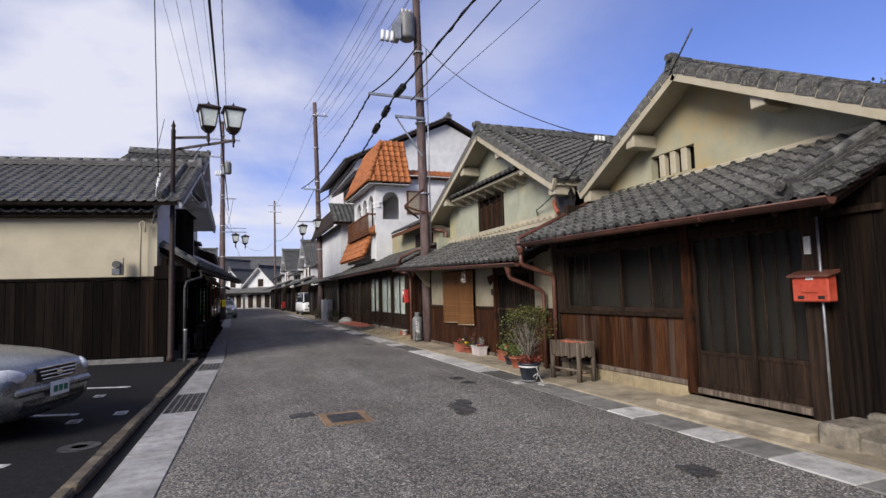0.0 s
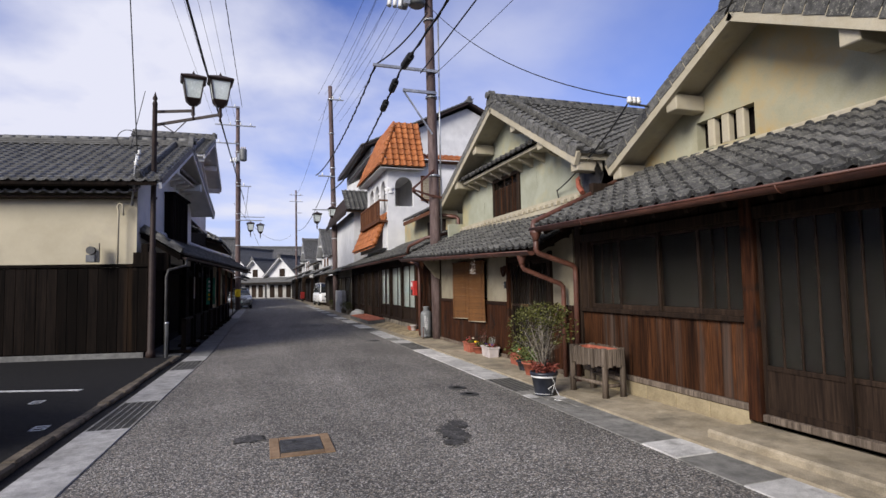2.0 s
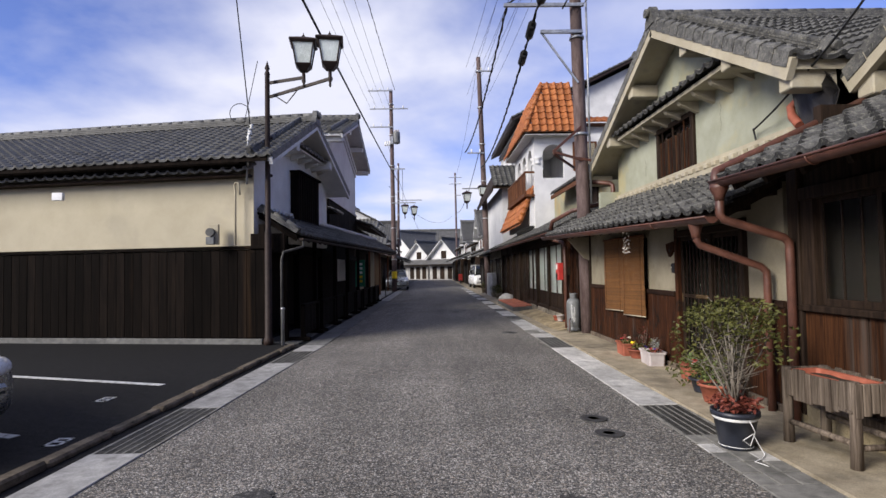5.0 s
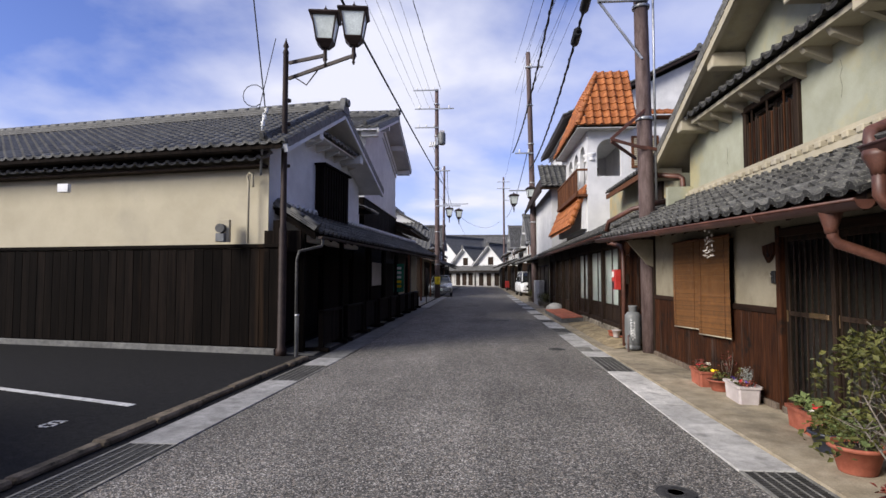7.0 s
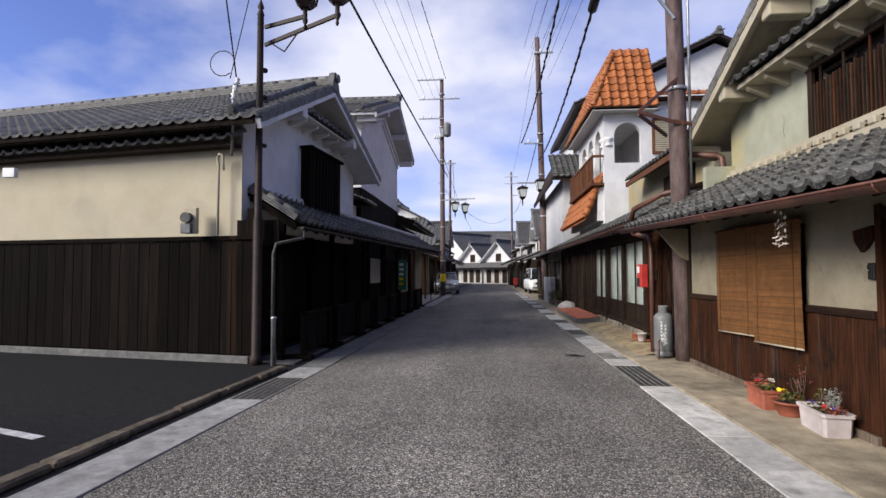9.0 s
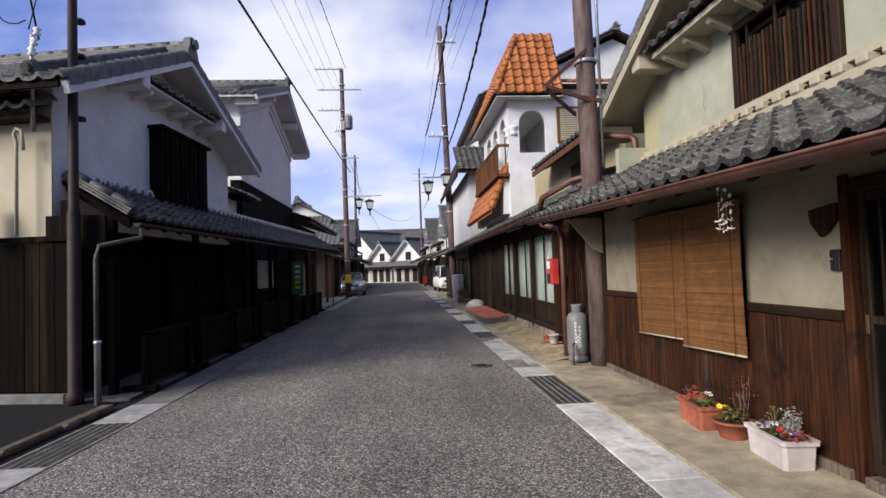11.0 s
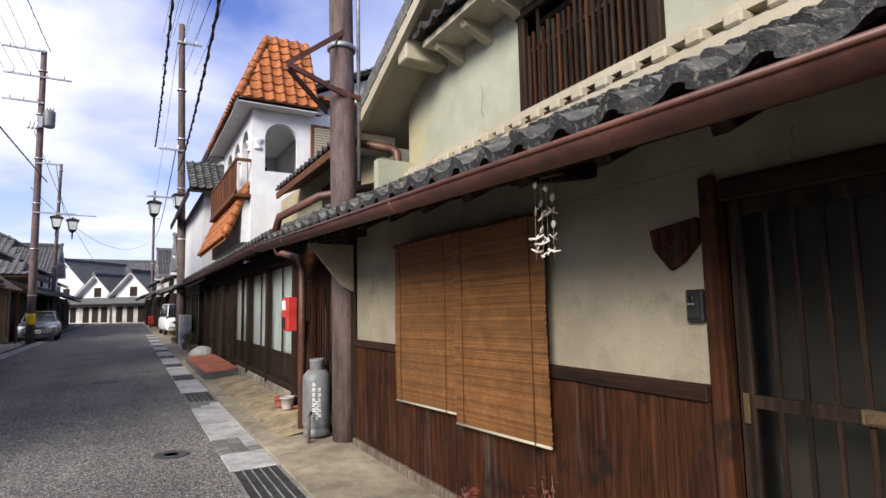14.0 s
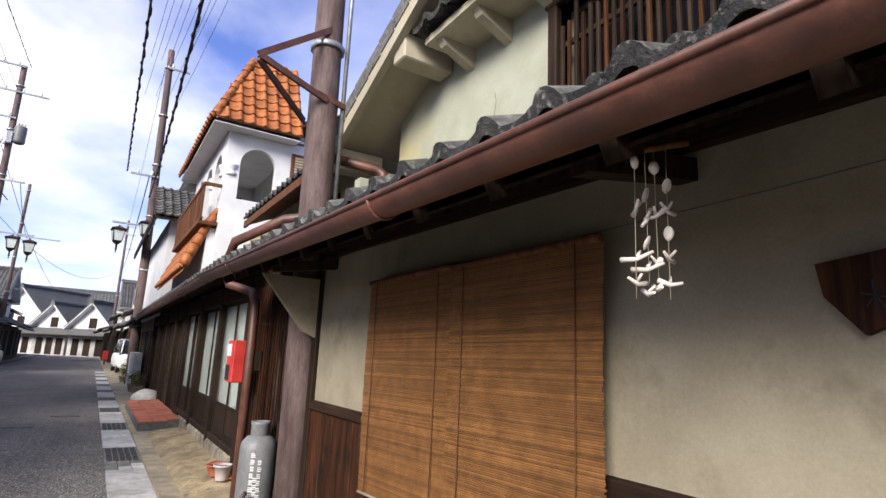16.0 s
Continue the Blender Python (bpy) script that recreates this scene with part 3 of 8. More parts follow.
def ridge(parent, p, q, material="tile", size=1.0, ends=(1, 0)):
    """A ridge of stacked flat tiles under round caps, with an ornamental end tile."""
    p, q = Vector(p), Vector(q)
    d = (q - p).normalized()
    s = d.cross(Vector((0, 0, 1))).normalized()
    u = s.cross(d)
    bm = bmesh.new()
    for i, w in enumerate((0.34, 0.31, 0.28)):
        c = u * (0.035 + 0.06 * i) * size
        beam(bm, p + c, q + c, w * size, 0.048 * size)
    body = part("ridge", bm, material, parent)
    n = max(2, int((q - p).length / 0.3))
    step = (q - p).length / n
    bm = bmesh.new()
    tube(bm, [(0, 0, 0), (0, 0.97 * step, 0)], 0.085 * size, 10, 0.095 * size)
    cap = mesh_of("ridge_cap", bm, material)
    turn = Matrix((s, d, u)).transposed().to_4x4()
    for i in range(n):
        piece("ridge_cap", cap, parent, Matrix.Translation(p + d * step * i + u * 0.2 * size) @ turn)
    for on, c, dd in ((ends[0], p, -d), (ends[1], q, d)):
        if on:
            bm = bmesh.new()
            shape = [(-0.24, -0.1), (0.24, -0.1), (0.2, 0.06), (0.15, 0.14), (0.13, 0.26), (0.06, 0.34), (-0.06, 0.34), (-0.13, 0.26), (-0.15, 0.14), (-0.2, 0.06)]
            va = [bm.verts.new(c + (s * x + u * z) * size + dd * 0.09) for x, z in shape]
            vb = [bm.verts.new(c + (s * x * 1.05 + u * z) * size - dd * 0.03) for x, z in shape]
            fs = [bm.faces.new(va), bm.faces.new(vb)]
            for i in range(len(shape)):
                j = (i + 1) % len(shape)
                fs.append(bm.faces.new((va[i], va[j], vb[j], vb[i])))
            bmesh.ops.recalc_face_normals(bm, faces=fs)
            tube(bm, [c + u * 0.2 * size + dd * 0.08, c + u * 0.2 * size + dd * 0.15], 0.1 * size, 12)
            part("ridge_end", bm, material, parent)
    return body


def slab(bm, a, b, c, d, t):
    """A sheet with the corners a, b, c, d and thickness t downwards."""
    top = [bm.verts.new(p) for p in (a, b, c, d)]
    low = [bm.verts.new(Vector(p) - Vector((0, 0, t))) for p in (a, b, c, d)]
    fs = [bm.faces.new(top), bm.faces.new(low)]
    for i in range(4):
        fs.append(bm.faces.new((top[i], top[(i + 1) % 4], low[(i + 1) % 4], low[i])))
    bmesh.ops.recalc_face_normals(bm, faces=fs)


def gable_wall(x0, x1, y0, y1, z0, line, hole=None):
    """A wall across x whose top follows line(y); hole: y0, y1, z0, z1 of an opening."""
    bm = bmesh.new()

    def strip(a, b, low):
        ys = sorted({a, b, *[y for y in line.breaks if a < y < b]})
        prism(bm, [(a, low), (b, low)] + [(y, line(y)) for y in reversed(ys)], "x", x0, x1)
    if not hole:
        strip(y0, y1, z0)
    else:
        h0, h1, g0, g1 = hole
        strip(y0, h0, z0)
        strip(h1, y1, z0)
        prism(bm, [(h0, z0), (h1, z0), (h1, g0), (h0, g0)], "x", x0, x1)
        strip(h0, h1, g1)
    bmesh.ops.remove_doubles(bm, verts=bm.verts, dist=0.0005)
    return bm


class Roofline:
    def __init__(self, ya, za, ym, zm, yb, zb, drop=0.0):
        self.p, self.breaks, self.drop = (ya, za, ym, zm, yb, zb), (ym,), drop

    def __call__(self, y):
        ya, za, ym, zm, yb, zb = self.p
        return (za + (zm - za) * (y - ya) / (ym - ya) if y < ym else zm + (zb - zm) * (y - ym) / (yb - ym)) - self.drop


# ---- parts of houses ----
def gable_roof(house, xf, xb, line, tile="tile", trim="trim", single=150, brackets=4, wall_x=None, both=True, barge=0.2, size=1.0, ridge_end=True, descending=0.0, lowest=0):
    """A roof with its ridge along x and a gable with barge boards at xf."""
    ya, za, ym, zm, yb, zb = line.p
    lo, hi = min(xf, xb), max(xf, xb)
    out = -1 if xf < xb else 1
    bm = bmesh.new()
    slab(bm, (lo, ya, za), (hi, ya, za), (hi, ym, zm), (lo, ym, zm), 0.1)
    slab(bm, (lo, yb, zb), (hi, yb, zb), (hi, ym, zm), (lo, ym, zm), 0.1)
    roof = part("roof", bm, trim, house)
    la, lb = math.hypot(ym - ya, zm - za), math.hypot(yb - ym, zm - zb)
    lay_tiles(roof, (lo, ya - 0.05, za - 0.03), (1, 0, 0), (0, ym - ya, zm - za), hi - lo, la, tile, single=single if both != "b" else 0)
    lay_tiles(roof, (hi, yb + 0.05, zb - 0.03), (-1, 0, 0), (0, ym - yb, zm - zb), hi - lo, lb, tile, single=single if both else 0)
    bm = bmesh.new()
    for y, z in ((ya, za), (yb, zb)):
        a, b = Vector((xf, y, z - 0.10)), Vector((xf, ym, zm - 0.10))
        beam(bm, a, b, 0.07, barge)
    part("barge_board", bm, trim, house, "pale painted barge boards")
    for y, z, ln in ((ya, za, la), (yb, zb, lb)):
        bm = bmesh.new()
        n = int(ln / 0.26)
        for i in range(n):
            p, q = Vector((xf - out * 0.04, y, z + 0.03)), Vector((xf - out * 0.04, ym, zm + 0.03))
            tube(bm, [p.lerp(q, i / n), p.lerp(q, (i + 0.98) / n)], 0.085, 8, 0.072)
            beam(bm, p.lerp(q, i / n) + Vector((out * 0.07, 0, -0.03)), p.lerp(q, (i + 0.96) / n) + Vector((out * 0.07, 0, -0.045)), 0.03, 0.15)
        part("verge_tiles", bm, tile, roof)
    if brackets and wall_x is not None:
        for y, z in ((ya, za), (yb, zb)):
            for i in range(lowest, brackets):
                f = (i + 0.14) / brackets
                yy, zz = y + (ym - y) * f, z + (zm - z) * f - 0.24
                boxed("purlin_end", (*sorted((xf - out * 0.02, wall_x + (0.003 * out))), yy - 0.1, yy + 0.1, zz - 0.12, zz + 0.1), trim, house, 0.012)
    if descending:
        for y, z in ((ya, za), (yb, zb)):
            x = xf - out * 0.42
            ridge(roof, (x, y + (ym - y) * 0.03, z + (zm - z) * 0.03 + 0.05), (x, ym, zm + 0.04), tile, descending, (1, 0))
    ridge(roof, (xf - out * 0.03, ym, zm + 0.02), (xb, ym, zm + 0.02), tile, size, (int(ridge_end), 0))
    return roof


def lean_to(house, x_eave, z_eave, x_top, z_top, y0, y1, tile="tile", single=300, rafters=True, wood="wood_dark", dz=0.0):
    """A tiled lean-to roof along the street, with rafters under it; its eave rises by dz either way."""
    bm = bmesh.new()
    slab(bm, (x_eave, y0, z_eave - dz), (x_eave, y1, z_eave + dz), (x_top, y1, z_top + dz), (x_top, y0, z_top - dz), 0.05)
    roof = part("lean_to_roof", bm, wood, house)
    up = Vector((x_top - x_eave, 0, z_top - z_eave))
    if x_top > x_eave:
        lay_tiles(roof, (x_eave - 0.06, y1, z_eave + dz - 0.02), (0, y0 - y1, -2 * dz), up, y1 - y0, up.length + 0.04, tile, single=single)
    else:
        lay_tiles(roof, (x_eave + 0.06, y0, z_eave - dz - 0.02), (0, y1 - y0, 2 * dz), up, y1 - y0, up.length + 0.04, tile, single=single)
    if rafters:
        n = int((y1 - y0) / 0.45)
        for i in range(n + 1):
            y = y0 + 0.1 + (y1 - y0 - 0.2) * i / n
            dy = dz * (2 * (y - y0) / (y1 - y0) - 1)
            bm = bmesh.new()
            beam(bm, (x_eave + 0.04 * (1 if x_top > x_eave else -1), y, z_eave + dy - 0.085), (x_top, y, z_top + dy - 0.085), 0.05, 0.07)
            part("rafter", bm, wood, roof)
    return roof


def gutter(house, x, y0, y1, z, r=0.062, material="copper", straps=2.3, tilt=0.0):
    """A half-round gutter with a rolled lip, and its straps."""
    bm = bmesh.new()
    n = 8
    rings = []
    for y in (y0, (y0 + y1) / 2, y1):
        rings.append([bm.verts.new((x + r * math.cos(a), y, z + tilt * (2 * (y - y0) / (y1 - y0) - 1) + r * math.sin(a))) for a in [math.pi * (1 + i / n) for i in range(n + 1)]])
        rings[-1] += [bm.verts.new((x + (r - 0.006) * math.cos(a), y, z + tilt * (2 * (y - y0) / (y1 - y0) - 1) + (r - 0.006) * math.sin(a))) for a in [math.pi * (2 - i / n) for i in range(n + 1)]]
    k = len(rings[0])
    for p, q in zip(rings, rings[1:]):
        for i in range(k):
            bm.faces.new((p[i], p[(i + 1) % k], q[(i + 1) % k], q[i])).smooth = True
    for rg in (rings[0], rings[-1]):
        bm.faces.new(rg[:n + 1])
    tube(bm, [(x - r, y0, z - tilt), (x - r, y1, z + tilt)], 0.011, 6)
    g = part("gutter", bm, material, house, "red-brown metal gutter" if material == "copper" else "")
    c = max(1, int((y1 - y0) / straps))
    for i in range(c):
        y = y0 + (y1 - y0) * (i + 0.5) / c
        bm = bmesh.new()
        tube(bm, [(x + (r + 0.004) * math.cos(a), y, z + tilt * (2 * (y - y0) / (y1 - y0) - 1) + (r + 0.004) * math.sin(a)) for a in [math.pi * (1 + j / 6) for j in range(7)]], 0.007, 5)
        part("strap", bm, material, g)
    return g


def planks(parent, x0, x1, y0, y1, z0, z1, w, material, name="plank", seed=1):
    """Upright boards, each a piece, uneven in depth."""
    rng = random.Random(seed)
    n = max(1, round((y1 - y0) / w))
    w = (y1 - y0) / n
    bm = bmesh.new()
    box(bm, 0, x1 - x0, 0.002, w - 0.003, 0, z1 - z0, 0.004)
    me = mesh_of(name, bm, material)
    for i in range(n):
        piece(name, me, parent, Matrix.Translation((x0 + rng.uniform(-0.004, 0.004), y0 + i * w, z0)))


def planks_x(parent, x0, x1, y0, y1, z0, z1, w, material, name="plank", seed=1):
    rng = random.Random(seed)
    n = max(1, round((x1 - x0) / w))
    w = (x1 - x0) / n
    bm = bmesh.new()
    box(bm, 0.002, w - 0.003, 0, y1 - y0, 0, z1 - z0, 0.004)
    me = mesh_of(name, bm, material)
    for i in range(n):
        piece(name, me, parent, Matrix.Translation((x0 + i * w, y0 + rng.uniform(-0.004, 0.004), z0)))


def sash(house, name, x, y0, y1, z0, z1, bars=0, panel=0.0, wood="wood_dark", pane="dusty_glass", mid=None, stile=0.045):
    """A sliding sash in the plane x: stiles, rails, a pane, thin upright bars, and a wooden panel below."""
    fr = boxed(name, (x, x + 0.035, y0 + stile, y1 - stile, z0, z0 + stile * 1.4), wood, house)
    boxed("stile", (x, x + 0.035, y0, y0 + stile, z0, z1), wood, fr, 0.004)
    boxed("stile", (x, x + 0.035, y1 - stile, y1, z0, z1), wood, fr, 0.004)
    boxed("rail", (x, x + 0.035, y0 + stile, y1 - stile, z1 - stile, z1), wood, fr)
    if panel:
        boxed("rail", (x, x + 0.035, y0 + stile, y1 - stile, z0 + panel - stile, z0 + panel), wood, fr)
    if mid:
        boxed("rail", (x, x + 0.035, y0 + stile, y1 - stile, mid - 0.025, mid + 0.025), wood, fr)
    if panel:
        boxed("panel", (x + 0.012, x + 0.026, y0 + stile, y1 - stile, z0 + stile * 1.4, z0 + panel - stile), wood, fr)
    zb = z0 + (panel or stile * 1.4)
    gl = boxed("pane", (x + 0.015, x + 0.020, y0 + stile, y1 - stile, zb, z1 - stile), pane, fr)
    gl.visible_shadow = False
    for i in range(bars):
        y = y0 + stile + (y1 - y0 - 2 * stile) * (i + 1) / (bars + 1)
        boxed("glazing_bar", (x + 0.002, x + 0.014, y - 0.009, y + 0.009, zb, z1 - stile), wood, fr)
    return fr


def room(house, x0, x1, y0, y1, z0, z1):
    """A dim empty room behind windows: five inner faces, the low light put into their dark colour."""
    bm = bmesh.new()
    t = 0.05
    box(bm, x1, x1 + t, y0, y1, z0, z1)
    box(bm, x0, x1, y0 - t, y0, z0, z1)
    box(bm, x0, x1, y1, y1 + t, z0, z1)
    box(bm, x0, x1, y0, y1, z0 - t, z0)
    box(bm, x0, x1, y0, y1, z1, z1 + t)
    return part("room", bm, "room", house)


def pipe(house, pts, r=0.04, material="copper", name="downpipe"):
    bm = bmesh.new()
    tube(bm, pts, r, 10)
    d = part(name, bm, material, house)
    return d


# ---- ground ----
ROAD_R, DRAIN_R = 3.85, 4.29


def west_edge(y):
    """The road's west edge, which draws in towards the storehouse."""
    return -0.62 + 0.035 * (min(max(y, -2.0), 15.0) - 11.0)


bm = bmesh.new()
box(bm, -400, 400, -400, 600, -0.6, -0.012)
structure(part("ground", bm, "lot"), "dark asphalt and earth of the town")
bm = bmesh.new()
gy = [-30 + i * 1.5 for i in range(100)]
grid = []
for y in gy:
    gx = [west_edge(y) + (ROAD_R - west_edge(y)) * i / 12 for i in range(13)]
    grid.append([bm.verts.new((x, y, 0.012 * math.sin(math.pi * i / 12) + 0.006 * noise.noise((x * 0.8, y * 0.5, 0)))) for i, x in enumerate(gx)])
for r0, r1 in zip(grid, grid[1:]):
    for i in range(12):
        bm.faces.new((r0[i], r0[i + 1], r1[i + 1], r1[i])).smooth = True
low = [bm.verts.new((x, y, -0.1)) for x, y in ((-0.7, gy[0]), (ROAD_R, gy[0]), (ROAD_R, gy[-1]), (-0.7, gy[-1]))]
bm.faces.new(low)
structure(part("road", bm, "asphalt"), "worn grey asphalt road with coarse stone grain")
bm = bmesh.new()
prism(bm, [(-16, -12), (west_edge(-12) - 0.71, -12), (west_edge(-2) - 0.71, -2), (west_edge(14.6) - 0.71, 14.6), (-1.9, 14.9), (-16, 17.6)], "z", -0.1, 0.006)
structure(part("parking_lot", bm, "lot"), "dark asphalt of the parking lot")
structure(boxed("pavement", (DRAIN_R, 5.35, -6, 80, -0.1, 0.03), "concrete"), "stained beige concrete strip along the houses")
structure(boxed("verge_strip", (-1.9, -1.12, 14.72, 80, -0.1, 0.02), "slab_dark"), "dark concrete strip along the houses")


def drain_run(name, x0, x1, plan, label, pale="slab"):
    """A covered gutter of slabs, stones and gratings, by (y0, y1, kind)."""
    base = structure(boxed(name, (x0, x1, -12, 80, -0.12, -0.03), "slab_dark"), label)
    rng = random.Random(7)
    for y0, y1, what in plan:
        if what == "slab":
            n = max(1, round((y1 - y0) / 2.1))
            for i in range(n):
                a, b = y0 + (y1 - y0) * i / n, y0 + (y1 - y0) * (i + 1) / n
                boxed("slab", (x0 + 0.004, x1 - 0.004, a + 0.004, b - 0.004, -0.03, 0.012 + rng.uniform(-0.003, 0.003)), pale, base, 0.006)
        elif what in ("dark", "mid"):
            boxed("slab", (x0 + 0.004, x1 - 0.004, y0 + 0.004, y1 - 0.004, -0.03, 0.008), "slab_dark" if what == "dark" else "slab_mid", base, 0.006)
        elif what == "stone":
            n = max(1, round((y1 - y0) / 0.21))
            for i in range(n):
                for j in range(3):
                    a, b = y0 + (y1 - y0) * i / n, y0 + (y1 - y0) * (i + 1) / n
                    p, q = x0 + (x1 - x0) * j / 3, x0 + (x1 - x0) * (j + 1) / 3
                    boxed("setting_stone", (p + 0.005, q - 0.005, a + 0.005, b - 0.005, -0.03, 0.008 + rng.uniform(-0.004, 0.004)), "slab_mid" if rng.random() < 0.7 else "slab", base, 0.004)
        else:
            bmf = bmesh.new()
            for p, q in ((x0 + 0.004, x0 + 0.03), (x1 - 0.03, x1 - 0.004)):
                box(bmf, p, q, y0, y1, -0.03, 0.008)
            for i in range(4):
                x = x0 + 0.03 + (x1 - x0 - 0.06) * (i + 1) / 5
                box(bmf, x - 0.006, x + 0.006, y0, y1, -0.025, 0.007)
            g = part("grating", bmf, "slab_mid", base)
            n = int((y1 - y0) / 0.035)
            bmf = bmesh.new()
            for i in range(n):
                y = y0 + (y1 - y0) * (i + 0.5) / n
                box(bmf, x0 + 0.03, x1 - 0.03, y - 0.009, y + 0.009, -0.02, 0.004)
            part("bars", bmf, "iron", g)
    return base


plan_right = [(-6, 2.7, "mid"), (2.7, 3.4, "slab"), (3.4, 3.95, "mid"), (3.95, 4.4, "slab"), (4.4, 5.05, "mid"), (5.05, 5.5, "slab"), (5.5, 7.0, "mid"), (7.0, 8.1, "stone"), (8.1, 9.15, "grate"), (9.15, 13.4, "slab"), (13.4, 14.95, "grate"), (14.95, 15.6, "slab"), (15.6, 16.3, "stone"), (16.3, 18.6, "slab"), (18.6, 19.2, "stone")]
y = 19.2
while y < 46:
    plan_right += [(y, y + 1.1, "grate"), (y + 1.1, y + 3.0, "slab")]
    y += 3.0
plan_right.append((y, 80, "dark"))
drain_run("drain_east", ROAD_R, DRAIN_R, plan_right, "covered street drain of pale slabs and iron gratings")
plan_left = [(-12, -2, "dark"), (-2, 7.95, "slab"), (7.95, 9.45, "grate"), (9.45, 12.3, "slab"), (12.3, 13.6, "grate"), (13.6, 14.4, "slab"), (14.4, 30, "dark"), (30, 50, "slab"), (50, 80, "dark")]
west = drain_run("drain_west", -1.07, -0.62, plan_left, "covered street drain of pale slabs and dark gratings", "slab_west")


def follow_edge(ob):
    """Shifts a thing laid straight at the road's side, and its parts, along the slanting west edge."""
    for v in ob.data.vertices:
        v.co.x += west_edge(v.co.y) + 0.62
    for c in ob.children:
        follow_edge(c)


follow_edge(west)

kerb = structure(boxed("kerb", (-1.3, -1.2, -12, 14.3, -0.1, -0.02), "iron"), "worn stone kerb of the parking lot")
rng = random.Random(4)
y = -12.0
while y < 14.2:
    ln = rng.uniform(0.7, 1.1)
    boxed("kerb_stone", (-1.34 + rng.uniform(-0.01, 0.01), -1.2 + rng.uniform(-0.02, 0.01), y, min(14.3, y + ln) - 0.02, -0.02, 0.055 + rng.uniform(-0.015, 0.015)), "kerb", kerb, 0.02)
    y += ln
follow_edge(kerb)

# ---- house with the wide window and the red letter box ----
A_WALL, A_GABLE, A_BARGE = 5.12, 6.35, 5.85
ha = thing("house", (5.6, 5.6, 0), "old two-storey timber house with cream gable and tiled lean-to", "house")
lineA = Roofline(3.1, 3.12, 6.12, 4.74, 8.6, 3.34)
part("gable_wall", gable_wall(A_GABLE, A_GABLE + 0.15, 3.3, 8.35, 2.6, Roofline(*lineA.p, 0.11), (6.31, 7.25, 3.27, 3.66)), "cream", ha, "cream plaster gable, yellowed in patches")
gable_roof(ha, A_BARGE, 13.0, lineA, wall_x=A_GABLE, single=120, brackets=2, size=0.55, descending=0.42)
for i in range(3):
    yy = 6.31 + 0.94 * (i + 1) / 4
    boxed("lattice_post", (A_GABLE + 0.01, A_GABLE + 0.12, yy - 0.06, yy + 0.06, 3.27, 3.66), "trim", ha, 0.015)
boxed("shutter_backing", (A_GABLE + 0.16, A_GABLE + 0.2, 6.2, 7.35, 3.2, 3.75), "wood_black", ha)
lean_to(ha, 4.46, 2.25, A_GABLE, 3.13, 3.1, 8.42, dz=0.05)
gutter(ha, 4.39, 3.05, 8.46, 2.225, tilt=0.05)
ridge(ha, (4.55, 3.5, 2.32), (A_GABLE, 3.5, 3.16), "tile", 0.5, (1, 0))
boxed("roof_flashing", (A_GABLE - 0.1, A_GABLE + 0.02, 3.2, 8.3, 3.13, 3.21), "trim", ha, 0.02)
bm = bmesh.new()
box(bm, A_WALL + 0.3, 12.5, 8.42, 8.52, 0, 3.0)
box(bm, A_WALL + 0.3, 12.5, 3.0, 3.1, 0, 3.0)
box(bm, 12.4, 12.5, 3.1, 8.42, 0, 4.3)
box(bm, A_WALL, A_GABLE + 0.2, 3.1, 8.42, 2.1, 2.16)
part("side_wall", bm, "wood_dark", ha)
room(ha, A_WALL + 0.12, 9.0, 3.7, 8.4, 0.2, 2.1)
# added sheet behind the panes, its dark colour stands for the unlit inside
boxed("inner_screen", (A_WALL + 0.2, A_WALL + 0.22, 3.86, 8.35, 0.25, 2.05), "dim_sheet", ha)
for i in range(6):
    boxed("foundation_block", (A_WALL - 0.035, A_WALL + 0.2, 5.45 + i * 0.5, 5.945 + i * 0.5, 0, 0.2), "foundation", ha, 0.008)
boxed("sill_beam", (A_WALL - 0.05, A_WALL + 0.1, 5.42, 8.45, 0.2, 0.27), "wood_grey", ha, 0.01)
wa = boxed("boarding", (A_WALL + 0.02, A_WALL + 0.1, 5.45, 8.4, 0.27, 1.05), "wood_dark", ha)
planks(wa, A_WALL - 0.01, A_WALL + 0.02, 5.46, 8.4, 0.27, 1.05, 0.165, "wood_red")
boxed("window_sill", (A_WALL - 0.06, A_WALL + 0.1, 5.44, 8.4, 1.05, 1.11), "wood_dark", ha, 0.008)
boxed("lintel", (A_WALL - 0.04, A_WALL + 0.1, 3.7, 8.45, 2.06, 2.18), "wood_dark", ha, 0.008)
boxed("transom_board", (A_WALL + 0.02, A_WALL + 0.1, 3.7, 8.45, 2.18, 2.52), "wood_dark", ha)
for y0, y1, bars, dx in ((5.44, 6.07, 2, 0.0), (6.02, 6.72, 0, 0.04), (6.67, 7.46, 0, 0.0), (7.41, 8.14, 2, 0.04)):
    sash(ha, "window_sash", A_WALL + dx, y0, y1, 1.11, 2.06, bars)
boxed("window_jamb", (A_WALL - 0.02, A_WALL + 0.1, 8.14, 8.3, 1.11, 2.06), "wood_dark", ha)
boxed("corner_post", (A_WALL - 0.05, A_WALL + 0.1, 8.3, 8.45, 0.1, 2.4), "wood_dark", ha, 0.008)
boxed("post", (A_WALL - 0.06, A_WALL + 0.1, 5.3, 5.44, 0.12, 2.3), "wood_dado", ha, 0.01)
boxed("post", (A_WALL - 0.06, A_WALL + 0.1, 3.66, 3.84, 0.1, 2.3), "wood_dark", ha, 0.01)
boxed("threshold", (A_WALL - 0.04, A_WALL + 0.12, 3.84, 5.3, 0.13, 0.2), "wood_grey", ha, 0.008)
d1 = sash(ha, "door", A_WALL, 4.48, 5.3, 0.2, 2.06, 3, 0.46)
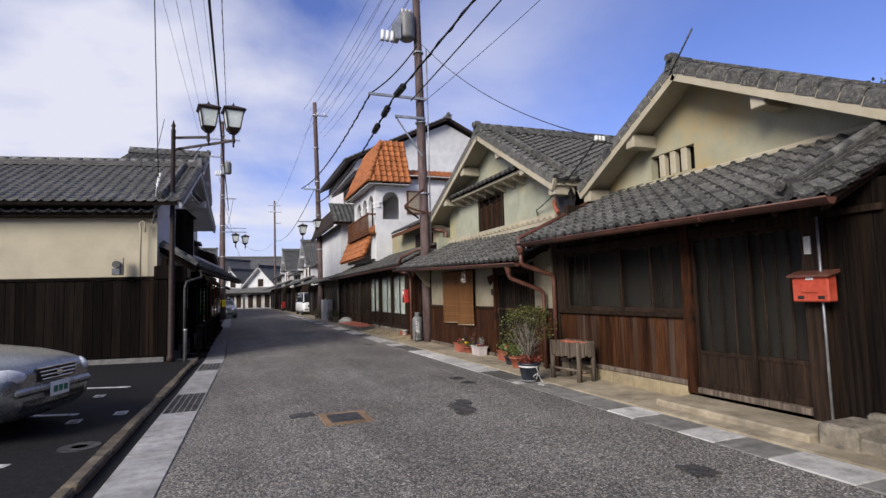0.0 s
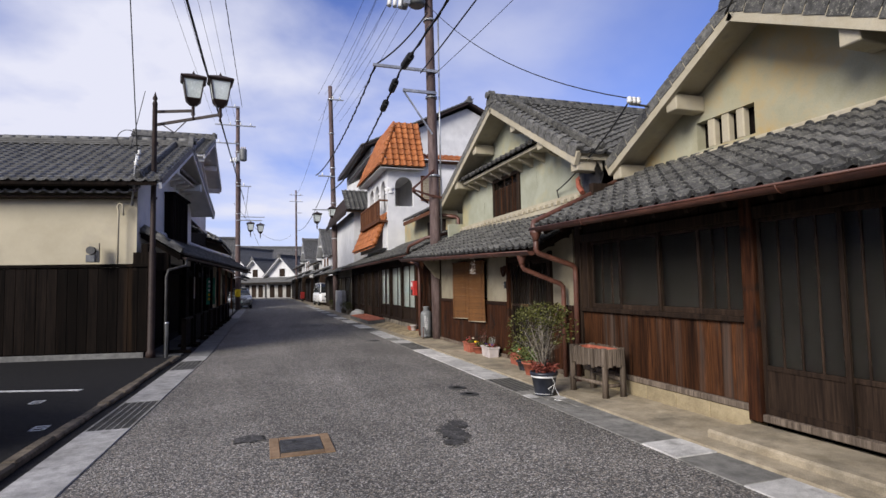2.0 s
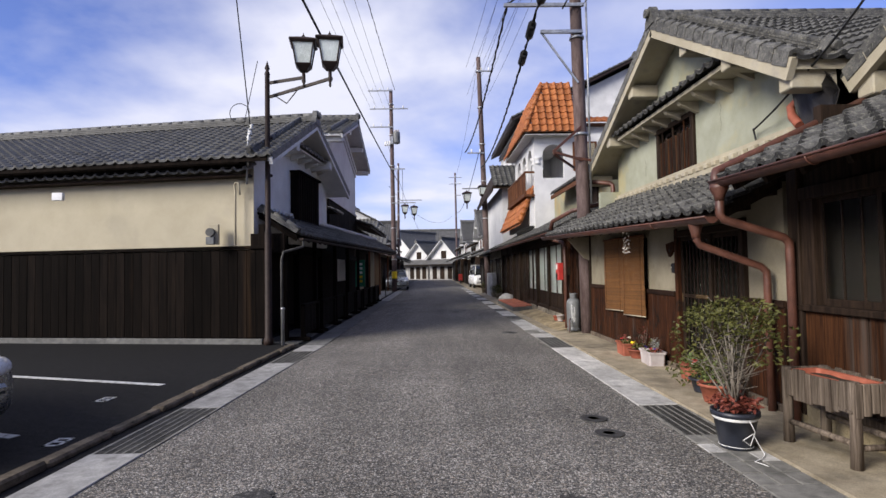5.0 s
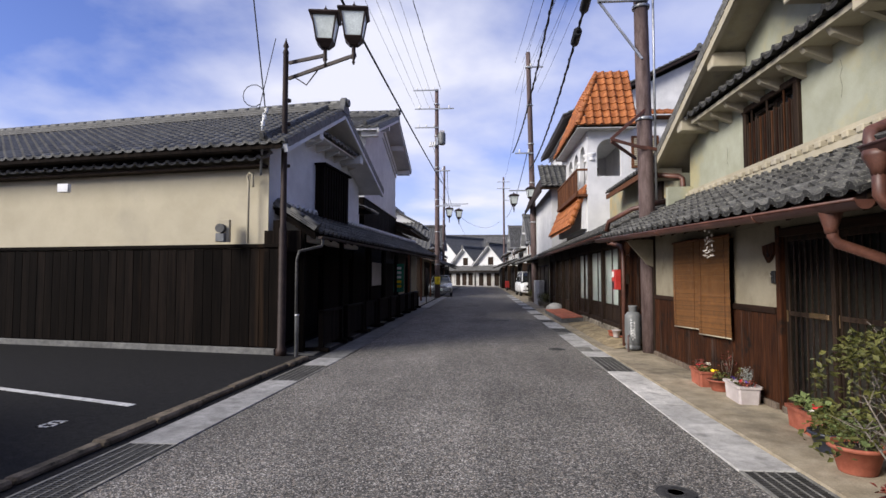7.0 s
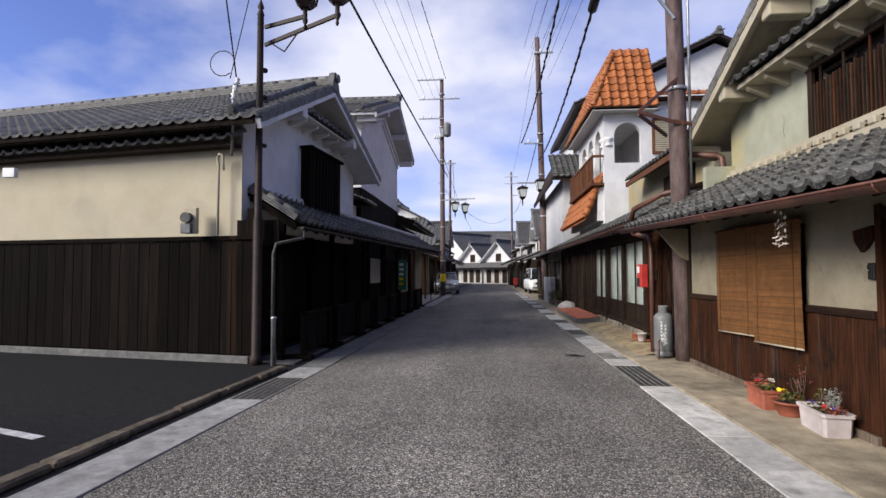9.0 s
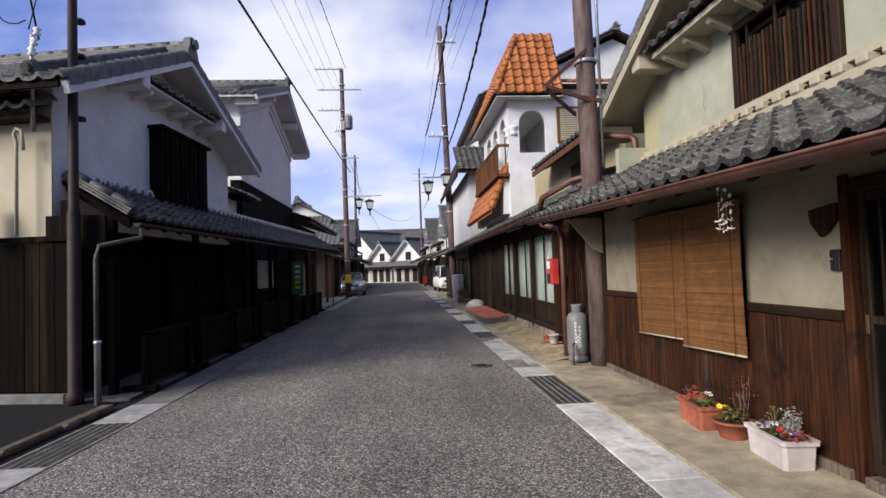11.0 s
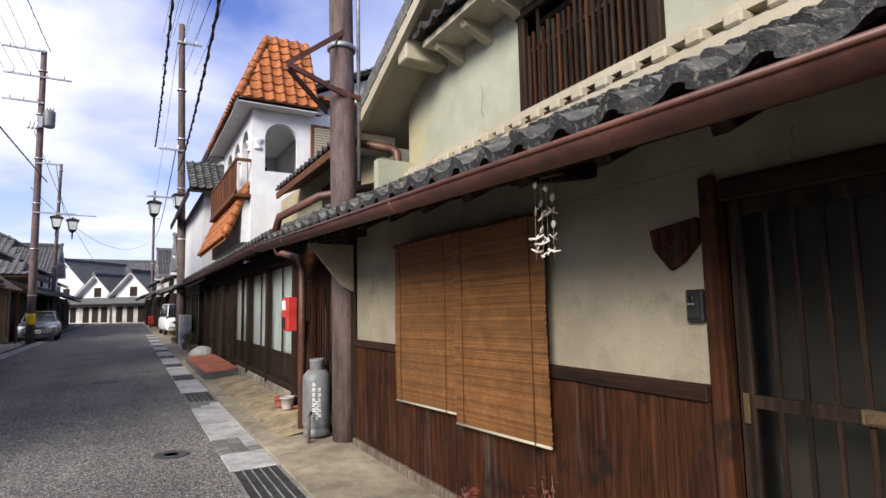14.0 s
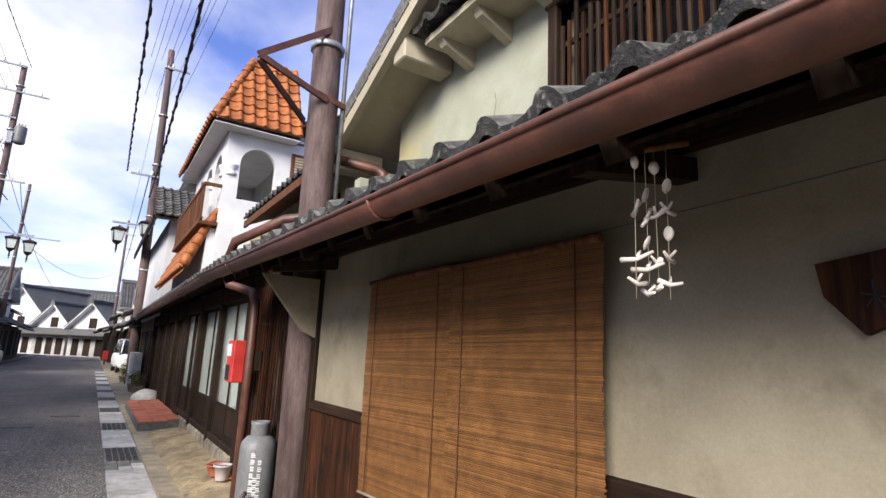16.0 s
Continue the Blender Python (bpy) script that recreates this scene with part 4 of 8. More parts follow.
d2 = sash(ha, "door", A_WALL + 0.04, 3.84, 4.56, 0.2, 2.06, 3, 0.46)
wb = boxed("boarding", (A_WALL + 0.08, A_WALL + 0.15, 3.05, 3.66, 0.1, 2.4), "wood_dark", ha)
# charred board colour here stands in for the roof's shade on these boards
planks(wb, A_WALL + 0.05, A_WALL + 0.08, 3.06, 3.64, 0.15, 2.4, 0.15, "wood_black", seed=4)
boxed("doorstep", (4.5, A_WALL - 0.02, 3.5, 5.4, 0, 0.1), "concrete", ha, 0.02)
pipe(ha, [(5.02, 3.62, 0.02), (5.02, 3.62, 2.1)], 0.013, "steel", "conduit")
pipe(ha, [(4.39, 8.38, 2.16), (4.39, 8.38, 1.96), (4.42, 8.38, 1.91), (4.96, 8.34, 1.73), (5.01, 8.34, 1.68), (5.015, 8.34, 1.6), (5.015, 8.34, 0.03)], 0.04)
pipe(ha, [(6.15, 8.5, 3.16), (4.52, 8.5, 2.42), (4.42, 8.48, 2.38), (4.39, 8.44, 2.32), (4.39, 8.41, 2.2)], 0.045, "copper", "roof_pipe")
bm = bmesh.new()
lathe(bm, [(0.04, 0), (0.05, 0.05), (0.085, 0.12), (0.085, 0.16), (0.07, 0.16)], (4.39, 8.38, 2.08), 10)
part("rain_head", bm, "copper", ha)

bm = bmesh.new()
rows_ = [[bm.verts.new((5.66 + 0.05 * math.sin(3.1 * u + 2.0 * w) + 0.03 * noise.noise((u * 3, w * 4, 1.0)), 9.12 - 0.13 * u - 0.012 * w * u, 3.72 - 0.09 * u - 0.17 * w + 0.02 * math.sin(2.4 * u))) for u in range(5)] for w in range(5)]
back_ = [[bm.verts.new(v.co + Vector((0.012, 0, 0))) for v in row] for row in rows_]
for g in (rows_, back_):
    for p, q in zip(g, g[1:]):
        for k in range(4):
            bm.faces.new((p[k], p[k + 1], q[k + 1], q[k])).smooth = True
rim_ = [(0, k) for k in range(5)] + [(k, 4) for k in range(1, 5)] + [(4, k) for k in range(3, -1, -1)] + [(k, 0) for k in range(3, 0, -1)]
for (a, b), (c, d) in zip(rim_, rim_[1:] + rim_[:1]):
    bm.faces.new((rows_[a][b], rows_[c][d], back_[c][d], back_[a][b]))
part("gap_sheeting", bm, "tarp", ha, "creased black sheeting closing the gap between roofs")
pipe(ha, [(5.72, 9.0, 3.34), (5.7, 9.1, 3.28), (5.66, 9.2, 3.2), (5.62, 9.12, 3.08), (5.6, 8.98, 2.95)], 0.045, "terracotta", "pipe_elbow")
pipe(ha, [(5.46, 7.52, 3.95), (6.4, 7.6, 3.97)], 0.016, "iron", "service_rod")
pipe(ha, [(5.72, 6.08, 4.58), (5.66, 5.55, 5.04)], 0.013, "iron", "service_rod")
for k in range(3):
    bm = bmesh.new()
    lathe(bm, [(0.012, 0), (0.035, 0.01), (0.042, 0.04), (0.03, 0.06), (0.04, 0.08), (0.012, 0.1)], (5.46 + 0.07 * k, 7.52, 3.96), 8)
    part("insulator", bm, "plain_white", ha)

# ---- house with the bamboo blinds ----
B_WALL, B_GABLE, B_BARGE = 5.15, 5.8, 5.3
hb = thing("house", (5.6, 12, 0), "old plastered townhouse with dark board dado and gable roof", "house")
lineB = Roofline(8.62, 3.52, 11.92, 5.40, 15.8, 3.60)
part("gable_wall", gable_wall(B_GABLE, B_GABLE + 0.15, 9.0, 15.15, 2.7, Roofline(*lineB.p, 0.11), (11.72, 12.92, 2.92, 3.82)), "greenish", hb, "pale yellow-green plaster gable with fine cracks")
gable_roof(hb, B_BARGE, 14.0, lineB, wall_x=B_GABLE, single=150, barge=0.22, brackets=3, size=0.7, descending=0.45)
lean_to(hb, 4.43, 2.12, B_GABLE, 2.80, 8.55, 16.1, dz=0.11)
gutter(hb, 4.35, 8.45, 16.3, 2.075, 0.064, tilt=0.13)
# plaster band with pierced blocks along the top of the lean-to
bm = bmesh.new()
box(bm, B_GABLE - 0.12, B_GABLE + 0.01, 9.2, 15.15, 2.80, 2.88)
box(bm, B_GABLE - 0.08, B_GABLE + 0.01, 9.2, 15.15, 2.96, 3.02)
band = part("plaster_band", bm, "trim", hb, "cream plaster band with pierced blocks")
bm = bmesh.new()
box(bm, 0, 0.13, 0, 0.11, 0, 0.085, 0.015)
me = mesh_of("block", bm, "trim")
for i in range(26):
    piece("block", me, band, Matrix.Translation((B_GABLE - 0.14, 9.25 + i * 0.228, 2.878)))
# little roof across the gable
pent = boxed("pent_roof", (B_GABLE - 0.36, B_GABLE, 9.95, 14.1, 4.0, 4.06), "trim", hb)
lay_tiles(pent, (B_GABLE - 0.44, 14.15, 4.07), (0, -1, 0), (0.44, 0, 0.2), 4.25, 0.45, single=60)
for i in range(9):
    yy = 10.1 + i * 0.48
    bm = bmesh.new()
    prism(bm, [(B_GABLE - 0.32, 4.0), (B_GABLE, 4.0), (B_GABLE, 3.82), (B_GABLE - 0.28, 3.94)], "y", yy - 0.04, yy + 0.04)
    part("corbel", bm, "trim", hb)
# barred upper window
win = boxed("window_frame", (B_GABLE - 0.05, B_GABLE + 0.1, 11.62, 11.72, 2.88, 3.88), "wood_dark", hb, 0.008)
boxed("jamb", (B_GABLE - 0.05, B_GABLE + 0.1, 12.92, 13.0, 2.88, 3.88), "wood_dark", win, 0.008)
boxed("head", (B_GABLE - 0.06, B_GABLE + 0.1, 11.6, 13.02, 3.82, 3.9), "wood_dark", win, 0.008)
boxed("sill", (B_GABLE - 0.08, B_GABLE + 0.1, 11.6, 13.02, 2.86, 2.93), "wood_dado", win, 0.008)
rng = random.Random(8)
for i in range(20):
    yy = 11.75 + i * 0.0585
    hgt = 3.66 + rng.uniform(-0.02, 0.02) if i % 7 != 3 else 3.82
    bm = bmesh.new()
    box(bm, B_GABLE - 0.045, B_GABLE - 0.02, yy, yy + 0.022, 2.93, hgt, 0.004)
    part("bar", bm, ("wood_dark", "wood_dado", "wood_dark", "wood_red", "wood_dark")[i % 5], win)
for zz in (3.0, 3.5):
    boxed("rail", (B_GABLE - 0.014, B_GABLE + 0.01, 11.72, 12.92, zz, zz + 0.035), "wood_dark", win)
sash(hb, "upper_sash", B_GABLE + 0.05, 11.72, 12.32, 2.93, 3.82, 0)
sash(hb, "upper_sash", B_GABLE + 0.09, 12.3, 12.92, 2.93, 3.82, 0, wood="wood_grey")
room(hb, B_GABLE + 0.14, 8.0, 11.5, 13.2, 2.86, 3.9)
# street wall
for y0, y1, z0, z1 in ((11.02, 12.05, 1.0, 2.36), (12.05, 13.85, 1.95, 2.4), (12.05, 13.85, 0.9, 1.12), (13.85, 15.15, 1.0, 2.42), (8.62, 9.25, 1.0, 2.3), (9.25, 11.02, 1.96, 2.33)):
    boxed("wall", (B_WALL, B_WALL + 0.12, y0, y1, z0, z1), "ochre", hb, label="stained ochre plaster wall")
for y0, y1 in ((11.02, 15.15), (8.62, 9.25)):
    w = boxed("dado", (B_WALL + 0.0, B_WALL + 0.1, y0, y1, 0.1, 1.05), "wood_dark", hb)
    planks(w, B_WALL - 0.03, B_WALL, y0, y1, 0.1, 1.05, 0.13, "wood_dado", seed=3)
    boxed("dado_rail", (B_WALL - 0.05, B_WALL + 0.06, y0, y1, 1.05, 1.12), "wood_rail", hb, 0.006)
    boxed("ground_sill", (B_WALL - 0.06, B_WALL + 0.1, y0, y1, 0.02, 0.1), "wood_grey", hb, 0.008)
boxed("corner_post", (B_WALL - 0.04, B_WALL + 0.1, 15.15, 15.28, 0.03, 2.4), "wood_dark", hb, 0.008)
boxed("door_jamb", (B_WALL - 0.025, B_WALL + 0.06, 10.945, 11.02, 0.03, 2.0), "wood_dado", hb, 0.008)
boxed("door_jamb", (B_WALL - 0.06, B_WALL + 0.12, 9.25, 9.34, 0.03, 2.0), "wood_dark", hb, 0.008)
boxed("door_head", (B_WALL - 0.03, B_WALL + 0.12, 9.25, 10.928, 1.88, 1.97), "wood_rail", hb, 0.008)
boxed("threshold", (B_WALL - 0.06, B_WALL + 0.15, 9.36, 10.9, 0.03, 0.1), "wood_grey", hb, 0.006)
for y0, y1, dx in ((9.35, 10.16, 0.07), (10.12, 10.928, 0.03)):
    d = sash(hb, "sliding_door", B_WALL + dx, y0, y1, 0.1, 1.88, 6, 0.0, "wood_dark", "dusty_glass", 1.07, 0.06)
    boxed("door_pull", (B_WALL + dx - 0.008, B_WALL + dx, y1 - 0.042, y1 - 0.018, 0.98, 1.1), "brass", d, 0.002)
pipe(hb, [(4.39, 8.86, 1.95), (4.4, 8.86, 1.74), (4.43, 8.86, 1.69), (4.98, 8.74, 1.46), (5.03, 8.735, 1.41), (5.035, 8.735, 1.33), (5.035, 8.735, 0.03)], 0.038)
bm = bmesh.new()
lathe(bm, [(0.04, 0), (0.045, 0.04), (0.085, 0.17), (0.09, 0.2), (0.075, 0.2)], (4.39, 8.86, 1.76), 10)
part("rain_head", bm, "copper", hb)
sl = boxed("letter_slot", (B_WALL + 0.012, B_WALL + 0.032, 10.2, 10.5, 1.045, 1.1), "brass", d, 0.006, "dull brass letter slot")
boxed("slot_flap", (B_WALL + 0.006, B_WALL + 0.012, 10.22, 10.48, 1.055, 1.085), "brass", sl, 0.002)
sash(hb, "window_sash", B_WALL + 0.04, 12.05, 12.95, 1.12, 1.95, 1)
sash(hb, "window_sash", B_WALL + 0.07, 12.9, 13.85, 1.12, 1.95, 1)
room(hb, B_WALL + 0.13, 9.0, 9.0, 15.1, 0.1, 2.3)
# added dark sheet behind the door panes, for the unlit inside
boxed("inner_screen", (B_WALL + 0.25, B_WALL + 0.27, 9.36, 10.92, 0.15, 2.2), "dim_sheet", hb)
bm = bmesh.new()
box(bm, B_WALL + 0.2, 13.5, 15.02, 15.14, 0, 3.1)
box(bm, B_GABLE + 0.02, 13.5, 8.9, 9.02, 2.3, 3.1)
box(bm, 13.4, 13.5, 8.74, 15.02, 0, 5.0)
box(bm, B_WALL, B_GABLE + 0.2, 8.74, 15.02, 2.3, 2.34)
part("side_wall", bm, "greenish", hb)
boxed("lower_side_wall", (B_WALL + 0.2, 13.5, 8.62, 8.74, 0, 2.3), "wood_dark", hb)
bm = bmesh.new()
beam(bm, (B_WALL - 0.026, 8.7, 2.235), (B_WALL - 0.026, 15.1, 2.375), 0.05, 0.12)
part("eave_beam", bm, "wood_rail", hb)
bm = bmesh.new()
slab(bm, (4.5, 8.75, 1.96), (4.5, 15.3, 2.12), (B_WALL - 0.052, 15.3, 2.42), (B_WALL - 0.052, 8.75, 2.27), 0.012)
part("eave_lining", bm, "wood_dark", hb)
pipe(hb, [(5.02, 15.62, 3.44), (5.68, 15.4, 3.36), (5.74, 15.36, 3.3), (5.73, 15.32, 3.16), (5.7, 15.28, 3.0)], 0.05, "copper", "eave_pipe")
for pts in (((10.62, 2.12), (10.635, 2.09), (10.62, 2.06), (10.645, 2.03), (10.63, 1.99)), ((12.15, 2.03), (11.4, 2.045), (11.0, 2.06))):
    bm = bmesh.new()
    for (ya, za), (yb, zb) in zip(pts, pts[1:]):
        beam(bm, (B_WALL - 0.0005, ya, za), (B_WALL - 0.0005, yb, zb), 0.002, 0.0022, (1, 0, 0))
    part("crack", bm, "wood_grey", hb)
for pts in (((13.62, 3.5), (13.6, 3.42), (13.61, 3.36), (13.63, 3.27), (13.6, 3.2)), ((10.9, 3.8), (10.87, 3.7), (10.91, 3.62), (10.88, 3.5), (10.9, 3.38))):
    bm = bmesh.new()
    for (ya, za), (yb, zb) in zip(pts, pts[1:]):
        beam(bm, (B_GABLE - 0.0005, ya, za), (B_GABLE - 0.0005, yb, zb), 0.002, 0.004, (1, 0, 0))
    part("crack", bm, "wood_grey", hb)
for y in (11.65, 9.2, 14.9):
    bm = bmesh.new()
    beam(bm, (4.62, y, 2.03 + 0.022 * (y - 9)), (B_WALL + 0.02, y, 2.12 + 0.022 * (y - 9)), 0.075, 0.08)
    part("bracket_beam", bm, "wood_dark", hb)

# ---- long storehouse beside the parking lot ----
L_Y, L_GABLE, L_BARGE = 14.68, -2.05, -1.45
hl = thing("storehouse", (-6, 17, 0), "long plastered storehouse with charred board base and grey tile roof", "house")
lineL = Roofline(14.12, 3.80, 17.15, 5.27, 20.5, 3.92)
gable_roof(hl, L_BARGE, -16.0, lineL, "tile_far", "white", single=300, wall_x=L_GABLE, barge=0.14, brackets=2, lowest=1, size=0.85, descending=0.5)
part("gable_wall", gable_wall(L_GABLE - 0.2, L_GABLE, L_Y + 0.02, 20.1, 2.2, Roofline(*lineL.p, 0.11), (17.0, 18.55, 2.78, 4.0)), "white", hl, "white plaster gable in shade")
boxed("plaster_wall", (-16, L_GABLE - 0.002, L_Y, L_Y + 0.2, 1.9, 3.67), "beige", hl, label="beige plaster long wall")
wl_ = boxed("board_base", (-16, -1.78, L_Y + 0.01, L_Y + 0.15, 0.12, 1.98), "wood_black", hl)
planks_x(wl_, -11.5, -1.8, L_Y - 0.02, L_Y + 0.01, 0.14, 1.97, 0.2, "wood_black", seed=6)
boxed("board_cap", (-16, -1.76, L_Y - 0.06, L_Y + 0.1, 1.98, 2.05), "wood_black", hl, 0.008)
boxed("plinth", (-16, -1.85, L_Y - 0.07, L_Y + 0.1, 0.0, 0.12), "slab_dark", hl, 0.01)
# string course of tiles under the eave
sc_ = boxed("string_course", (-16, L_GABLE - 0.02, L_Y - 0.24, L_Y, 3.48, 3.53), "wood_dark", hl)
lay_tiles(sc_, (-12.0, L_Y - 0.36, 3.55), (1, 0, 0), (0, 0.36, 0.19), 12.0 + L_GABLE, 0.36, "tile_far", rise=0.06)
boxed("eave_board", (-16, L_BARGE - 0.06, 14.075, 14.11, 3.70, 3.79), "wood_black", hl)
boxed("soffit_board", (-16, L_GABLE - 0.05, 14.11, L_Y - 0.01, 3.68, 3.71), "wood_black", hl)
wnd = boxed("shutter_box", (L_GABLE - 0.02, L_GABLE + 0.22, 16.9, 18.6, 2.72, 3.98), "wood_black", hl, 0.01, "black timber shutter box window")
for i in range(9):
    boxed("slat", (L_GABLE + 0.22, L_GABLE + 0.245, 17.0 + i * 0.17, 17.05 + i * 0.17, 2.8, 3.94), "wood_black", wnd)
boxed("cap", (L_GABLE - 0.02, L_GABLE + 0.28, 16.84, 18.66, 3.98, 4.03), "wood_black", wnd)
# darker tile than the main roof: the lean-to's shade is put into its colour
lean_to(hl, -1.18, 2.26, L_GABLE, 2.78, 14.86, 28.0, "tile", single=200, wood="wood_black")
gutter(hl, -1.1, 14.9, 28.0, 2.2, 0.05, "metal_brown")
pipe(hl, [(-1.1, 15.0, 2.16), (-1.1, 15.0, 2.02), (-1.36, 14.55, 1.9), (-1.4, 14.55, 1.75), (-1.4, 14.55, 0.02)], 0.028, "iron")
bm = bmesh.new()
tube(bm, [(0, 0.085 * math.cos(a), 0.085 * math.sin(a)) for a in [math.pi * k / 8 for k in range(9)]], 0.026, 6)
me = mesh_of("crest_tile", bm, "white")
crest = boxed("crest", (L_GABLE - 0.02, L_GABLE + 0.08, 14.9, 28.0, 2.76, 2.83), "tile_far", hl)
for i in range(58):
    piece("crest_tile", me, crest, Matrix.Translation((L_GABLE + 0.07, 15.0 + i * 0.222, 2.83)))
lpent = boxed("pent_roof", (L_GABLE, L_GABLE + 0.42, 16.2, 19.6, 4.44, 4.48), "white", hl)
lay_tiles(lpent, (L_GABLE + 0.5, 16.1, 4.48), (0, 1, 0), (-0.5, 0, 0.2), 3.6, 0.5, "tile_far", single=60)
for i in range(6):
    yy = 16.4 + i * 0.56
    bm = bmesh.new()
    prism(bm, [(L_GABLE, 4.43), (L_GABLE + 0.36, 4.43), (L_GABLE + 0.34, 4.38), (L_GABLE, 4.28)], "y", yy - 0.04, yy + 0.04)
    part("corbel", bm, "white", hl)
ridge(hl, (-1.2, 14.94, 2.3), (L_GABLE, 14.94, 2.82), "tile_far", 0.55, (0, 0))
bm = bmesh.new()
box(bm, -2.3, -2.1, 14.9, 29.6, 0.1, 2.6)
box(bm, -2.1, -1.4, 14.72, 14.78, 1.9, 2.3)
part("street_wall", bm, "wood_black", hl, "black boarded street front in deep shade")
for y in (14.75, 17.6, 20.6, 23.2, 26.0, 29.2):
    boxed("post", (-1.95, -1.81, y, y + 0.14, 0.02, 2.5), "wood_black", hl, 0.01)
    boxed("post", (-1.5, -1.4, y + 0.2, y + 0.3, 0.02, 2.3), "wood_black", hl, 0.01)
boxed("lintel", (-1.96, -1.84, 14.9, 29.2, 1.95, 2.15), "wood_black", hl, 0.01)
bm = bmesh.new()
box(bm, -16, -15.8, 14.9, 20, 0, 3.6)
box(bm, -16, -2.9, 19.9, 20.1, 0, 3.7)
part("rear_wall", bm, "white", hl)


def skewed(p):
    """The storehouse stands askew to the street: its long wall falls back, its gable turns a little to the road."""
    q = Vector((p.x, p.y + 0.09 * max(0.0, -1.7 - p.x), p.z))
    c = Vector((-1.7, 14.6, 0))
    return c + Matrix.Rotation(radians(-5), 3, "Z") @ (q - c)


def set_askew(ob, turn=-5):
    """Lays a part of the storehouse and all its pieces askew."""
    if ob.name.split(".")[0] in ("post", "street_wall", "lintel"):
        return
    if ob.matrix_basis == Matrix():
        for v in ob.data.vertices:
            v.co = skewed(v.co)
    else:
        m = ob.matrix_basis.copy()
        p = m.translation.copy()
        m.translation = (0, 0, 0)
        ob.matrix_basis = Matrix.Translation(skewed(p)) @ Matrix.Rotation(radians(turn), 4, "Z") @ m
    for c in ob.children:
        set_askew(c, -10 if ob.name.split(".")[0] in ("roof", "board_base", "string_course") else -5)


for c in hl.children:
    set_askew(c)


# ---- shop front beyond the blinds ----
hc = thing("house", (6, 19, 0), "timber shop with tall white-curtained sashes under a low tiled eave", "house")
C_WALL = 5.1
bm = bmesh.new()
cols = [4.5, 4.62, 4.78, 4.95, 5.2]
rows_ = [[bm.verts.new((x, 15.9 + j * 0.35, (0.03 if i == 0 else 0.04 + 0.03 * i + 0.05 * noise.noise((x * 4, j * 0.9, 2.0))) * (1 if 0 < j < 16 else 0.6))) for i, x in enumerate(cols)] for j in range(18)]
for p, q in zip(rows_, rows_[1:]):
    for i in range(4):
        bm.faces.new((p[i], p[i + 1], q[i + 1], q[i])).smooth = True
structure(part("earth_bank", bm, "earth"), "worn earthen concrete bank at the shop foot")
for i in range(9):
    boxed("foundation_stone", (C_WALL - 0.06, C_WALL + 0.2, 16.3 + i * 0.66, 16.93 + i * 0.66, 0.02, 0.27), "stone", hc, 0.03)
boxed("ground_sill", (C_WALL - 0.05, C_WALL + 0.1, 16.25, 22.98, 0.27, 0.36), "wood_dark", hc, 0.01)
for i, y in enumerate((17.36, 19.14, 20.92, 22.84)):
    boxed("post", (C_WALL - 0.06, C_WALL + 0.1, y, y + 0.14, 0.2, 2.4), "wood_dark", hc, 0.008)
for y0, y1 in ((17.5, 18.34), (18.3, 19.14), (19.28, 20.12), (20.08, 20.92), (21.06, 21.97), (21.93, 22.84)):
    sash(hc, "window_sash", C_WALL + (0.0 if int(y0 * 10) % 2 else 0.035), y0, y1, 0.36, 2.15, 0, 0.42, pane="frosted")
boxed("curtain", (C_WALL + 0.076, C_WALL + 0.084, 17.48, 22.9, 0.6, 2.2), "curtain", hc)
boxed("lintel", (C_WALL - 0.05, C_WALL + 0.1, 16.2, 22.98, 2.15, 2.4), "wood_dark", hc, 0.008)
room(hc, C_WALL + 0.19, 9, 16.2, 30, 0.1, 2.4)
lean_to(hc, 4.62, 2.4, 5.95, 3.05, 16.6, 30.2, single=250)
gutter(hc, 4.56, 16.4, 30.2, 2.34)
pipe(hc, [(4.56, 16.5, 2.3), (4.6, 16.45, 2.16), (4.78, 16.2, 2.08), (4.8, 16.08, 1.95), (4.8, 16.05, 0.05)], 0.045)
pipe(hc, [(5.7, 15.55, 2.95), (4.95, 15.9, 2.8), (4.6, 16.4, 2.6), (4.56, 16.45, 2.4)], 0.05)
# slatted screen beside the pole
scr = boxed("screen_rail", (C_WALL - 0.067, C_WALL - 0.03, 15.56, 17.3, 2.05, 2.12), "wood_dado", hc)
for i in range(19):
    boxed("slat", (C_WALL - 0.08, C_WALL - 0.068, 15.58 + i * 0.092, 15.606 + i * 0.092, 0.12, 2.2), "wood_dado", scr)
boxed("screen_backing", (C_WALL + 0.2, C_WALL + 0.25, 15.3, 17.4, 0.05, 2.3), "wood_black", hc)
bm = bmesh.new()
prism(bm, [(4.62, 2.14), (5.14, 2.14), (5.14, 1.62), (5.0, 1.68)], "y", 15.16, 15.22)
part("eave_bracket", bm, "ochre", hc)
# low upper storey under a second eave
bm = bmesh.new()
box(bm, 6.0, 10, 16.3, 22.3, 2.9, 3.95)
part("upper_wall", bm, "cream", hc)
boxed("upper_window", (5.95, 6.0, 17.2, 19.0, 3.15, 3.6), "wood_dark", hc)
bm = bmesh.new()
slab(bm, (5.55, 16.2, 3.78), (5.55, 20.6, 3.78), (8.4, 20.6, 5.1), (8.4, 16.2, 5.1), 0.07)
up_ = part("upper_roof", bm, "wood_brown", hc)
lay_tiles(up_, (5.5, 20.6, 3.8), (0, -1, 0), (2.85, 0, 1.32), 4.4, 3.1, single=120)
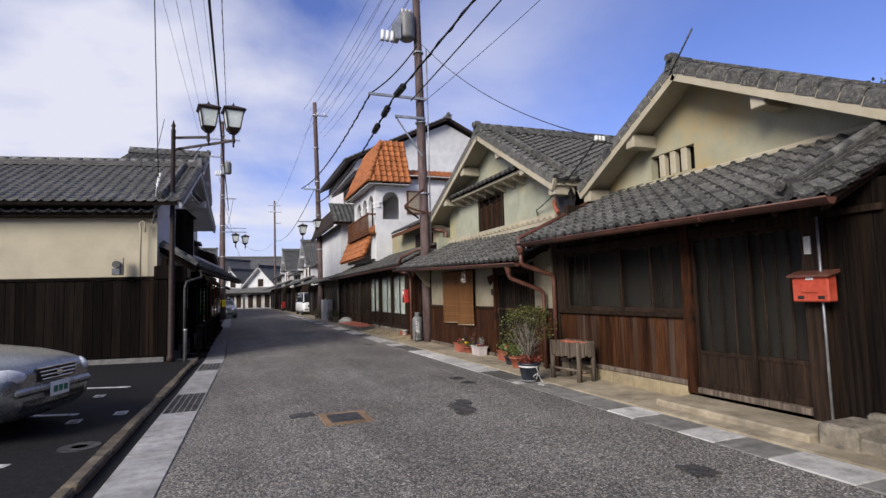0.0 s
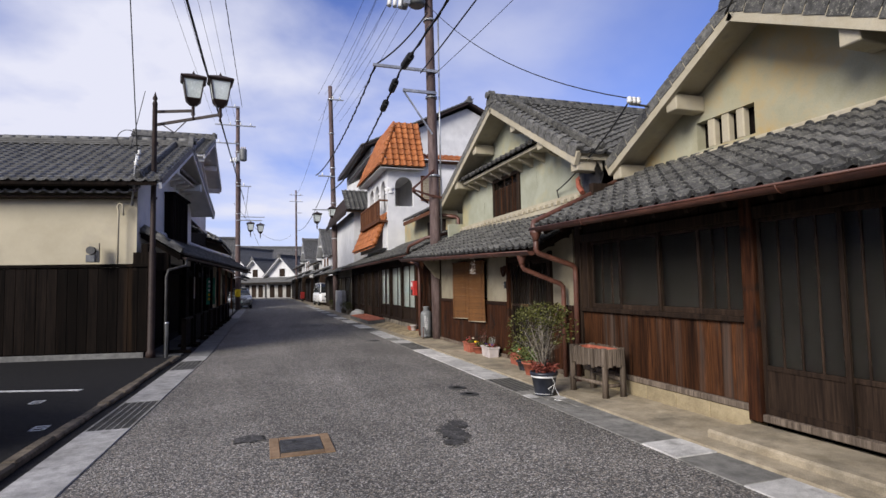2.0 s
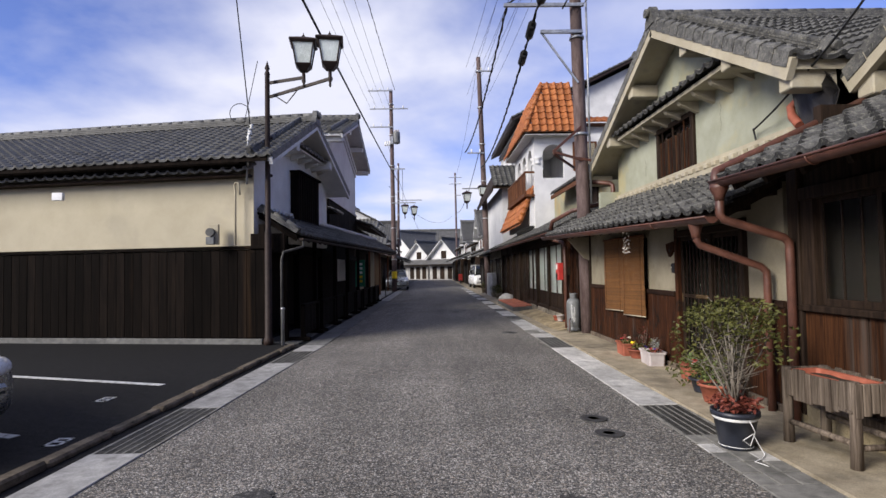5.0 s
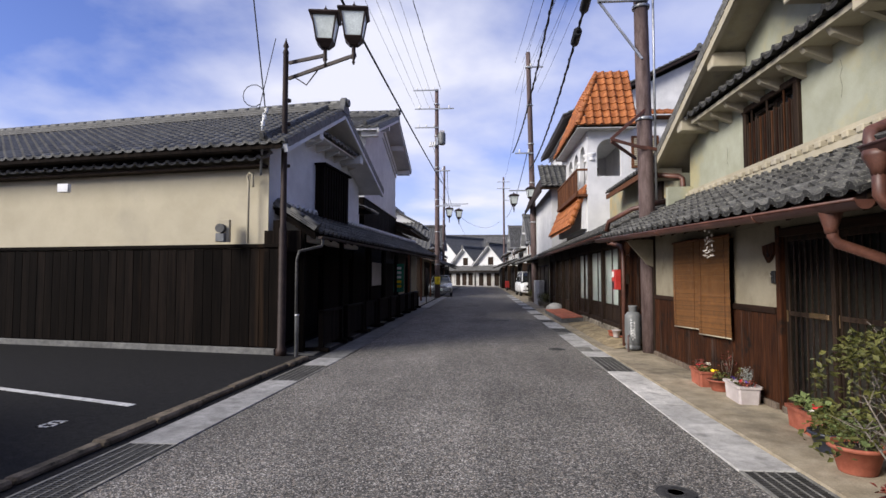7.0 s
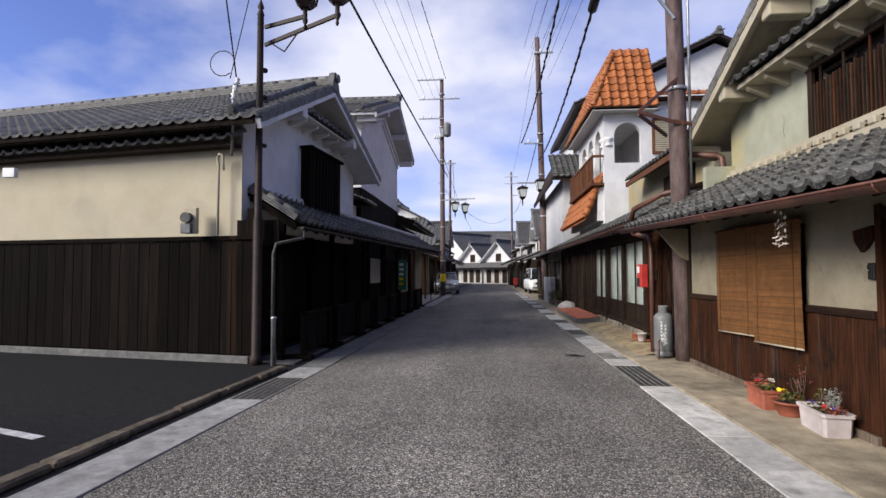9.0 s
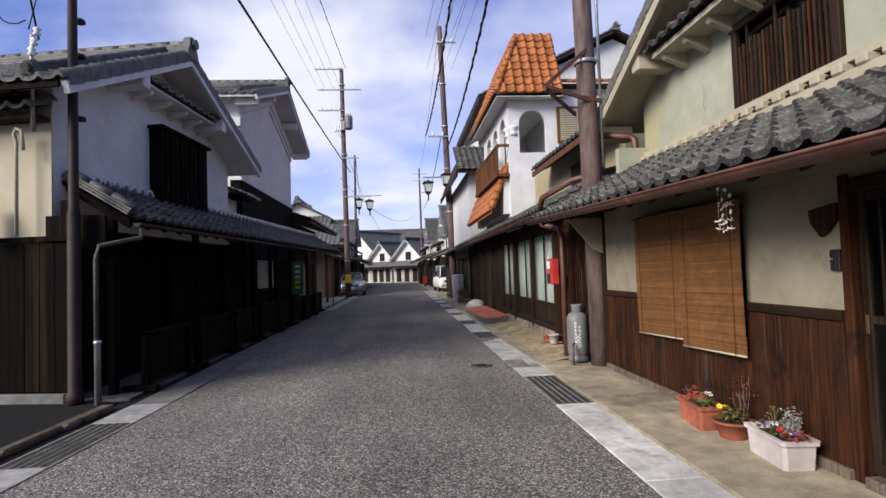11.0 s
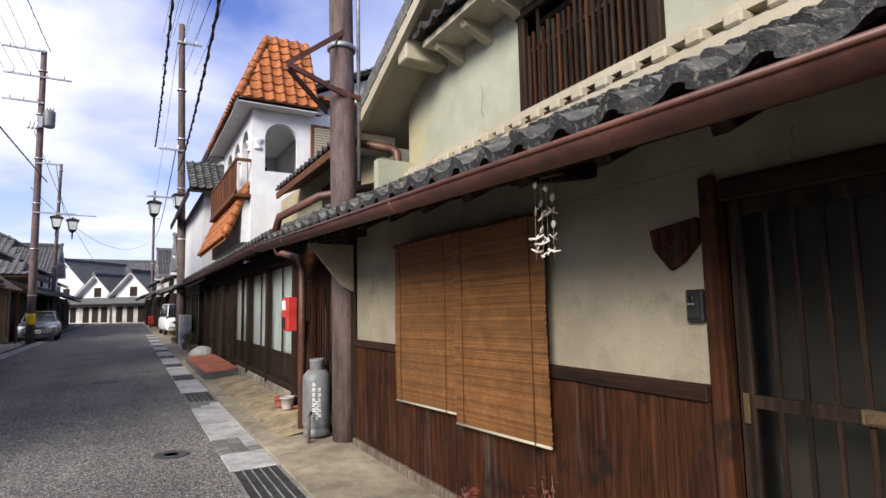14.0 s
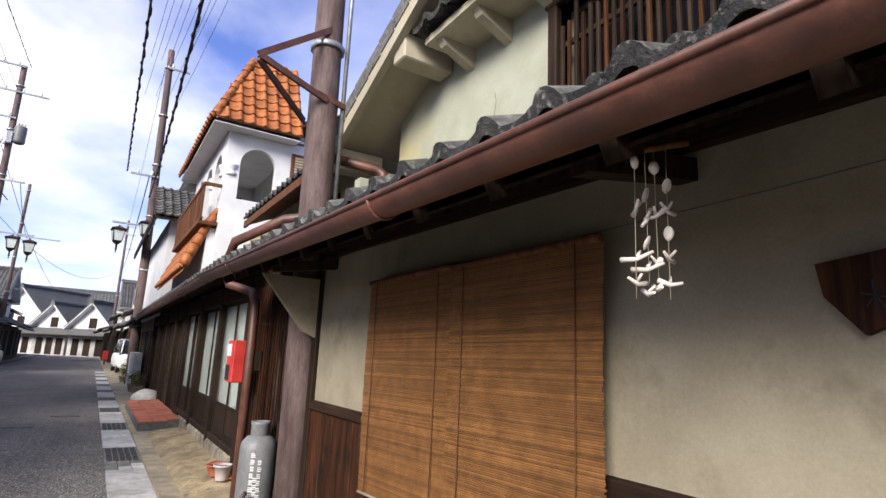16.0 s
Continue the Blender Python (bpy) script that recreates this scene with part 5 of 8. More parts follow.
boxed("eave_fascia", (5.5, 5.54, 16.2, 20.6, 3.66, 3.78), "wood_brown", hc)
ridge(up_, (6.05, 16.3, 4.1), (8.3, 16.3, 5.15), "tile", 0.7, (1, 0))
bm = bmesh.new()
prism(bm, [(5.7, 3.7), (8.4, 3.7), (8.4, 5.0)], "y", 16.3, 16.4)
part("gable_end", bm, "white", hc)

# ---- white stucco building with the orange roof ----
hd = thing("building", (7, 25, 0), "white stucco building with arched loggia and orange tile mansard", "building")


def arch(bm, axis, a, b, u0, u1, z0, z1, holes, spring, n=10):
    """A wall across an axis from a to b, with round-arched holes (u0, u1, sill) that spring at a height."""
    def add(pts):
        prism(bm, pts, axis, a, b)
    u = u0
    for h0, h1, sill in holes:
        add([(u, z0), (h0, z0), (h0, z1), (u, z1)])
        add([(h0, z0), (h1, z0), (h1, sill), (h0, sill)])
        r, c = (h1 - h0) / 2, (h0 + h1) / 2
        for i in range(n):
            p, q = math.pi * (1 - i / n), math.pi * (1 - (i + 1) / n)
            add([(c + r * math.cos(p), spring + r * math.sin(p)), (c + r * math.cos(q), spring + r * math.sin(q)), (c + r * math.cos(q), z1), (c + r * math.cos(p), z1)])
        u = h1
    add([(u, z0), (u1, z0), (u1, z1), (u, z1)])


bm = bmesh.new()
arch(bm, "y", 22.5, 22.65, 5.36, 9.5, 2.9, 6.25, [(5.66, 6.42, 4.68)], 5.5)
bmesh.ops.remove_doubles(bm, verts=bm.verts, dist=0.0005)
part("loggia_wall", bm, "white", hd)
bm = bmesh.new()
arch(bm, "x", 5.36, 5.5, 22.65, 26.9, 2.9, 6.25, [(22.95, 23.85, 3.9), (24.15, 25.05, 3.9), (25.35, 26.25, 3.9)], 5.4)
bmesh.ops.remove_doubles(bm, verts=bm.verts, dist=0.0005)
part("loggia_wall", bm, "white", hd)
bm = bmesh.new()
box(bm, 6.9, 7.0, 22.65, 27, 2.9, 6.25)
box(bm, 5.5, 6.9, 26.8, 26.9, 2.9, 6.25)
box(bm, 5.36, 7.0, 22.5, 27, 6.2, 6.3)
box(bm, 5.4, 6.9, 22.65, 26.9, 3.8, 3.88)
part("inner_wall", bm, "white", hd)
boxed("inner_window", (6.0, 6.4, 25.8, 25.85, 3.9, 5.6), "wood_dark", hd)
for x, y in ((5.43, 22.8), (5.43, 24.0), (5.43, 25.2), (5.5, 22.57)):
    bm = bmesh.new()
    lathe(bm, [(0.13, 0), (0.13, 0.05), (0.10, 0.09), (0.10, 0.13), (0.15, 0.2), (0.15, 0.25)], (x, y, 5.18), 10)
    part("capital", bm, "white", hd)
# mansard: three steep slopes
rf = boxed("roof_core", (5.8, 6.7, 23.1, 26.3, 6.3, 8.0), "tile_orange", hd)
bm = bmesh.new()
e, tz, ez = (4.98, 6.8, 22.1, 27.2), 8.1, 6.22
t_ = (5.76, 6.75, 23.0, 26.4)
slab(bm, (e[0], e[2], ez), (e[1], e[2], ez), (t_[1], t_[2], tz), (t_[0], t_[2], tz), 0.08)
slab(bm, (e[0], e[3], ez), (e[0], e[2], ez), (t_[0], t_[2], tz), (t_[0], t_[3], tz), 0.08)
slab(bm, (e[1], e[3], ez), (e[0], e[3], ez), (t_[0], t_[3], tz), (t_[1], t_[3], tz), 0.08)
slab(bm, (t_[0], t_[2], tz), (t_[1], t_[2], tz), (t_[1], t_[3], tz), (t_[0], t_[3], tz), 0.08)
slab(bm, (e[0], e[2], ez), (e[1], e[2], ez), (e[1], e[3], ez), (e[0], e[3], ez), 0.06)
part("eave", bm, "white", hd)
lay_tiles(rf, (e[0] + 0.0, e[2] - 0.03, ez), (1, 0, 0), (0, t_[2] - e[2], tz - ez), e[1] - e[0], 2.08, "tile_orange", 0.25, 0.28, 0.06, 120,
          keep=lambda p: p.x > e[0] - 0.1 + (t_[0] - e[0]) * (p.z - ez) / (tz - ez))
lay_tiles(rf, (e[0] - 0.03, e[3], ez), (0, -1, 0), (t_[0] - e[0], 0, tz - ez), e[3] - e[2], 2.04, "tile_orange", 0.25, 0.28, 0.06, 200,
          keep=lambda p: e[2] + (t_[2] - e[2]) * (p.z - ez) / (tz - ez) + 0.2 < p.y < e[3] - (e[3] - t_[3]) * (p.z - ez) / (tz - ez) + 0.1)
for i in range(9):
    bm = bmesh.new()
    p, q = Vector((e[0], e[2], ez + 0.05)), Vector((t_[0], t_[2], tz + 0.05))
    tube(bm, [p.lerp(q, i / 9), p.lerp(q, (i + 0.97) / 9)], 0.1, 8, 0.085)
    part("hip_cap", bm, "tile_orange", rf)
for i in range(4):
    bm = bmesh.new()
    tube(bm, [(t_[0] + i * 0.25, t_[2] + 0.05, tz + 0.06), (t_[0] + i * 0.25 + 0.24, t_[2] + 0.05, tz + 0.06)], 0.1, 8, 0.085)
    part("ridge_cap", bm, "tile_orange", rf)
# balcony
bl = boxed("balcony_rail", (5.0, 5.06, 22.5, 26.9, 4.86, 4.93), "wood_brown", hd, 0.008, "reddish timber balcony rail")
boxed("bottom_rail", (5.0, 5.06, 22.5, 26.9, 4.12, 4.18), "wood_brown", bl, 0.008)
for i in range(24):
    boxed("baluster", (5.015, 5.045, 22.55 + i * 0.188, 22.59 + i * 0.188, 4.18, 4.86), "wood_brown", bl)
boxed("side_rail", (5.06, 5.36, 22.5, 22.55, 4.86, 4.93), "wood_brown", bl)
boxed("balcony_floor", (4.98, 5.36, 22.5, 26.9, 4.03, 4.1), "wood_brown", hd)
# lower orange pent roof
lo_ = boxed("pent_core", (5.2, 5.36, 22.7, 28, 3.0, 4.0), "white", hd)
bm = bmesh.new()
slab(bm, (4.85, 22.7, 3.1), (4.85, 28.0, 3.1), (5.3, 28.0, 4.2), (5.3, 22.7, 4.2), 0.06)
po = part("pent_roof", bm, "tile_orange", hd)
lay_tiles(po, (4.83, 28.0, 3.1), (0, -1, 0), (0.45, 0, 1.1), 5.3, 1.2, "tile_orange", 0.27, 0.28, 0.05, 120)
bm = bmesh.new()
for i in range(5):
    p, q = Vector((4.84, 22.72, 3.16)), Vector((5.3, 22.72, 4.28))
    tube(bm, [p.lerp(q, i / 5), p.lerp(q, (i + 0.97) / 5)], 0.1, 8, 0.085)
part("verge_cap", bm, "tile_orange", po)
boxed("link_wall", (6.95, 10, 22.9, 27, 2.9, 6.6), "white", hd)
fr_ = boxed("shutter_frame", (6.74, 7.6, 22.44, 22.5, 4.92, 5.96), "wood_brown", hd, 0.01)
for i in range(14):
    boxed("louvre", (6.82, 7.52, 22.42, 22.46, 5.0 + i * 0.064, 5.045 + i * 0.064), "trim", fr_)
pl = boxed("link_roof", (6.8, 10.2, 22.6, 24, 6.6, 6.66), "wood_brown", hd)
lay_tiles(pl, (6.8, 22.5, 6.66), (1, 0, 0), (0, 1.4, 0.5), 3.4, 1.5, "tile_orange", 0.27, 0.28, 0.05, 60)
# ground floor
for i, y in enumerate((22.6, 24.4, 26.2, 28.0, 29.8)):
    boxed("post", (C_WALL - 0.05, C_WALL + 0.12, y, y + 0.14, 0.05, 2.45), "wood_dark", hd, 0.008)
for y0 in (22.8, 24.6, 26.4, 28.2):
    for k in range(2):
        sash(hd, "glazed_door", C_WALL + 0.02 + 0.03 * k, y0 + 0.78 * k, y0 + 0.82 + 0.78 * k, 0.1, 2.1, 2, 0.5)
boxed("lintel", (C_WALL - 0.03, C_WALL + 0.12, 22.5, 30.0, 2.1, 2.6), "wood_dark", hd)

# ---- big white hall behind ----
he = thing("building", (12, 40, 0), "tall white plastered hall with a dark tiled gable roof", "building")
bm = bmesh.new()
prism(bm, [(7.2, 0), (20.6, 0), (20.6, 10.4), (13.9, 13.55), (7.2, 10.4)], "y", 35.5, 46)
part("wall", bm, "white", he)
bm = bmesh.new()
slab(bm, (6.5, 35.0, 10.35), (6.5, 46.5, 10.35), (13.9, 46.5, 13.9), (13.9, 35.0, 13.9), 0.16)
slab(bm, (21.3, 35.0, 10.35), (21.3, 46.5, 10.35), (13.9, 46.5, 13.9), (13.9, 35.0, 13.9), 0.16)
re_ = part("roof", bm, "metal_brown", he)
lay_tiles(re_, (6.5, 46.5, 10.38), (0, -1, 0), (7.4, 0, 3.55), 11.5, 8.2, "tile_far", 0.36, 0.34, single=0)
ridge(re_, (13.9, 35.0, 13.9), (13.9, 46.5, 13.9), "tile_far", 1.0)
# narrow white house between the loggia and the pole
hf = thing("house", (6.5, 31, 0), "narrow white plastered house with a small grey tiled roof", "house")
bm = bmesh.new()
box(bm, 4.98, 9, 28.6, 36.5, 2.4, 5.35)
part("wall", bm, "white", hf)
boxed("upper_wall", (6.6, 9.5, 29.6, 36.3, 5.35, 8.4), "white", hf)
boxed("window", (6.55, 6.62, 30.4, 31.6, 6.1, 7.3), "wood_dark", hf)
bm = bmesh.new()
slab(bm, (5.9, 29.2, 8.2), (5.9, 36.8, 8.2), (8.4, 36.8, 9.6), (8.4, 29.2, 9.6), 0.12)
rg_ = part("upper_roof", bm, "metal_brown", hf)
lay_tiles(rg_, (5.9, 36.8, 8.22), (0, -1, 0), (2.5, 0, 1.4), 7.6, 2.9, "tile_far", single=0)
bm = bmesh.new()
slab(bm, (4.5, 28.1, 5.25), (6.6, 28.1, 5.25), (6.6, 29.6, 6.35), (4.9, 29.6, 6.35), 0.1)
slab(bm, (4.5, 28.1, 5.25), (4.5, 36.6, 5.25), (4.9, 36.6, 6.35), (4.9, 29.6, 6.35), 0.1)
pe = part("roof", bm, "wood_dark", hf)
lay_tiles(pe, (4.5, 28.05, 5.27), (1, 0, 0), (0, 1.5, 1.1), 2.1, 1.85, "tile", single=80)
boxed("eave_fascia", (4.46, 4.52, 28.1, 36.6, 5.05, 5.25), "wood_dark", hf)
boxed("ground_wall", (5.1, 9, 30.2, 36.5, 0, 2.4), "ochre", hf)
for y0 in (30.6, 32.4, 34.2):
    sash(hf, "glazed_door", 5.06, y0, y0 + 1.5, 0.1, 2.0, 3, 0.5)
lean_to(hf, 4.6, 2.3, 5.1, 2.6, 30.3, 36.5, "tile", single=60, rafters=False)


# ---- houses further along ----
def row_house(face, side, y0, y1, ze, zr, low=2.4, wall="white", lower="wood_dark", over=0.9, tile="tile_far", label="old townhouse with tiled roof and dark timber front", gable=False):
    """A townhouse in the row: side +1 lies east of the street, -1 west. gable: ridge across the street."""
    h = thing("house", (face + side * 3, (y0 + y1) / 2, 0), label, "house", "row of old townhouses")
    back = face + side * 8
    up = face + side * 0.8
    bm = bmesh.new()
    box(bm, *sorted((up, back)), y0 + 0.1, y1 - 0.1, 0, ze)
    part("wall", bm, wall, h)
    lf = boxed("shop_front", (*sorted((face, face + side * 0.7)), y0 + 0.1, y1 - 0.1, 0, low), lower, h)
    n = max(2, int((y1 - y0) / 1.3))
    for i in range(n):
        a = y0 + 0.25 + (y1 - y0 - 0.5) * i / n
        boxed("lattice_bay", (*sorted((face - side * 0.03, face + side * 0.02)), a, a + (y1 - y0 - 0.5) / n - 0.18, 0.35, low - 0.35), "wood_black" if i % 3 else "dim_sheet", lf)
    lean_to(h, face - side * over, low, up, low + 0.65, y0, y1, tile, single=0, rafters=False)
    xm = (up + back) / 2
    if gable:
        ln = Roofline(y0 - 0.3, ze - 0.1, (y0 + y1) / 2, zr, y1 + 0.3, ze - 0.1)
        part("gable", gable_wall(*sorted((up, up + side * 0.15)), y0 + 0.1, y1 - 0.1, ze - 0.2, Roofline(*ln.p, 0.12)), wall, h)
        gable_roof(h, up - side * 0.5, back, ln, tile, "white", single=0, wall_x=up, brackets=2)
    else:
        bm = bmesh.new()
        slab(bm, (up - side * 0.6, y0, ze - 0.1), (up - side * 0.6, y1, ze - 0.1), (xm, y1, zr), (xm, y0, zr), 0.12)
        slab(bm, (back + side * 0.5, y0, ze - 0.1), (back + side * 0.5, y1, ze - 0.1), (xm, y1, zr), (xm, y0, zr), 0.12)
        rf2 = part("roof", bm, "wood_dark", h)
        d = Vector((xm - (up - side * 0.6), 0, zr - ze + 0.1))
        if side > 0:
            lay_tiles(rf2, (up - 0.65, y1, ze - 0.08), (0, -1, 0), d, y1 - y0, d.length, tile, 0.3, 0.28, single=0)
        else:
            lay_tiles(rf2, (up + 0.65, y0, ze - 0.08), (0, 1, 0), d, y1 - y0, d.length, tile, 0.3, 0.28, single=0)
        ridge(rf2, (xm, y0, zr), (xm, y1, zr), tile, 1.0, (1, 1))
        bm = bmesh.new()
        for yy in (y0 + 0.1, y1 - 0.2):
            prism(bm, [(up, ze - 0.2), (back, ze - 0.2), (xm, zr - 0.12)], "y", yy, yy + 0.1)
        part("gable_end", bm, wall, h)
    for i in range(max(1, n // 2)):
        a = y0 + 0.8 + (y1 - y0 - 1.6) * i / max(1, n // 2)
        wv = boxed("window", (*sorted((up - side * 0.04, up + side * 0.03)), a, a + 0.9, low + 0.8, min(ze - 0.25, low + 1.7)), "wood_dark", h)
        for k in range(4):
            boxed("bar", (*sorted((up - side * 0.06, up - side * 0.04)), a + 0.1 + k * 0.2, a + 0.15 + k * 0.2, low + 0.82, min(ze - 0.27, low + 1.68)), "wood_brown", wv)
    return h


row_house(5.3, 1, 38.5, 45.0, 3.9, 5.6, 2.3)
row_house(5.2, 1, 48.0, 54.0, 4.3, 6.4, 2.5, gable=True)
row_house(5.0, 1, 54.5, 61.5, 3.8, 5.6, 2.4)
row_house(4.7, 1, 62.0, 69.0, 4.6, 6.8, 2.6, gable=True)
row_house(4.4, 1, 69.5, 78.0, 4.0, 5.8, 2.5)
row_house(-1.6, -1, 52.0, 59.5, 4.0, 5.9, 2.4)
row_house(-1.7, -1, 60.0, 67.0, 4.6, 6.7, 2.5, gable=True)
row_house(-2.2, -1, 67.5, 75.0, 3.9, 5.8, 2.4)

# plastered storehouse beyond the lean-to
h2 = thing("storehouse", (-5, 26, 0), "tall white plastered storehouse with moulded eaves and black board base", "house")
line2 = Roofline(22.1, 6.3, 26.2, 7.8, 30.3, 6.45)
part("gable_wall", gable_wall(-2.2, -2.0, 22.6, 29.5, 4.1, Roofline(*line2.p, 0.11)), "white", h2, "white plaster gable with moulded bands")
boxed("side_wall", (-4.2, -2.2, 22.6, 22.8, 2.4, 6.2), "white", h2)
boxed("side_wall", (-4.2, -2.2, 29.3, 29.5, 2.4, 6.2), "white", h2)
boxed("rear_wall", (-4.3, -4.2, 22.6, 29.5, 0, 6.2), "white", h2)
for k, (dx, dz) in enumerate(((0.1, 0.5), (0.05, 0.68))):
    bm = bmesh.new()
    for ya, yb in ((22.6, 26.0), (29.5, 26.0)):
        beam(bm, (-2.0 + dx / 2, ya, line2(ya) - dz), (-2.0 + dx / 2, yb, line2(yb) - dz), dx, 0.14)
    part("moulding", bm, "white", h2)
boxed("cornice", (-4.3, -1.9, 22.42, 22.62, 5.5, 5.75), "white", h2, 0.02)
boxed("cornice", (-4.3, -1.94, 22.5, 22.62, 5.3, 5.5), "white", h2, 0.02)
gable_roof(h2, -1.4, -4.5, line2, "tile_far", "white", single=150, wall_x=-2.0, barge=0.14, brackets=2, descending=0.5)
boxed("board_base", (-2.25, -1.98, 22.6, 29.5, 2.7, 4.1), "wood_black", h2)
planks(h2.children[-1], -1.98, -1.95, 22.62, 29.48, 2.7, 4.08, 0.3, "wood_black", seed=12)
boxed("white_string", (-2.2, -1.93, 22.55, 29.55, 4.08, 4.16), "white", h2)
hw = boxed("low_roof", (-2.6, -1.6, 21.2, 22.5, 3.5, 3.55), "wood_black", h2)
lay_tiles(hw, (-1.45, 21.2, 3.45), (0, 1, 0), (-0.9, 0, 0.35), 1.3, 0.95, "tile_far", single=40)
boxed("link_wall", (-2.6, -2.1, 21.0, 22.6, 2.4, 3.5), "white", h2)

# low shop with a tan sheet pent roof under a dark eave
h3 = thing("house", (-4, 33, 0), "low shop with dark tiled roof and tan sheet pent roof", "house")
bm = bmesh.new()
slab(bm, (-1.25, 29.2, 3.62), (-1.25, 37.8, 3.62), (-5.0, 37.8, 4.9), (-5.0, 29.2, 4.9), 0.1)
r3 = part("roof", bm, "wood_dark", h3)
lay_tiles(r3, (-1.2, 29.2, 3.63), (0, 1, 0), (-3.8, 0, 1.3), 8.6, 3.9, "tile_far", 0.3, 0.28, single=0)
bm = bmesh.new()
slab(bm, (-1.2, 29.4, 2.45), (-1.2, 40.4, 2.45), (-2.3, 40.4, 3.3), (-2.3, 29.4, 3.3), 0.04)
part("pent_roof", bm, "brick", h3, "dull tan sheet-metal pent roof")
boxed("wall", (-5.0, -2.3, 29.4, 37.6, 0.1, 3.75), "wood_dark", h3)
for k in range(3):
    boxed("door", (-2.3, -2.26, 30.2 + k * 2.4, 31.9 + k * 2.4, 0.12, 2.0), "ochre" if k == 1 else "wood_black", h3)
for y in (29.5, 34.6, 40.2):
    boxed("post", (-1.42, -1.32, y, y + 0.1, 0.1, 2.53), "wood_brown", h3, 0.006)
boxed("wall", (-5.0, -2.3, 37.6, 40.4, 0.1, 3.3), "ochre", h3)
# set-back house with a plastered gable
h4 = thing("house", (-7, 50, 0), "white gabled house with a grey tiled hip roof", "house")
bm = bmesh.new()
box(bm, -8.6, -2.2, 44.0, 52, 0, 3.6)
part("wall", bm, "ochre", h4)
boxed("shop_front", (-2.3, -2.15, 44.1, 51.9, 0, 2.5), "wood_dark", h4)
boxed("side_boarding", (-8.5, -2.3, 43.9, 44.0, 0, 3.3), "wood_dark", h4)
bm = bmesh.new()
slab(bm, (-9.2, 43.0, 3.3), (-1.4, 43.0, 3.3), (-2.9, 47.4, 5.6), (-7.2, 47.4, 5.6), 0.12)
slab(bm, (-1.4, 43.0, 3.3), (-1.4, 52.5, 3.3), (-5.0, 52.5, 6.7), (-2.9, 47.4, 5.6), 0.12)
r4 = part("roof", bm, "wood_dark", h4)
lay_tiles(r4, (-9.0, 42.95, 3.33), (1, 0, 0), (0, 4.4, 2.3), 7.6, 4.9, "tile_far", 0.3, 0.28, single=0, keep=lambda p: -9.2 + (p.z - 3.3) * 0.87 < p.x < -1.6 - (p.z - 3.3) * 0.65)
bm = bmesh.new()
prism(bm, [(-7.0, 5.55), (-3.0, 5.55), (-5.0, 6.6)], "y", 47.4, 52)
part("top_gable", bm, "white", h4)
bm = bmesh.new()
slab(bm, (-2.6, 47.0, 5.5), (-2.6, 52.4, 5.5), (-5.0, 52.4, 6.75), (-5.0, 47.0, 6.75), 0.1)
slab(bm, (-7.4, 47.0, 5.5), (-7.4, 52.4, 5.5), (-5.0, 52.4, 6.75), (-5.0, 47.0, 6.75), 0.1)
rt_ = part("top_roof", bm, "tile_far", h4)
ridge(rt_, (-5.0, 47.0, 6.75), (-5.0, 52.4, 6.75), "tile_far", 1.2, (1, 1))
lean_to(h4, -1.0, 2.4, -2.2, 3.0, 43, 52, "tile_far", single=0, rafters=False)


def end_house(px, half, py, ze, zr, depth, turn, low=2.2, label="white storehouse closing the street with a tiled gable"):
    """A house at the bend, its gable to the street."""
    xc, y = 0.0, 0.0
    h = thing("house", (0, 0, 0), label, "house", "white houses at the bend")
    bm = bmesh.new()
    prism(bm, [(xc - half, 0), (xc + half, 0), (xc + half, ze), (xc, zr - 0.15), (xc - half, ze)], "y", y, y + depth)
    part("wall", bm, "white", h)
    bm = bmesh.new()
    o = half + 0.6
    zo = ze - 0.6 * (zr - ze) / half
    slab(bm, (xc - o, y - 0.7, zo), (xc - o, y + depth, zo), (xc, y + depth, zr), (xc, y - 0.7, zr), 0.14)
    slab(bm, (xc + o, y - 0.7, zo), (xc + o, y + depth, zo), (xc, y + depth, zr), (xc, y - 0.7, zr), 0.14)
    rf3 = part("roof", bm, "white", h)
    ln = math.hypot(o, zr - zo)
    lay_tiles(rf3, (xc - o, y + depth, zo + 0.02), (0, -1, 0), (o, 0, zr - zo), depth + 0.7, ln, "tile_far", 0.36, 0.34, single=0)
    lay_tiles(rf3, (xc + o, y - 0.7, zo + 0.02), (0, 1, 0), (-o, 0, zr - zo), depth + 0.7, ln, "tile_far", 0.36, 0.34, single=0)
    ridge(rf3, (xc, y - 0.7, zr), (xc, y + depth, zr), "tile_far", 1.2)
    boxed("window", (xc - 0.45, xc + 0.45, y - 0.05, y + 0.02, low + 0.9, low + 2.0), "wood_dark", h)
    boxed("front", (xc - half, xc + half, y - 0.4, y, 0, low), "slab", h)
    for k in range(3):
        boxed("door", (xc - half + 0.5 + k * half * 0.6, xc - half + 1.3 + k * half * 0.6, y - 0.43, y - 0.38, 0.1, 1.9), "wood_dark", h)
    bm = bmesh.new()
    slab(bm, (xc - half - 0.3, y - 1.6, low), (xc + half + 0.3, y - 1.6, low), (xc + half + 0.3, y, low + 0.7), (xc - half - 0.3, y, low + 0.7), 0.08)
    rl = part("lean_to_roof", bm, "wood_dark", h)
    lay_tiles(rl, (xc - half - 0.3, y - 1.65, low + 0.02), (1, 0, 0), (0, 1.6, 0.7), 2 * half + 0.6, 1.75, "tile_far", 0.36, 0.34, single=0)
    h.matrix_basis = pose(px, py, 0, 0, 0, turn)
    return h


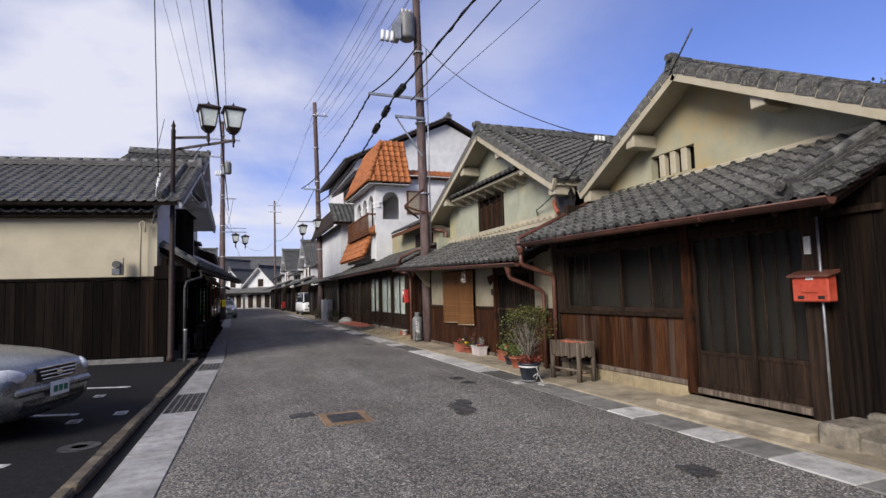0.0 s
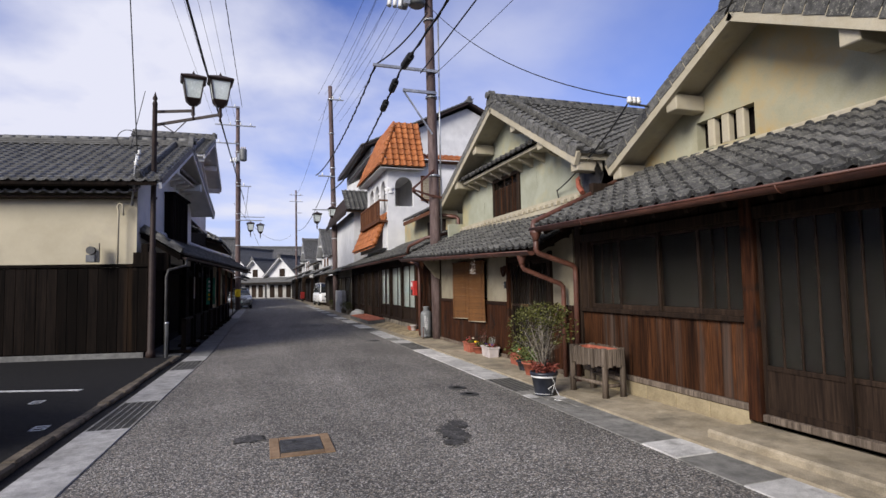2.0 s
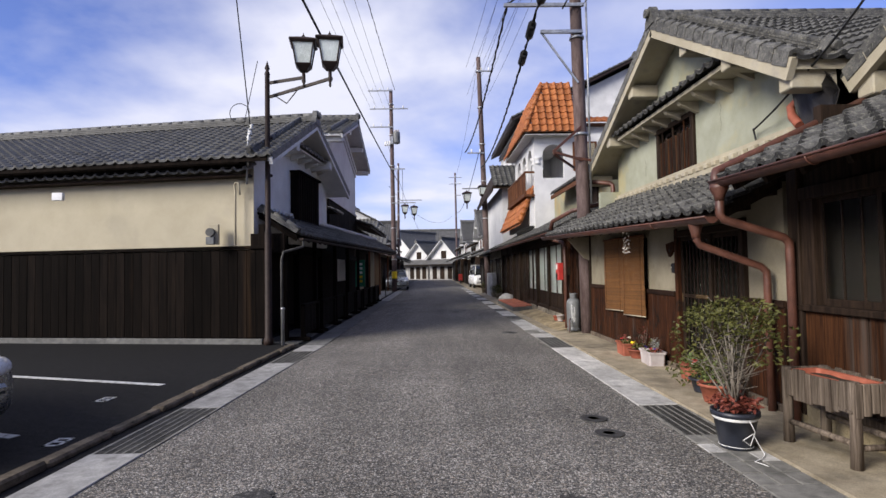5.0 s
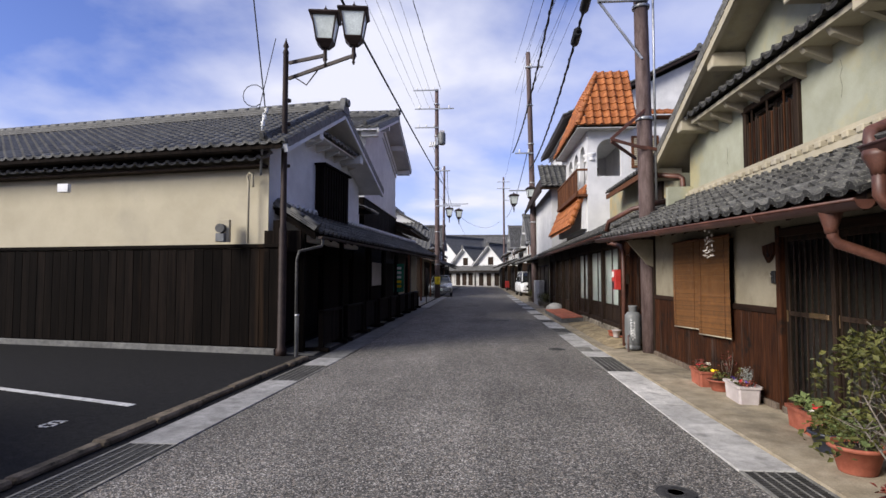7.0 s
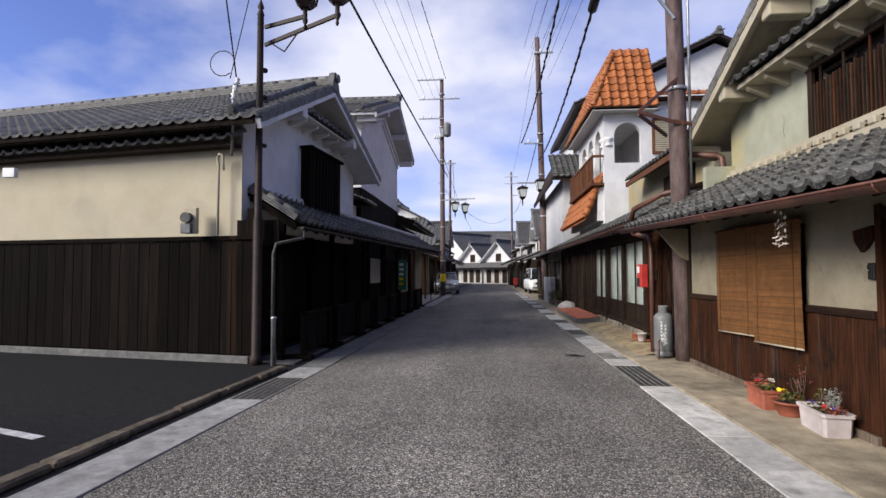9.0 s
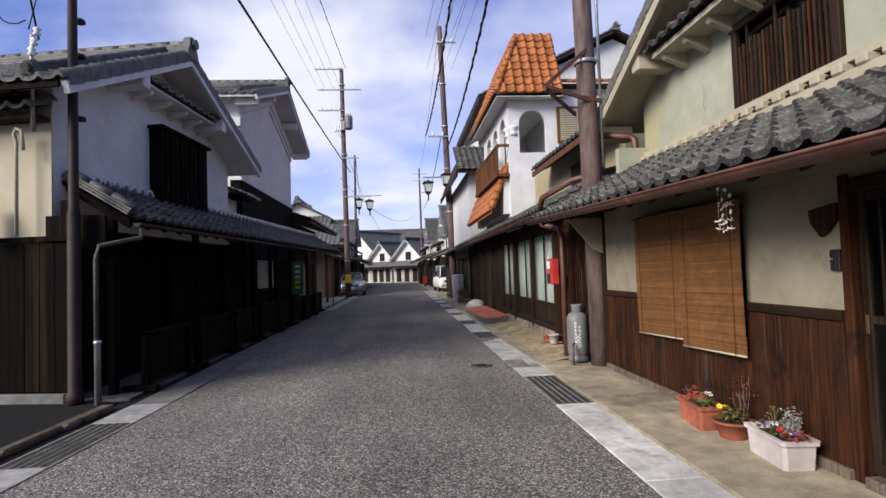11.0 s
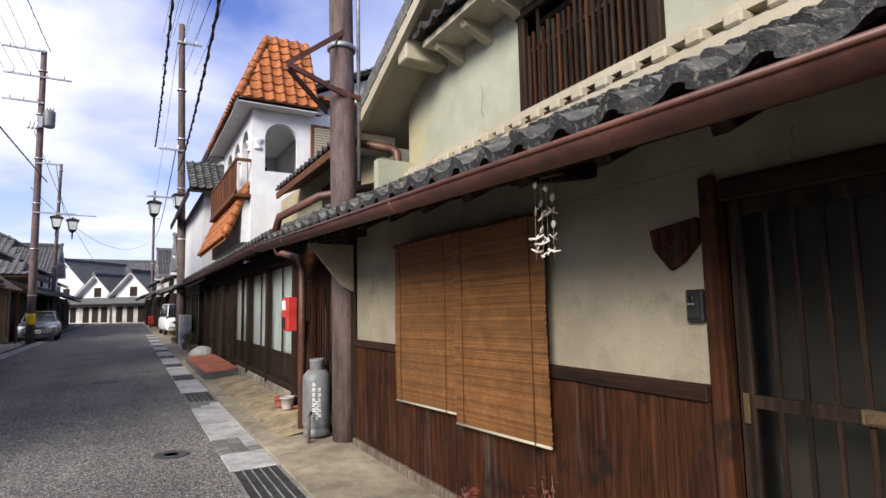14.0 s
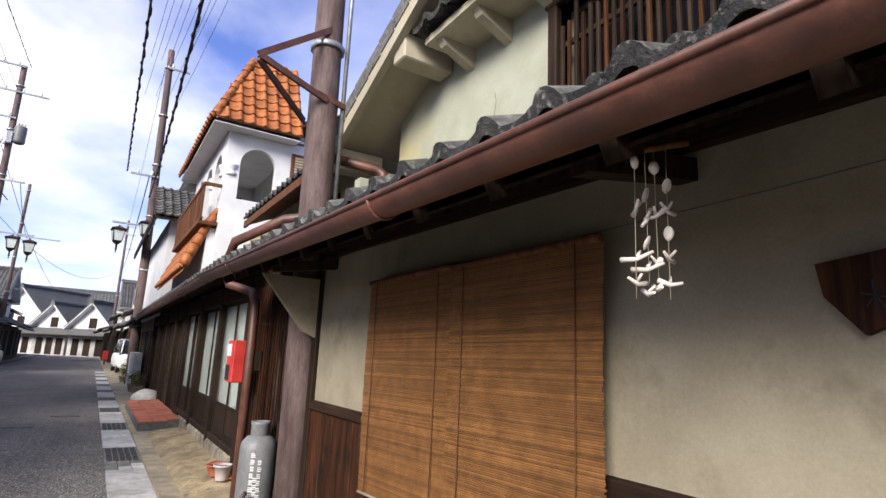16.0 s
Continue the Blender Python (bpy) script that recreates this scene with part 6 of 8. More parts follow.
end_house(3.3, 2.3, 82.5, 3.6, 5.9, 11, -38)
end_house(-0.4, 2.0, 86.5, 3.7, 5.7, 11, -38)
end_house(-3.8, 2.6, 90, 5.0, 7.6, 11, -38)
hx = thing("house", (3, 97, 0), "broad house with a long grey tiled roof", "house", "white houses at the bend")
boxed("wall", (-7, 13, 95, 103, 0, 5.6), "white", hx)
bm = bmesh.new()
slab(bm, (-5, 94, 5.2), (13.5, 94, 5.2), (13.5, 98.5, 8.2), (-5, 98.5, 8.2), 0.15)
slab(bm, (-5, 104, 5.2), (13.5, 104, 5.2), (13.5, 98.5, 8.2), (-5, 98.5, 8.2), 0.15)
rx_ = part("roof", bm, "wood_dark", hx)
lay_tiles(rx_, (-5, 93.9, 5.22), (1, 0, 0), (0, 4.5, 3.0), 18.5, 5.4, "tile_far", 0.4, 0.38, single=0)
ridge(rx_, (-5, 98.5, 8.2), (13.5, 98.5, 8.2), "tile_far", 1.4, (1, 1))
# plain fronts that close the street behind the walker and the lot
hn = thing("house", (8, -2, 0), "dark timber neighbour house with low tiled eave", "house")
boxed("wall", (5.35, 12, -12, 2.85, 0, 4.2), "wood_black", hn)
lean_to(hn, 4.75, 1.98, 5.6, 2.5, -8, 2.75, single=100)
pipe(hn, [(5.2, 2.78, 2.1), (5.2, 2.78, 0.02)], 0.04, "black")
boxed("step", (4.6, 5.35, 1.8, 3.2, 0, 0.14), "stone", hn, 0.02)
hk = thing("house", (-8, -13, 0), "plain plastered house behind the parking lot", "house")
boxed("wall", (-17, -2, -18, -12.3, 0, 5.5), "beige", hk)
boxed("wall", (-17.5, -16.2, -12, 14.4, 0, 2.2), "slab", hk)


# ---- poles, lamps and wires ----
def lantern():
    """A four-sided street lantern on a turned stem, its stem's foot at the origin."""
    t = thing("lantern_head", (0, 0, 0), "dark brown street lantern with opal glass panes", "street lamp", "street lanterns")
    bm = bmesh.new()
    lathe(bm, [(0.012, -0.16), (0.03, -0.12), (0.018, -0.08), (0.045, -0.02), (0.035, 0.02), (0.035, 0.16), (0.07, 0.2)], n=10)
    part("stem", bm, "metal_brown", t)
    bm = bmesh.new()
    s = lambda r, z: [bm.verts.new((r * x, r * y, z)) for x, y in ((-1, -1), (1, -1), (1, 1), (-1, 1))]
    levels = [s(0.07, 0.18), s(0.145, 0.28), s(0.16, 0.3), s(0.15, 0.32)]
    for p, q in zip(levels, levels[1:]):
        for i in range(4):
            bm.faces.new((p[i], p[(i + 1) % 4], q[(i + 1) % 4], q[i]))
    bm.faces.new(levels[0][::-1]), bm.faces.new(levels[-1])
    part("cup", bm, "metal_brown", t)
    for k in range(4):
        bm = bmesh.new()
        a = pose(0, 0, 0, 0, 0, 90 * k)
        v = [bm.verts.new(a @ Vector(c)) for c in ((-0.135, -0.142, 0.32), (0.135, -0.142, 0.32), (0.2, -0.207, 0.72), (-0.2, -0.207, 0.72))]
        w = [bm.verts.new(a @ Vector(c)) for c in ((-0.13, -0.136, 0.32), (0.13, -0.136, 0.32), (0.195, -0.2, 0.72), (-0.195, -0.2, 0.72))]
        bm.faces.new(v), bm.faces.new(w[::-1])
        for i in range(4):
            bm.faces.new((v[i], w[i], w[(i + 1) % 4], v[(i + 1) % 4]))
        part("pane", bm, "lamp_glass", t)
        bm = bmesh.new()
        beam(bm, a @ Vector((-0.145, -0.145, 0.31)), a @ Vector((-0.212, -0.212, 0.74)), 0.028, 0.028, (1, 0, 0))
        part("corner_bar", bm, "metal_brown", t)
    bm = bmesh.new()
    levels = [s(0.235, 0.72), s(0.27, 0.76), s(0.26, 0.79), s(0.1, 0.87), s(0.03, 0.9)]
    for p, q in zip(levels, levels[1:]):
        for i in range(4):
            bm.faces.new((p[i], p[(i + 1) % 4], q[(i + 1) % 4], q[i]))
    bm.faces.new(levels[0][::-1]), bm.faces.new(levels[-1])
    lathe(bm, [(0.02, 0.89), (0.035, 0.92), (0.012, 0.95), (0.004, 0.99)], n=8)
    part("cap", bm, "metal_brown", t)
    return t


lan = lantern()
lan.matrix_basis = pose(-0.9, 14.42, 5.42, 0, 0, 8)
copy_thing(lan, pose(-0.32, 14.2, 5.36, 0, 0, 8))
for x, y, z in ((3.75, 35.0, 5.15), (4.66, 34.8, 5.5), (-0.2, 41.2, 5.2), (0.45, 41.2, 5.1)):
    copy_thing(lan, pose(x, y, z, 0, 0, 5))
lp = thing("lamp_post", (-1.7, 14.6, 0), "dark brown metal lamp post with bracket arms", "street lamp")
bm = bmesh.new()
lathe(bm, [(0.1, 0), (0.1, 0.12), (0.075, 0.16), (0.072, 2.3), (0.058, 2.36), (0.05, 5.6), (0.06, 5.62), (0.03, 5.7), (0.055, 5.74), (0.02, 5.84), (0.004, 5.9)], (-1.7, 14.6, 0), 12)
part("shaft", bm, "metal_brown", lp)
bm = bmesh.new()
beam(bm, (-1.7, 14.78, 5.2), (-0.28, 14.2, 5.38), 0.04, 0.06)
part("arm", bm, "metal_brown", lp)
bm = bmesh.new()
beam(bm, (-1.7, 14.78, 5.5), (-0.88, 14.42, 5.48), 0.04, 0.06)
part("arm", bm, "metal_brown", lp)
bm = bmesh.new()
tube(bm, [(-1.6, 14.73, 5.22), (-1.3, 14.6, 5.0), (-1.2, 14.56, 5.1), (-1.05, 14.5, 5.25)], 0.012, 6)
part("scroll", bm, "metal_brown", lp)
for z in (3.5, 4.3, 4.75):
    bm = bmesh.new()
    lathe(bm, [(0.062, 0), (0.07, 0.01), (0.07, 0.04), (0.062, 0.05)], (-1.72, 14.78, z), 10)
    part("band", bm, "metal_brown", lp)


def power_pole(foot, top, r, label, arms=(), drum=None, material="pole"):
    """A tapered pole with cross arms, insulators and perhaps a transformer."""
    foot, top = Vector(foot), Vector(top)
    t = thing("power_pole", foot, label, "utility pole", "power poles")
    bm = bmesh.new()
    tube(bm, [foot.lerp(top, i / 8) for i in range(9)], r, 14, r * 0.7)
    shaft = part("shaft", bm, material, t)
    d = top - foot
    for z, x0, x1, n in arms:
        c = foot + d * (z / d.z)
        bm = bmesh.new()
        beam(bm, (c.x + x0, c.y - r, z), (c.x + x1, c.y - r, z), 0.07, 0.07)
        arm = part("cross_arm", bm, "steel", t)
        for k in range(n):
            x = c.x + x0 + (x1 - x0) * (k + 0.5) / n
            bm = bmesh.new()
            lathe(bm, [(0.02, 0), (0.055, 0.03), (0.03, 0.07), (0.055, 0.1), (0.03, 0.14), (0.04, 0.18), (0.01, 0.2)], (x, c.y - r, z + 0.03), 8)
            part("insulator", bm, "plain_white", arm)
    for k in range(int(d.z / 2.2)):
        c = foot.lerp(top, (k + 1) * 2.2 / d.z)
        bm = bmesh.new()
        lathe(bm, [(r + 0.004, 0), (r + 0.012, 0.01), (r + 0.012, 0.05), (r + 0.004, 0.06)], c, 12)
        part("band", bm, "steel", t)
    if drum:
        bm = bmesh.new()
        lathe(bm, [(0.18, 0), (0.24, 0.05), (0.25, 0.1), (0.25, 0.75), (0.23, 0.82), (0.1, 0.88)], drum, 16)
        tr = part("transformer", bm, "grey_paint", t, "pale grey transformer can")
        for k in range(3):
            bm = bmesh.new()
            lathe(bm, [(0.03, 0), (0.06, 0.03), (0.03, 0.07), (0.06, 0.1), (0.02, 0.16)], (drum[0] - 0.12 + 0.12 * k, drum[1], drum[2] + 0.85), 8)
            part("bushing", bm, "pot_white", tr)
        for k in range(6):
            boxed("fin", (drum[0] - 0.42, drum[0] - 0.24, drum[1] - 0.2 + k * 0.075, drum[1] - 0.185 + k * 0.075, drum[2] - 0.05, drum[2] + 0.5), "steel", tr)
        for k in range(3):
            bm = bmesh.new()
            tube(bm, [(drum[0] - 0.45 - 0.15 * k, drum[1], drum[2] + 0.2), (drum[0] - 0.5 - 0.15 * k, drum[1] - 0.1, drum[2] - 0.15)], 0.06, 8)
            part("cutout", bm, "plain_white", t)
    return t


p1 = power_pole((5.12, 15.4, 0.03), (4.95, 15.4, 12.3), 0.158, "thick red-brown power pole with transformer and cable arm", ((7.36, -1.65, 0.15, 0), (6.75, -0.85, 0.1, 0), (11.2, -0.9, 0.9, 4), (11.9, -0.9, 0.9, 4)), (4.63, 15.35, 9.2))
bm = bmesh.new()
beam(bm, (4.2, 15.27, 6.75), (5.0, 15.27, 5.6), 0.04, 0.04)
part("strut", bm, "steel", p1)
for a, b in (((4.36, 15.1, 4.02), (5.05, 15.28, 4.62)), ((4.36, 15.1, 4.02), (5.05, 15.26, 3.86)), ((4.36, 15.1, 3.98), (4.95, 15.6, 3.75)), ((4.95, 15.25, 3.9), (5.25, 15.3, 3.86))):
    bm = bmesh.new()
    beam(bm, a, b, 0.03, 0.055)
    part("iron_bracket", bm, "copper", p1, "rusty iron bracket")
pipe(p1, [(5.24, 15.33, 2.9), (5.24, 15.33, 9.0)], 0.022, "steel", "conduit")
p2 = power_pole((4.92, 35.1, 0.02), (4.6, 35.3, 14.1), 0.18, "tall brown power pole beside the drain", ((6.2, -1.3, 0.1, 0), (8.3, -0.9, 0.1, 2), (13.2, -0.1, 0.8, 2)))
p3 = power_pole((-1.0, 41.4, 0.02), (-1.1, 41.6, 14.3), 0.18, "tall brown power pole with many cross arms", ((6.2, -0.1, 1.6, 0), (8.6, -0.1, 0.9, 1), (11.6, -1.5, 0.1, 3), (12.9, -1.5, 1.2, 4), (14.2, -1.6, 0.1, 3)), (-0.72, 41.4, 10.4))
bm = bmesh.new()
lathe(bm, [(0.176, 0), (0.183, 0.01), (0.183, 0.5), (0.176, 0.51)], (-1.01, 41.4, 0.9), 14)
part("warning_sleeve", bm, "petal_yellow", p3, "yellow warning sleeve")
p4 = power_pole((-1.5, 54, 0.02), (-1.4, 54, 11.5), 0.13, "slim brown pole further along the street", ((8.0, -0.1, 2.2, 0),))
p5 = power_pole((5.1, 79, 0.02), (5.0, 79, 15.0), 0.16, "far power pole with cross arms", ((13.4, -0.9, 0.9, 3), (14.3, -0.9, 0.9, 3), (11.8, -0.1, 0.8, 1)))


def cable(name, a, b, sag, r, label, n=16, wrap=0.0):
    """A hanging cable between two points."""
    a, b = Vector(a), Vector(b)
    bm = bmesh.new()
    pts = [a.lerp(b, i / n) - Vector((0, 0, sag * 4 * (i / n) * (1 - i / n))) for i in range(n + 1)]
    tube(bm, pts, r, 5)
    if wrap:
        m_ = n * 8
        pts = [a.lerp(b, i / m_) - Vector((0, 0, sag * 4 * (i / m_) * (1 - i / m_))) + Vector((math.sin(i * 0.9), 0, math.cos(i * 0.9))) * wrap for i in range(m_ + 1)]
        tube(bm, pts, r * 0.6, 4)
    return tagged(part(name, bm, "black"), label, "cable", "overhead cables")


AERIAL = "black overhead cable strung between the poles"
cable("overhead_cable", (3.45, 15.3, 7.4), (3.7, 35.1, 8.35), 0.5, 0.022, AERIAL, 20, 0.03)
cable("overhead_cable", (4.1, 15.3, 7.25), (4.6, 35.0, 7.4), 0.6, 0.026, AERIAL, 20, 0.03)
cable("overhead_cable", (3.45, 15.3, 7.4), (4.9, 15.2, 9.0), 0.15, 0.022, AERIAL)
cable("overhead_cable", (4.1, 15.3, 7.25), (5.4, -14, 9.6), 0.3, 0.026, AERIAL, 20, 0.03)
cable("overhead_cable", (4.7, 15.3, 7.3), (5.9, -14, 9.8), 0.35, 0.018, AERIAL)
for k, x in enumerate((-0.7, -0.25, 0.25, 0.7)):
    cable("power_line", (5.0 + x, 15.3, 12.1), (4.5 + x * 0.9, 35.2, 13.5), 0.3, 0.008, "thin power line high over the street")
    cable("power_line", (5.0 + x, 15.3, 12.1), (5.6 + x, -14, 12.6), 0.3, 0.008, "thin power line high over the street")
    cable("power_line", (5.0 + x * 0.9, 15.3, 11.4), (4.5 + x * 0.9, 35.2, 11.8), 0.35, 0.007, "thin power line high over the street")
    cable("power_line", (-1.9 + x, 41.5, 13.1), (-2.4 + x, -14, 12.8), 0.5, 0.008, "thin power line high over the street")
cable("overhead_cable", (-0.66, 41.3, 7.7), (-0.75, -15, 6.3), 0.35, 0.026, AERIAL, 24)
cable("overhead_cable", (-0.8, 41.3, 14.2), (-0.6, -12, 9.6), 0.6, 0.014, AERIAL, 24, 0.02)
cable("overhead_cable", (-1.3, 41.4, 10.2), (0.4, 60, 5.5), 0.6, 0.014, AERIAL)
cable("overhead_cable", (-0.35, 41.4, 8.65), (-1.0, 54, 7.9), 0.3, 0.016, AERIAL)
cable("overhead_cable", (4.5, 35.2, 8.3), (5.0, 79, 9.5), 1.2, 0.022, AERIAL, 20)
cable("overhead_cable", (4.45, 35.2, 13.2), (5.0, 79, 14.3), 0.8, 0.01, AERIAL, 20)
cable("overhead_cable", (-1.3, 41.4, 7.4), (4.3, 75, 8.5), 1.6, 0.014, AERIAL, 20)
cable("overhead_cable", (4.9, 15.3, 9.3), (5.46, 7.52, 4.03), 0.45, 0.009, "thin drop cable to a roof")
cable("overhead_cable", (5.0, 15.3, 7.2), (9.0, 2.0, 11.0), 0.3, 0.008, "thin drop cable to a roof")
cable("overhead_cable", (-2.15, 14.5, 4.55), (-1.9, 14.6, 5.9), 0.0, 0.008, "thin drop cable to a roof")
cable("overhead_cable", (-2.0, 14.45, 4.4), (-1.95, 12.3, 10.5), 0.05, 0.012, "thin drop cable to a roof")
cable("overhead_cable", (5.46, 7.55, 3.98), (5.5, 8.7, 3.42), 0.04, 0.012, "black service cable clipped along the barge board")
cable("overhead_cable", (5.5, 8.7, 3.42), (5.72, 10.0, 3.16), 0.03, 0.012, "black service cable slung between the gables")
cable("overhead_cable", (5.72, 10.0, 3.18), (5.76, 9.98, 2.9), 0.0, 0.012, "black service cable dropping into the lean-to")


def joint(a, b, sag, f0, f1, r=0.1):
    """A sleeve round a cable hung as by cable(), between two fractions of its length."""
    a, b = Vector(a), Vector(b)
    at = lambda f: a.lerp(b, f) - Vector((0, 0, sag * 4 * f * (1 - f)))
    bm = bmesh.new()
    pts = [at(f0 + (f1 - f0) * i / 6) for i in range(7)]
    tube(bm, pts[1:6], r, 10)
    tube(bm, pts, r * 0.45, 8)
    tagged(part("cable_joint", bm, "black"), "black cable joint box on an overhead cable", "cable joint", "cable joints")


joint((4.1, 15.3, 7.25), (4.6, 35.0, 7.4), 0.6, 0.02, 0.06)
joint((4.1, 15.3, 7.25), (4.6, 35.0, 7.4), 0.6, 0.09, 0.13)
joint((4.1, 15.3, 7.25), (5.4, -14, 9.6), 0.3, 0.01, 0.04)


# ---- things along the houses ----
def foliage(bm, centre, spread, count, size, rng, flat=0.0):
    """Many small folded leaves scattered in an uneven clump."""
    c = Vector(centre)
    for _ in range(count):
        d = Vector((rng.gauss(0, 1), rng.gauss(0, 1), rng.gauss(0, 1))).normalized() * rng.random() ** 0.45
        p = c + Vector((d.x * spread[0], d.y * spread[1], d.z * spread[2]))
        if noise.noise(p * 7.0) < -0.22:
            continue
        s = size * rng.uniform(0.6, 1.3)
        m = Matrix.Translation(p) @ Euler((rng.uniform(-1, 1), rng.uniform(-1, 1), rng.uniform(0, 6.28))).to_matrix().to_4x4()
        v = [bm.verts.new(m @ Vector(q)) for q in ((0, -s * 0.15, 0), (s * 0.32, s * 0.35, s * 0.1), (0, s, 0), (-s * 0.32, s * 0.35, s * 0.1))]
        bm.faces.new((v[0], v[1], v[2])), bm.faces.new((v[0], v[2], v[3]))


def flower(parent, at, size, material, rng, count=3):
    """A few blooms of five petals each."""
    for _ in range(count):
        bm = bmesh.new()
        p = Vector(at) + Vector((rng.uniform(-1, 1), rng.uniform(-1, 1), rng.uniform(-0.3, 0.5))) * size
        m = Matrix.Translation(p) @ Euler((rng.uniform(-0.6, 0.6), rng.uniform(-0.9, 0.1), rng.uniform(0, 6))).to_matrix().to_4x4()
        for k in range(5):
            a = k * 1.2566
            v = [bm.verts.new(m @ (pose(0, 0, 0, 0, 0, math.degrees(a)) @ Vector(q))) for q in ((0, 0, 0), (size * 0.55, -size * 0.35, size * 0.12), (size * 0.8, 0, size * 0.2), (size * 0.55, size * 0.35, size * 0.12))]
            bm.faces.new(v)
        part("bloom", bm, material, parent)


def trough(name, x, y, lx, ly, h, material, label, turn=0.0, top=1.12):
    """A tapered planter box with a rolled rim; the soil lies inside."""
    t = thing(name, (0, 0, 0), label, "planter", "flower pots by the wall")
    bm = bmesh.new()

    def level(sx, sy, z, inset=0.0):
        c = 0.022
        a, b = sx / 2 - inset, sy / 2 - inset
        return [bm.verts.new((px, py, z)) for px, py in ((-a + c, -b), (a - c, -b), (a, -b + c), (a, b - c), (a - c, b), (-a + c, b), (-a, b - c), (-a, -b + c))]
    lv = [level(lx, ly, 0), level(lx * 1.07, ly * 1.06, h * 0.85), level(lx * top + 0.02, ly * 1.08 + 0.02, h * 0.86), level(lx * top + 0.025, ly * 1.08 + 0.025, h), level(lx * top, ly * 1.08, h, 0.018), level(lx * 1.05, ly * 1.04, h * 0.7, 0.02)]
    for p, q in zip(lv, lv[1:]):
        for i in range(8):
            bm.faces.new((p[i], p[(i + 1) % 8], q[(i + 1) % 8], q[i]))
    bm.faces.new(lv[0][::-1])
    bm.faces.new(lv[-1])
    part("box", bm, material, t)
    bm = bmesh.new()
    s = [[bm.verts.new((lx * 0.5 * u, ly * 0.5 * v, h * 0.8 + 0.015 * noise.noise((u * 5, v * 9, x)))) for u in (-1, -0.5, 0, 0.5, 1)] for v in (-1, -0.6, -0.2, 0.2, 0.6, 1)]
    for r0, r1 in zip(s, s[1:]):
        for i in range(4):
            bm.faces.new((r0[i], r0[i + 1], r1[i + 1], r1[i]))
    part("soil", bm, "soil", t)
    t.matrix_basis = pose(x, y, 0.03, 0, 0, turn)
    return t


def round_pot(name, x, y, r, h, material, label, lip=0.02, z=0.03, band=None):
    t = thing(name, (0, 0, 0), label, "flower pot", "flower pots by the wall")
    bm = bmesh.new()
    lathe(bm, [(r * 0.7, 0), (r * 0.72, 0.01), (r * 0.98, h * 0.86), (r + lip, h * 0.87), (r + lip, h), (r - 0.005, h), (r * 0.9, h * 0.8)], n=20)
    part("pot", bm, material, t)
    if band:
        bm = bmesh.new()
        lathe(bm, [(r * 0.94, h * 0.76), (r * 0.97 + 0.004, h * 0.785), (r + 0.004, h * 0.85), (r, h * 0.868)], n=20)
        part("band", bm, band, t)
    bm = bmesh.new()
    lathe(bm, [(r * 0.85, h * 0.78), (r * 0.92, h * 0.86), (r * 0.5, h * 0.9)], n=14)
    part("soil", bm, "soil", t)
    t.matrix_basis = pose(x, y, z)
    return t


def plant(parent, at, spread, count, size, material, seed, stems=4, stem="twig", name="foliage"):
    """Foliage on a few bent stems, under its pot; places are in the pot's own axes."""
    rng = random.Random(seed)
    keep = parent.matrix_basis.copy()
    parent.matrix_basis = Matrix()
    for _ in range(stems):
        bm = bmesh.new()
        a = Vector((at[0] + rng.uniform(-0.3, 0.3) * spread[0], at[1] + rng.uniform(-0.3, 0.3) * spread[1], at[2] - spread[2]))
        b = Vector((at[0] + rng.uniform(-0.8, 0.8) * spread[0], at[1] + rng.uniform(-0.8, 0.8) * spread[1], at[2] + rng.uniform(0, 0.9) * spread[2]))
        mid = a.lerp(b, 0.5) + Vector((rng.uniform(-1, 1), rng.uniform(-1, 1), 0)) * 0.1 * spread[0]
        tube(bm, [a, mid, b], max(0.0025, spread[2] * 0.02), 5, 0.0015)
        part("stem", bm, stem, parent)
    bm = bmesh.new()
    foliage(bm, at, spread, count, size, rng)
    part(name, bm, material, parent)
    parent.matrix_basis = keep


def blooms(parent, spots, seed):
    rng = random.Random(seed)
    keep = parent.matrix_basis.copy()
    parent.matrix_basis = Matrix()
    for at, size, material, n in spots:
        flower(parent, at, size, material, rng, n)
    parent.matrix_basis = keep


# planters by the blinds
t1 = trough("planter", 4.88, 12.38, 0.2, 0.44, 0.2, "terracotta", "terracotta plastic planter with red and white flowers", -6)
plant(t1, (0, 0.12, 0.22), (0.09, 0.13, 0.09), 110, 0.05, "leaf_red", 1)
plant(t1, (0, -0.08, 0.2), (0.09, 0.15, 0.06), 110, 0.045, "leaf", 2)
blooms(t1, [((-0.03, 0.04, 0.25), 0.03, "petal_red", 4), ((0.02, -0.1, 0.28), 0.026, "petal_white", 9)], 3)
t2 = round_pot("flower_pot", 4.93, 11.98, 0.15, 0.14, "terracotta", "shallow terracotta bowl with yellow pansies")
plant(t2, (0, 0.0, 0.18), (0.13, 0.13, 0.05), 130, 0.04, "leaf", 4)
plant(t2, (0.08, -0.02, 0.34), (0.12, 0.14, 0.16), 60, 0.035, "leaf_red", 5, 7)
blooms(t2, [((-0.04, 0.06, 0.22), 0.032, "petal_yellow", 6), ((0.02, -0.1, 0.2), 0.018, "petal_red", 2)], 6)
t3 = trough("planter", 4.94, 11.44, 0.22, 0.46, 0.2, "pot_white", "pinkish white plastic planter with pansies and silver herb", -6)
plant(t3, (0, 0.05, 0.2), (0.1, 0.22, 0.05), 150, 0.04, "leaf", 7)
plant(t3, (0.02, 0.08, 0.27), (0.06, 0.08, 0.1), 120, 0.028, "leaf", 8, 6)
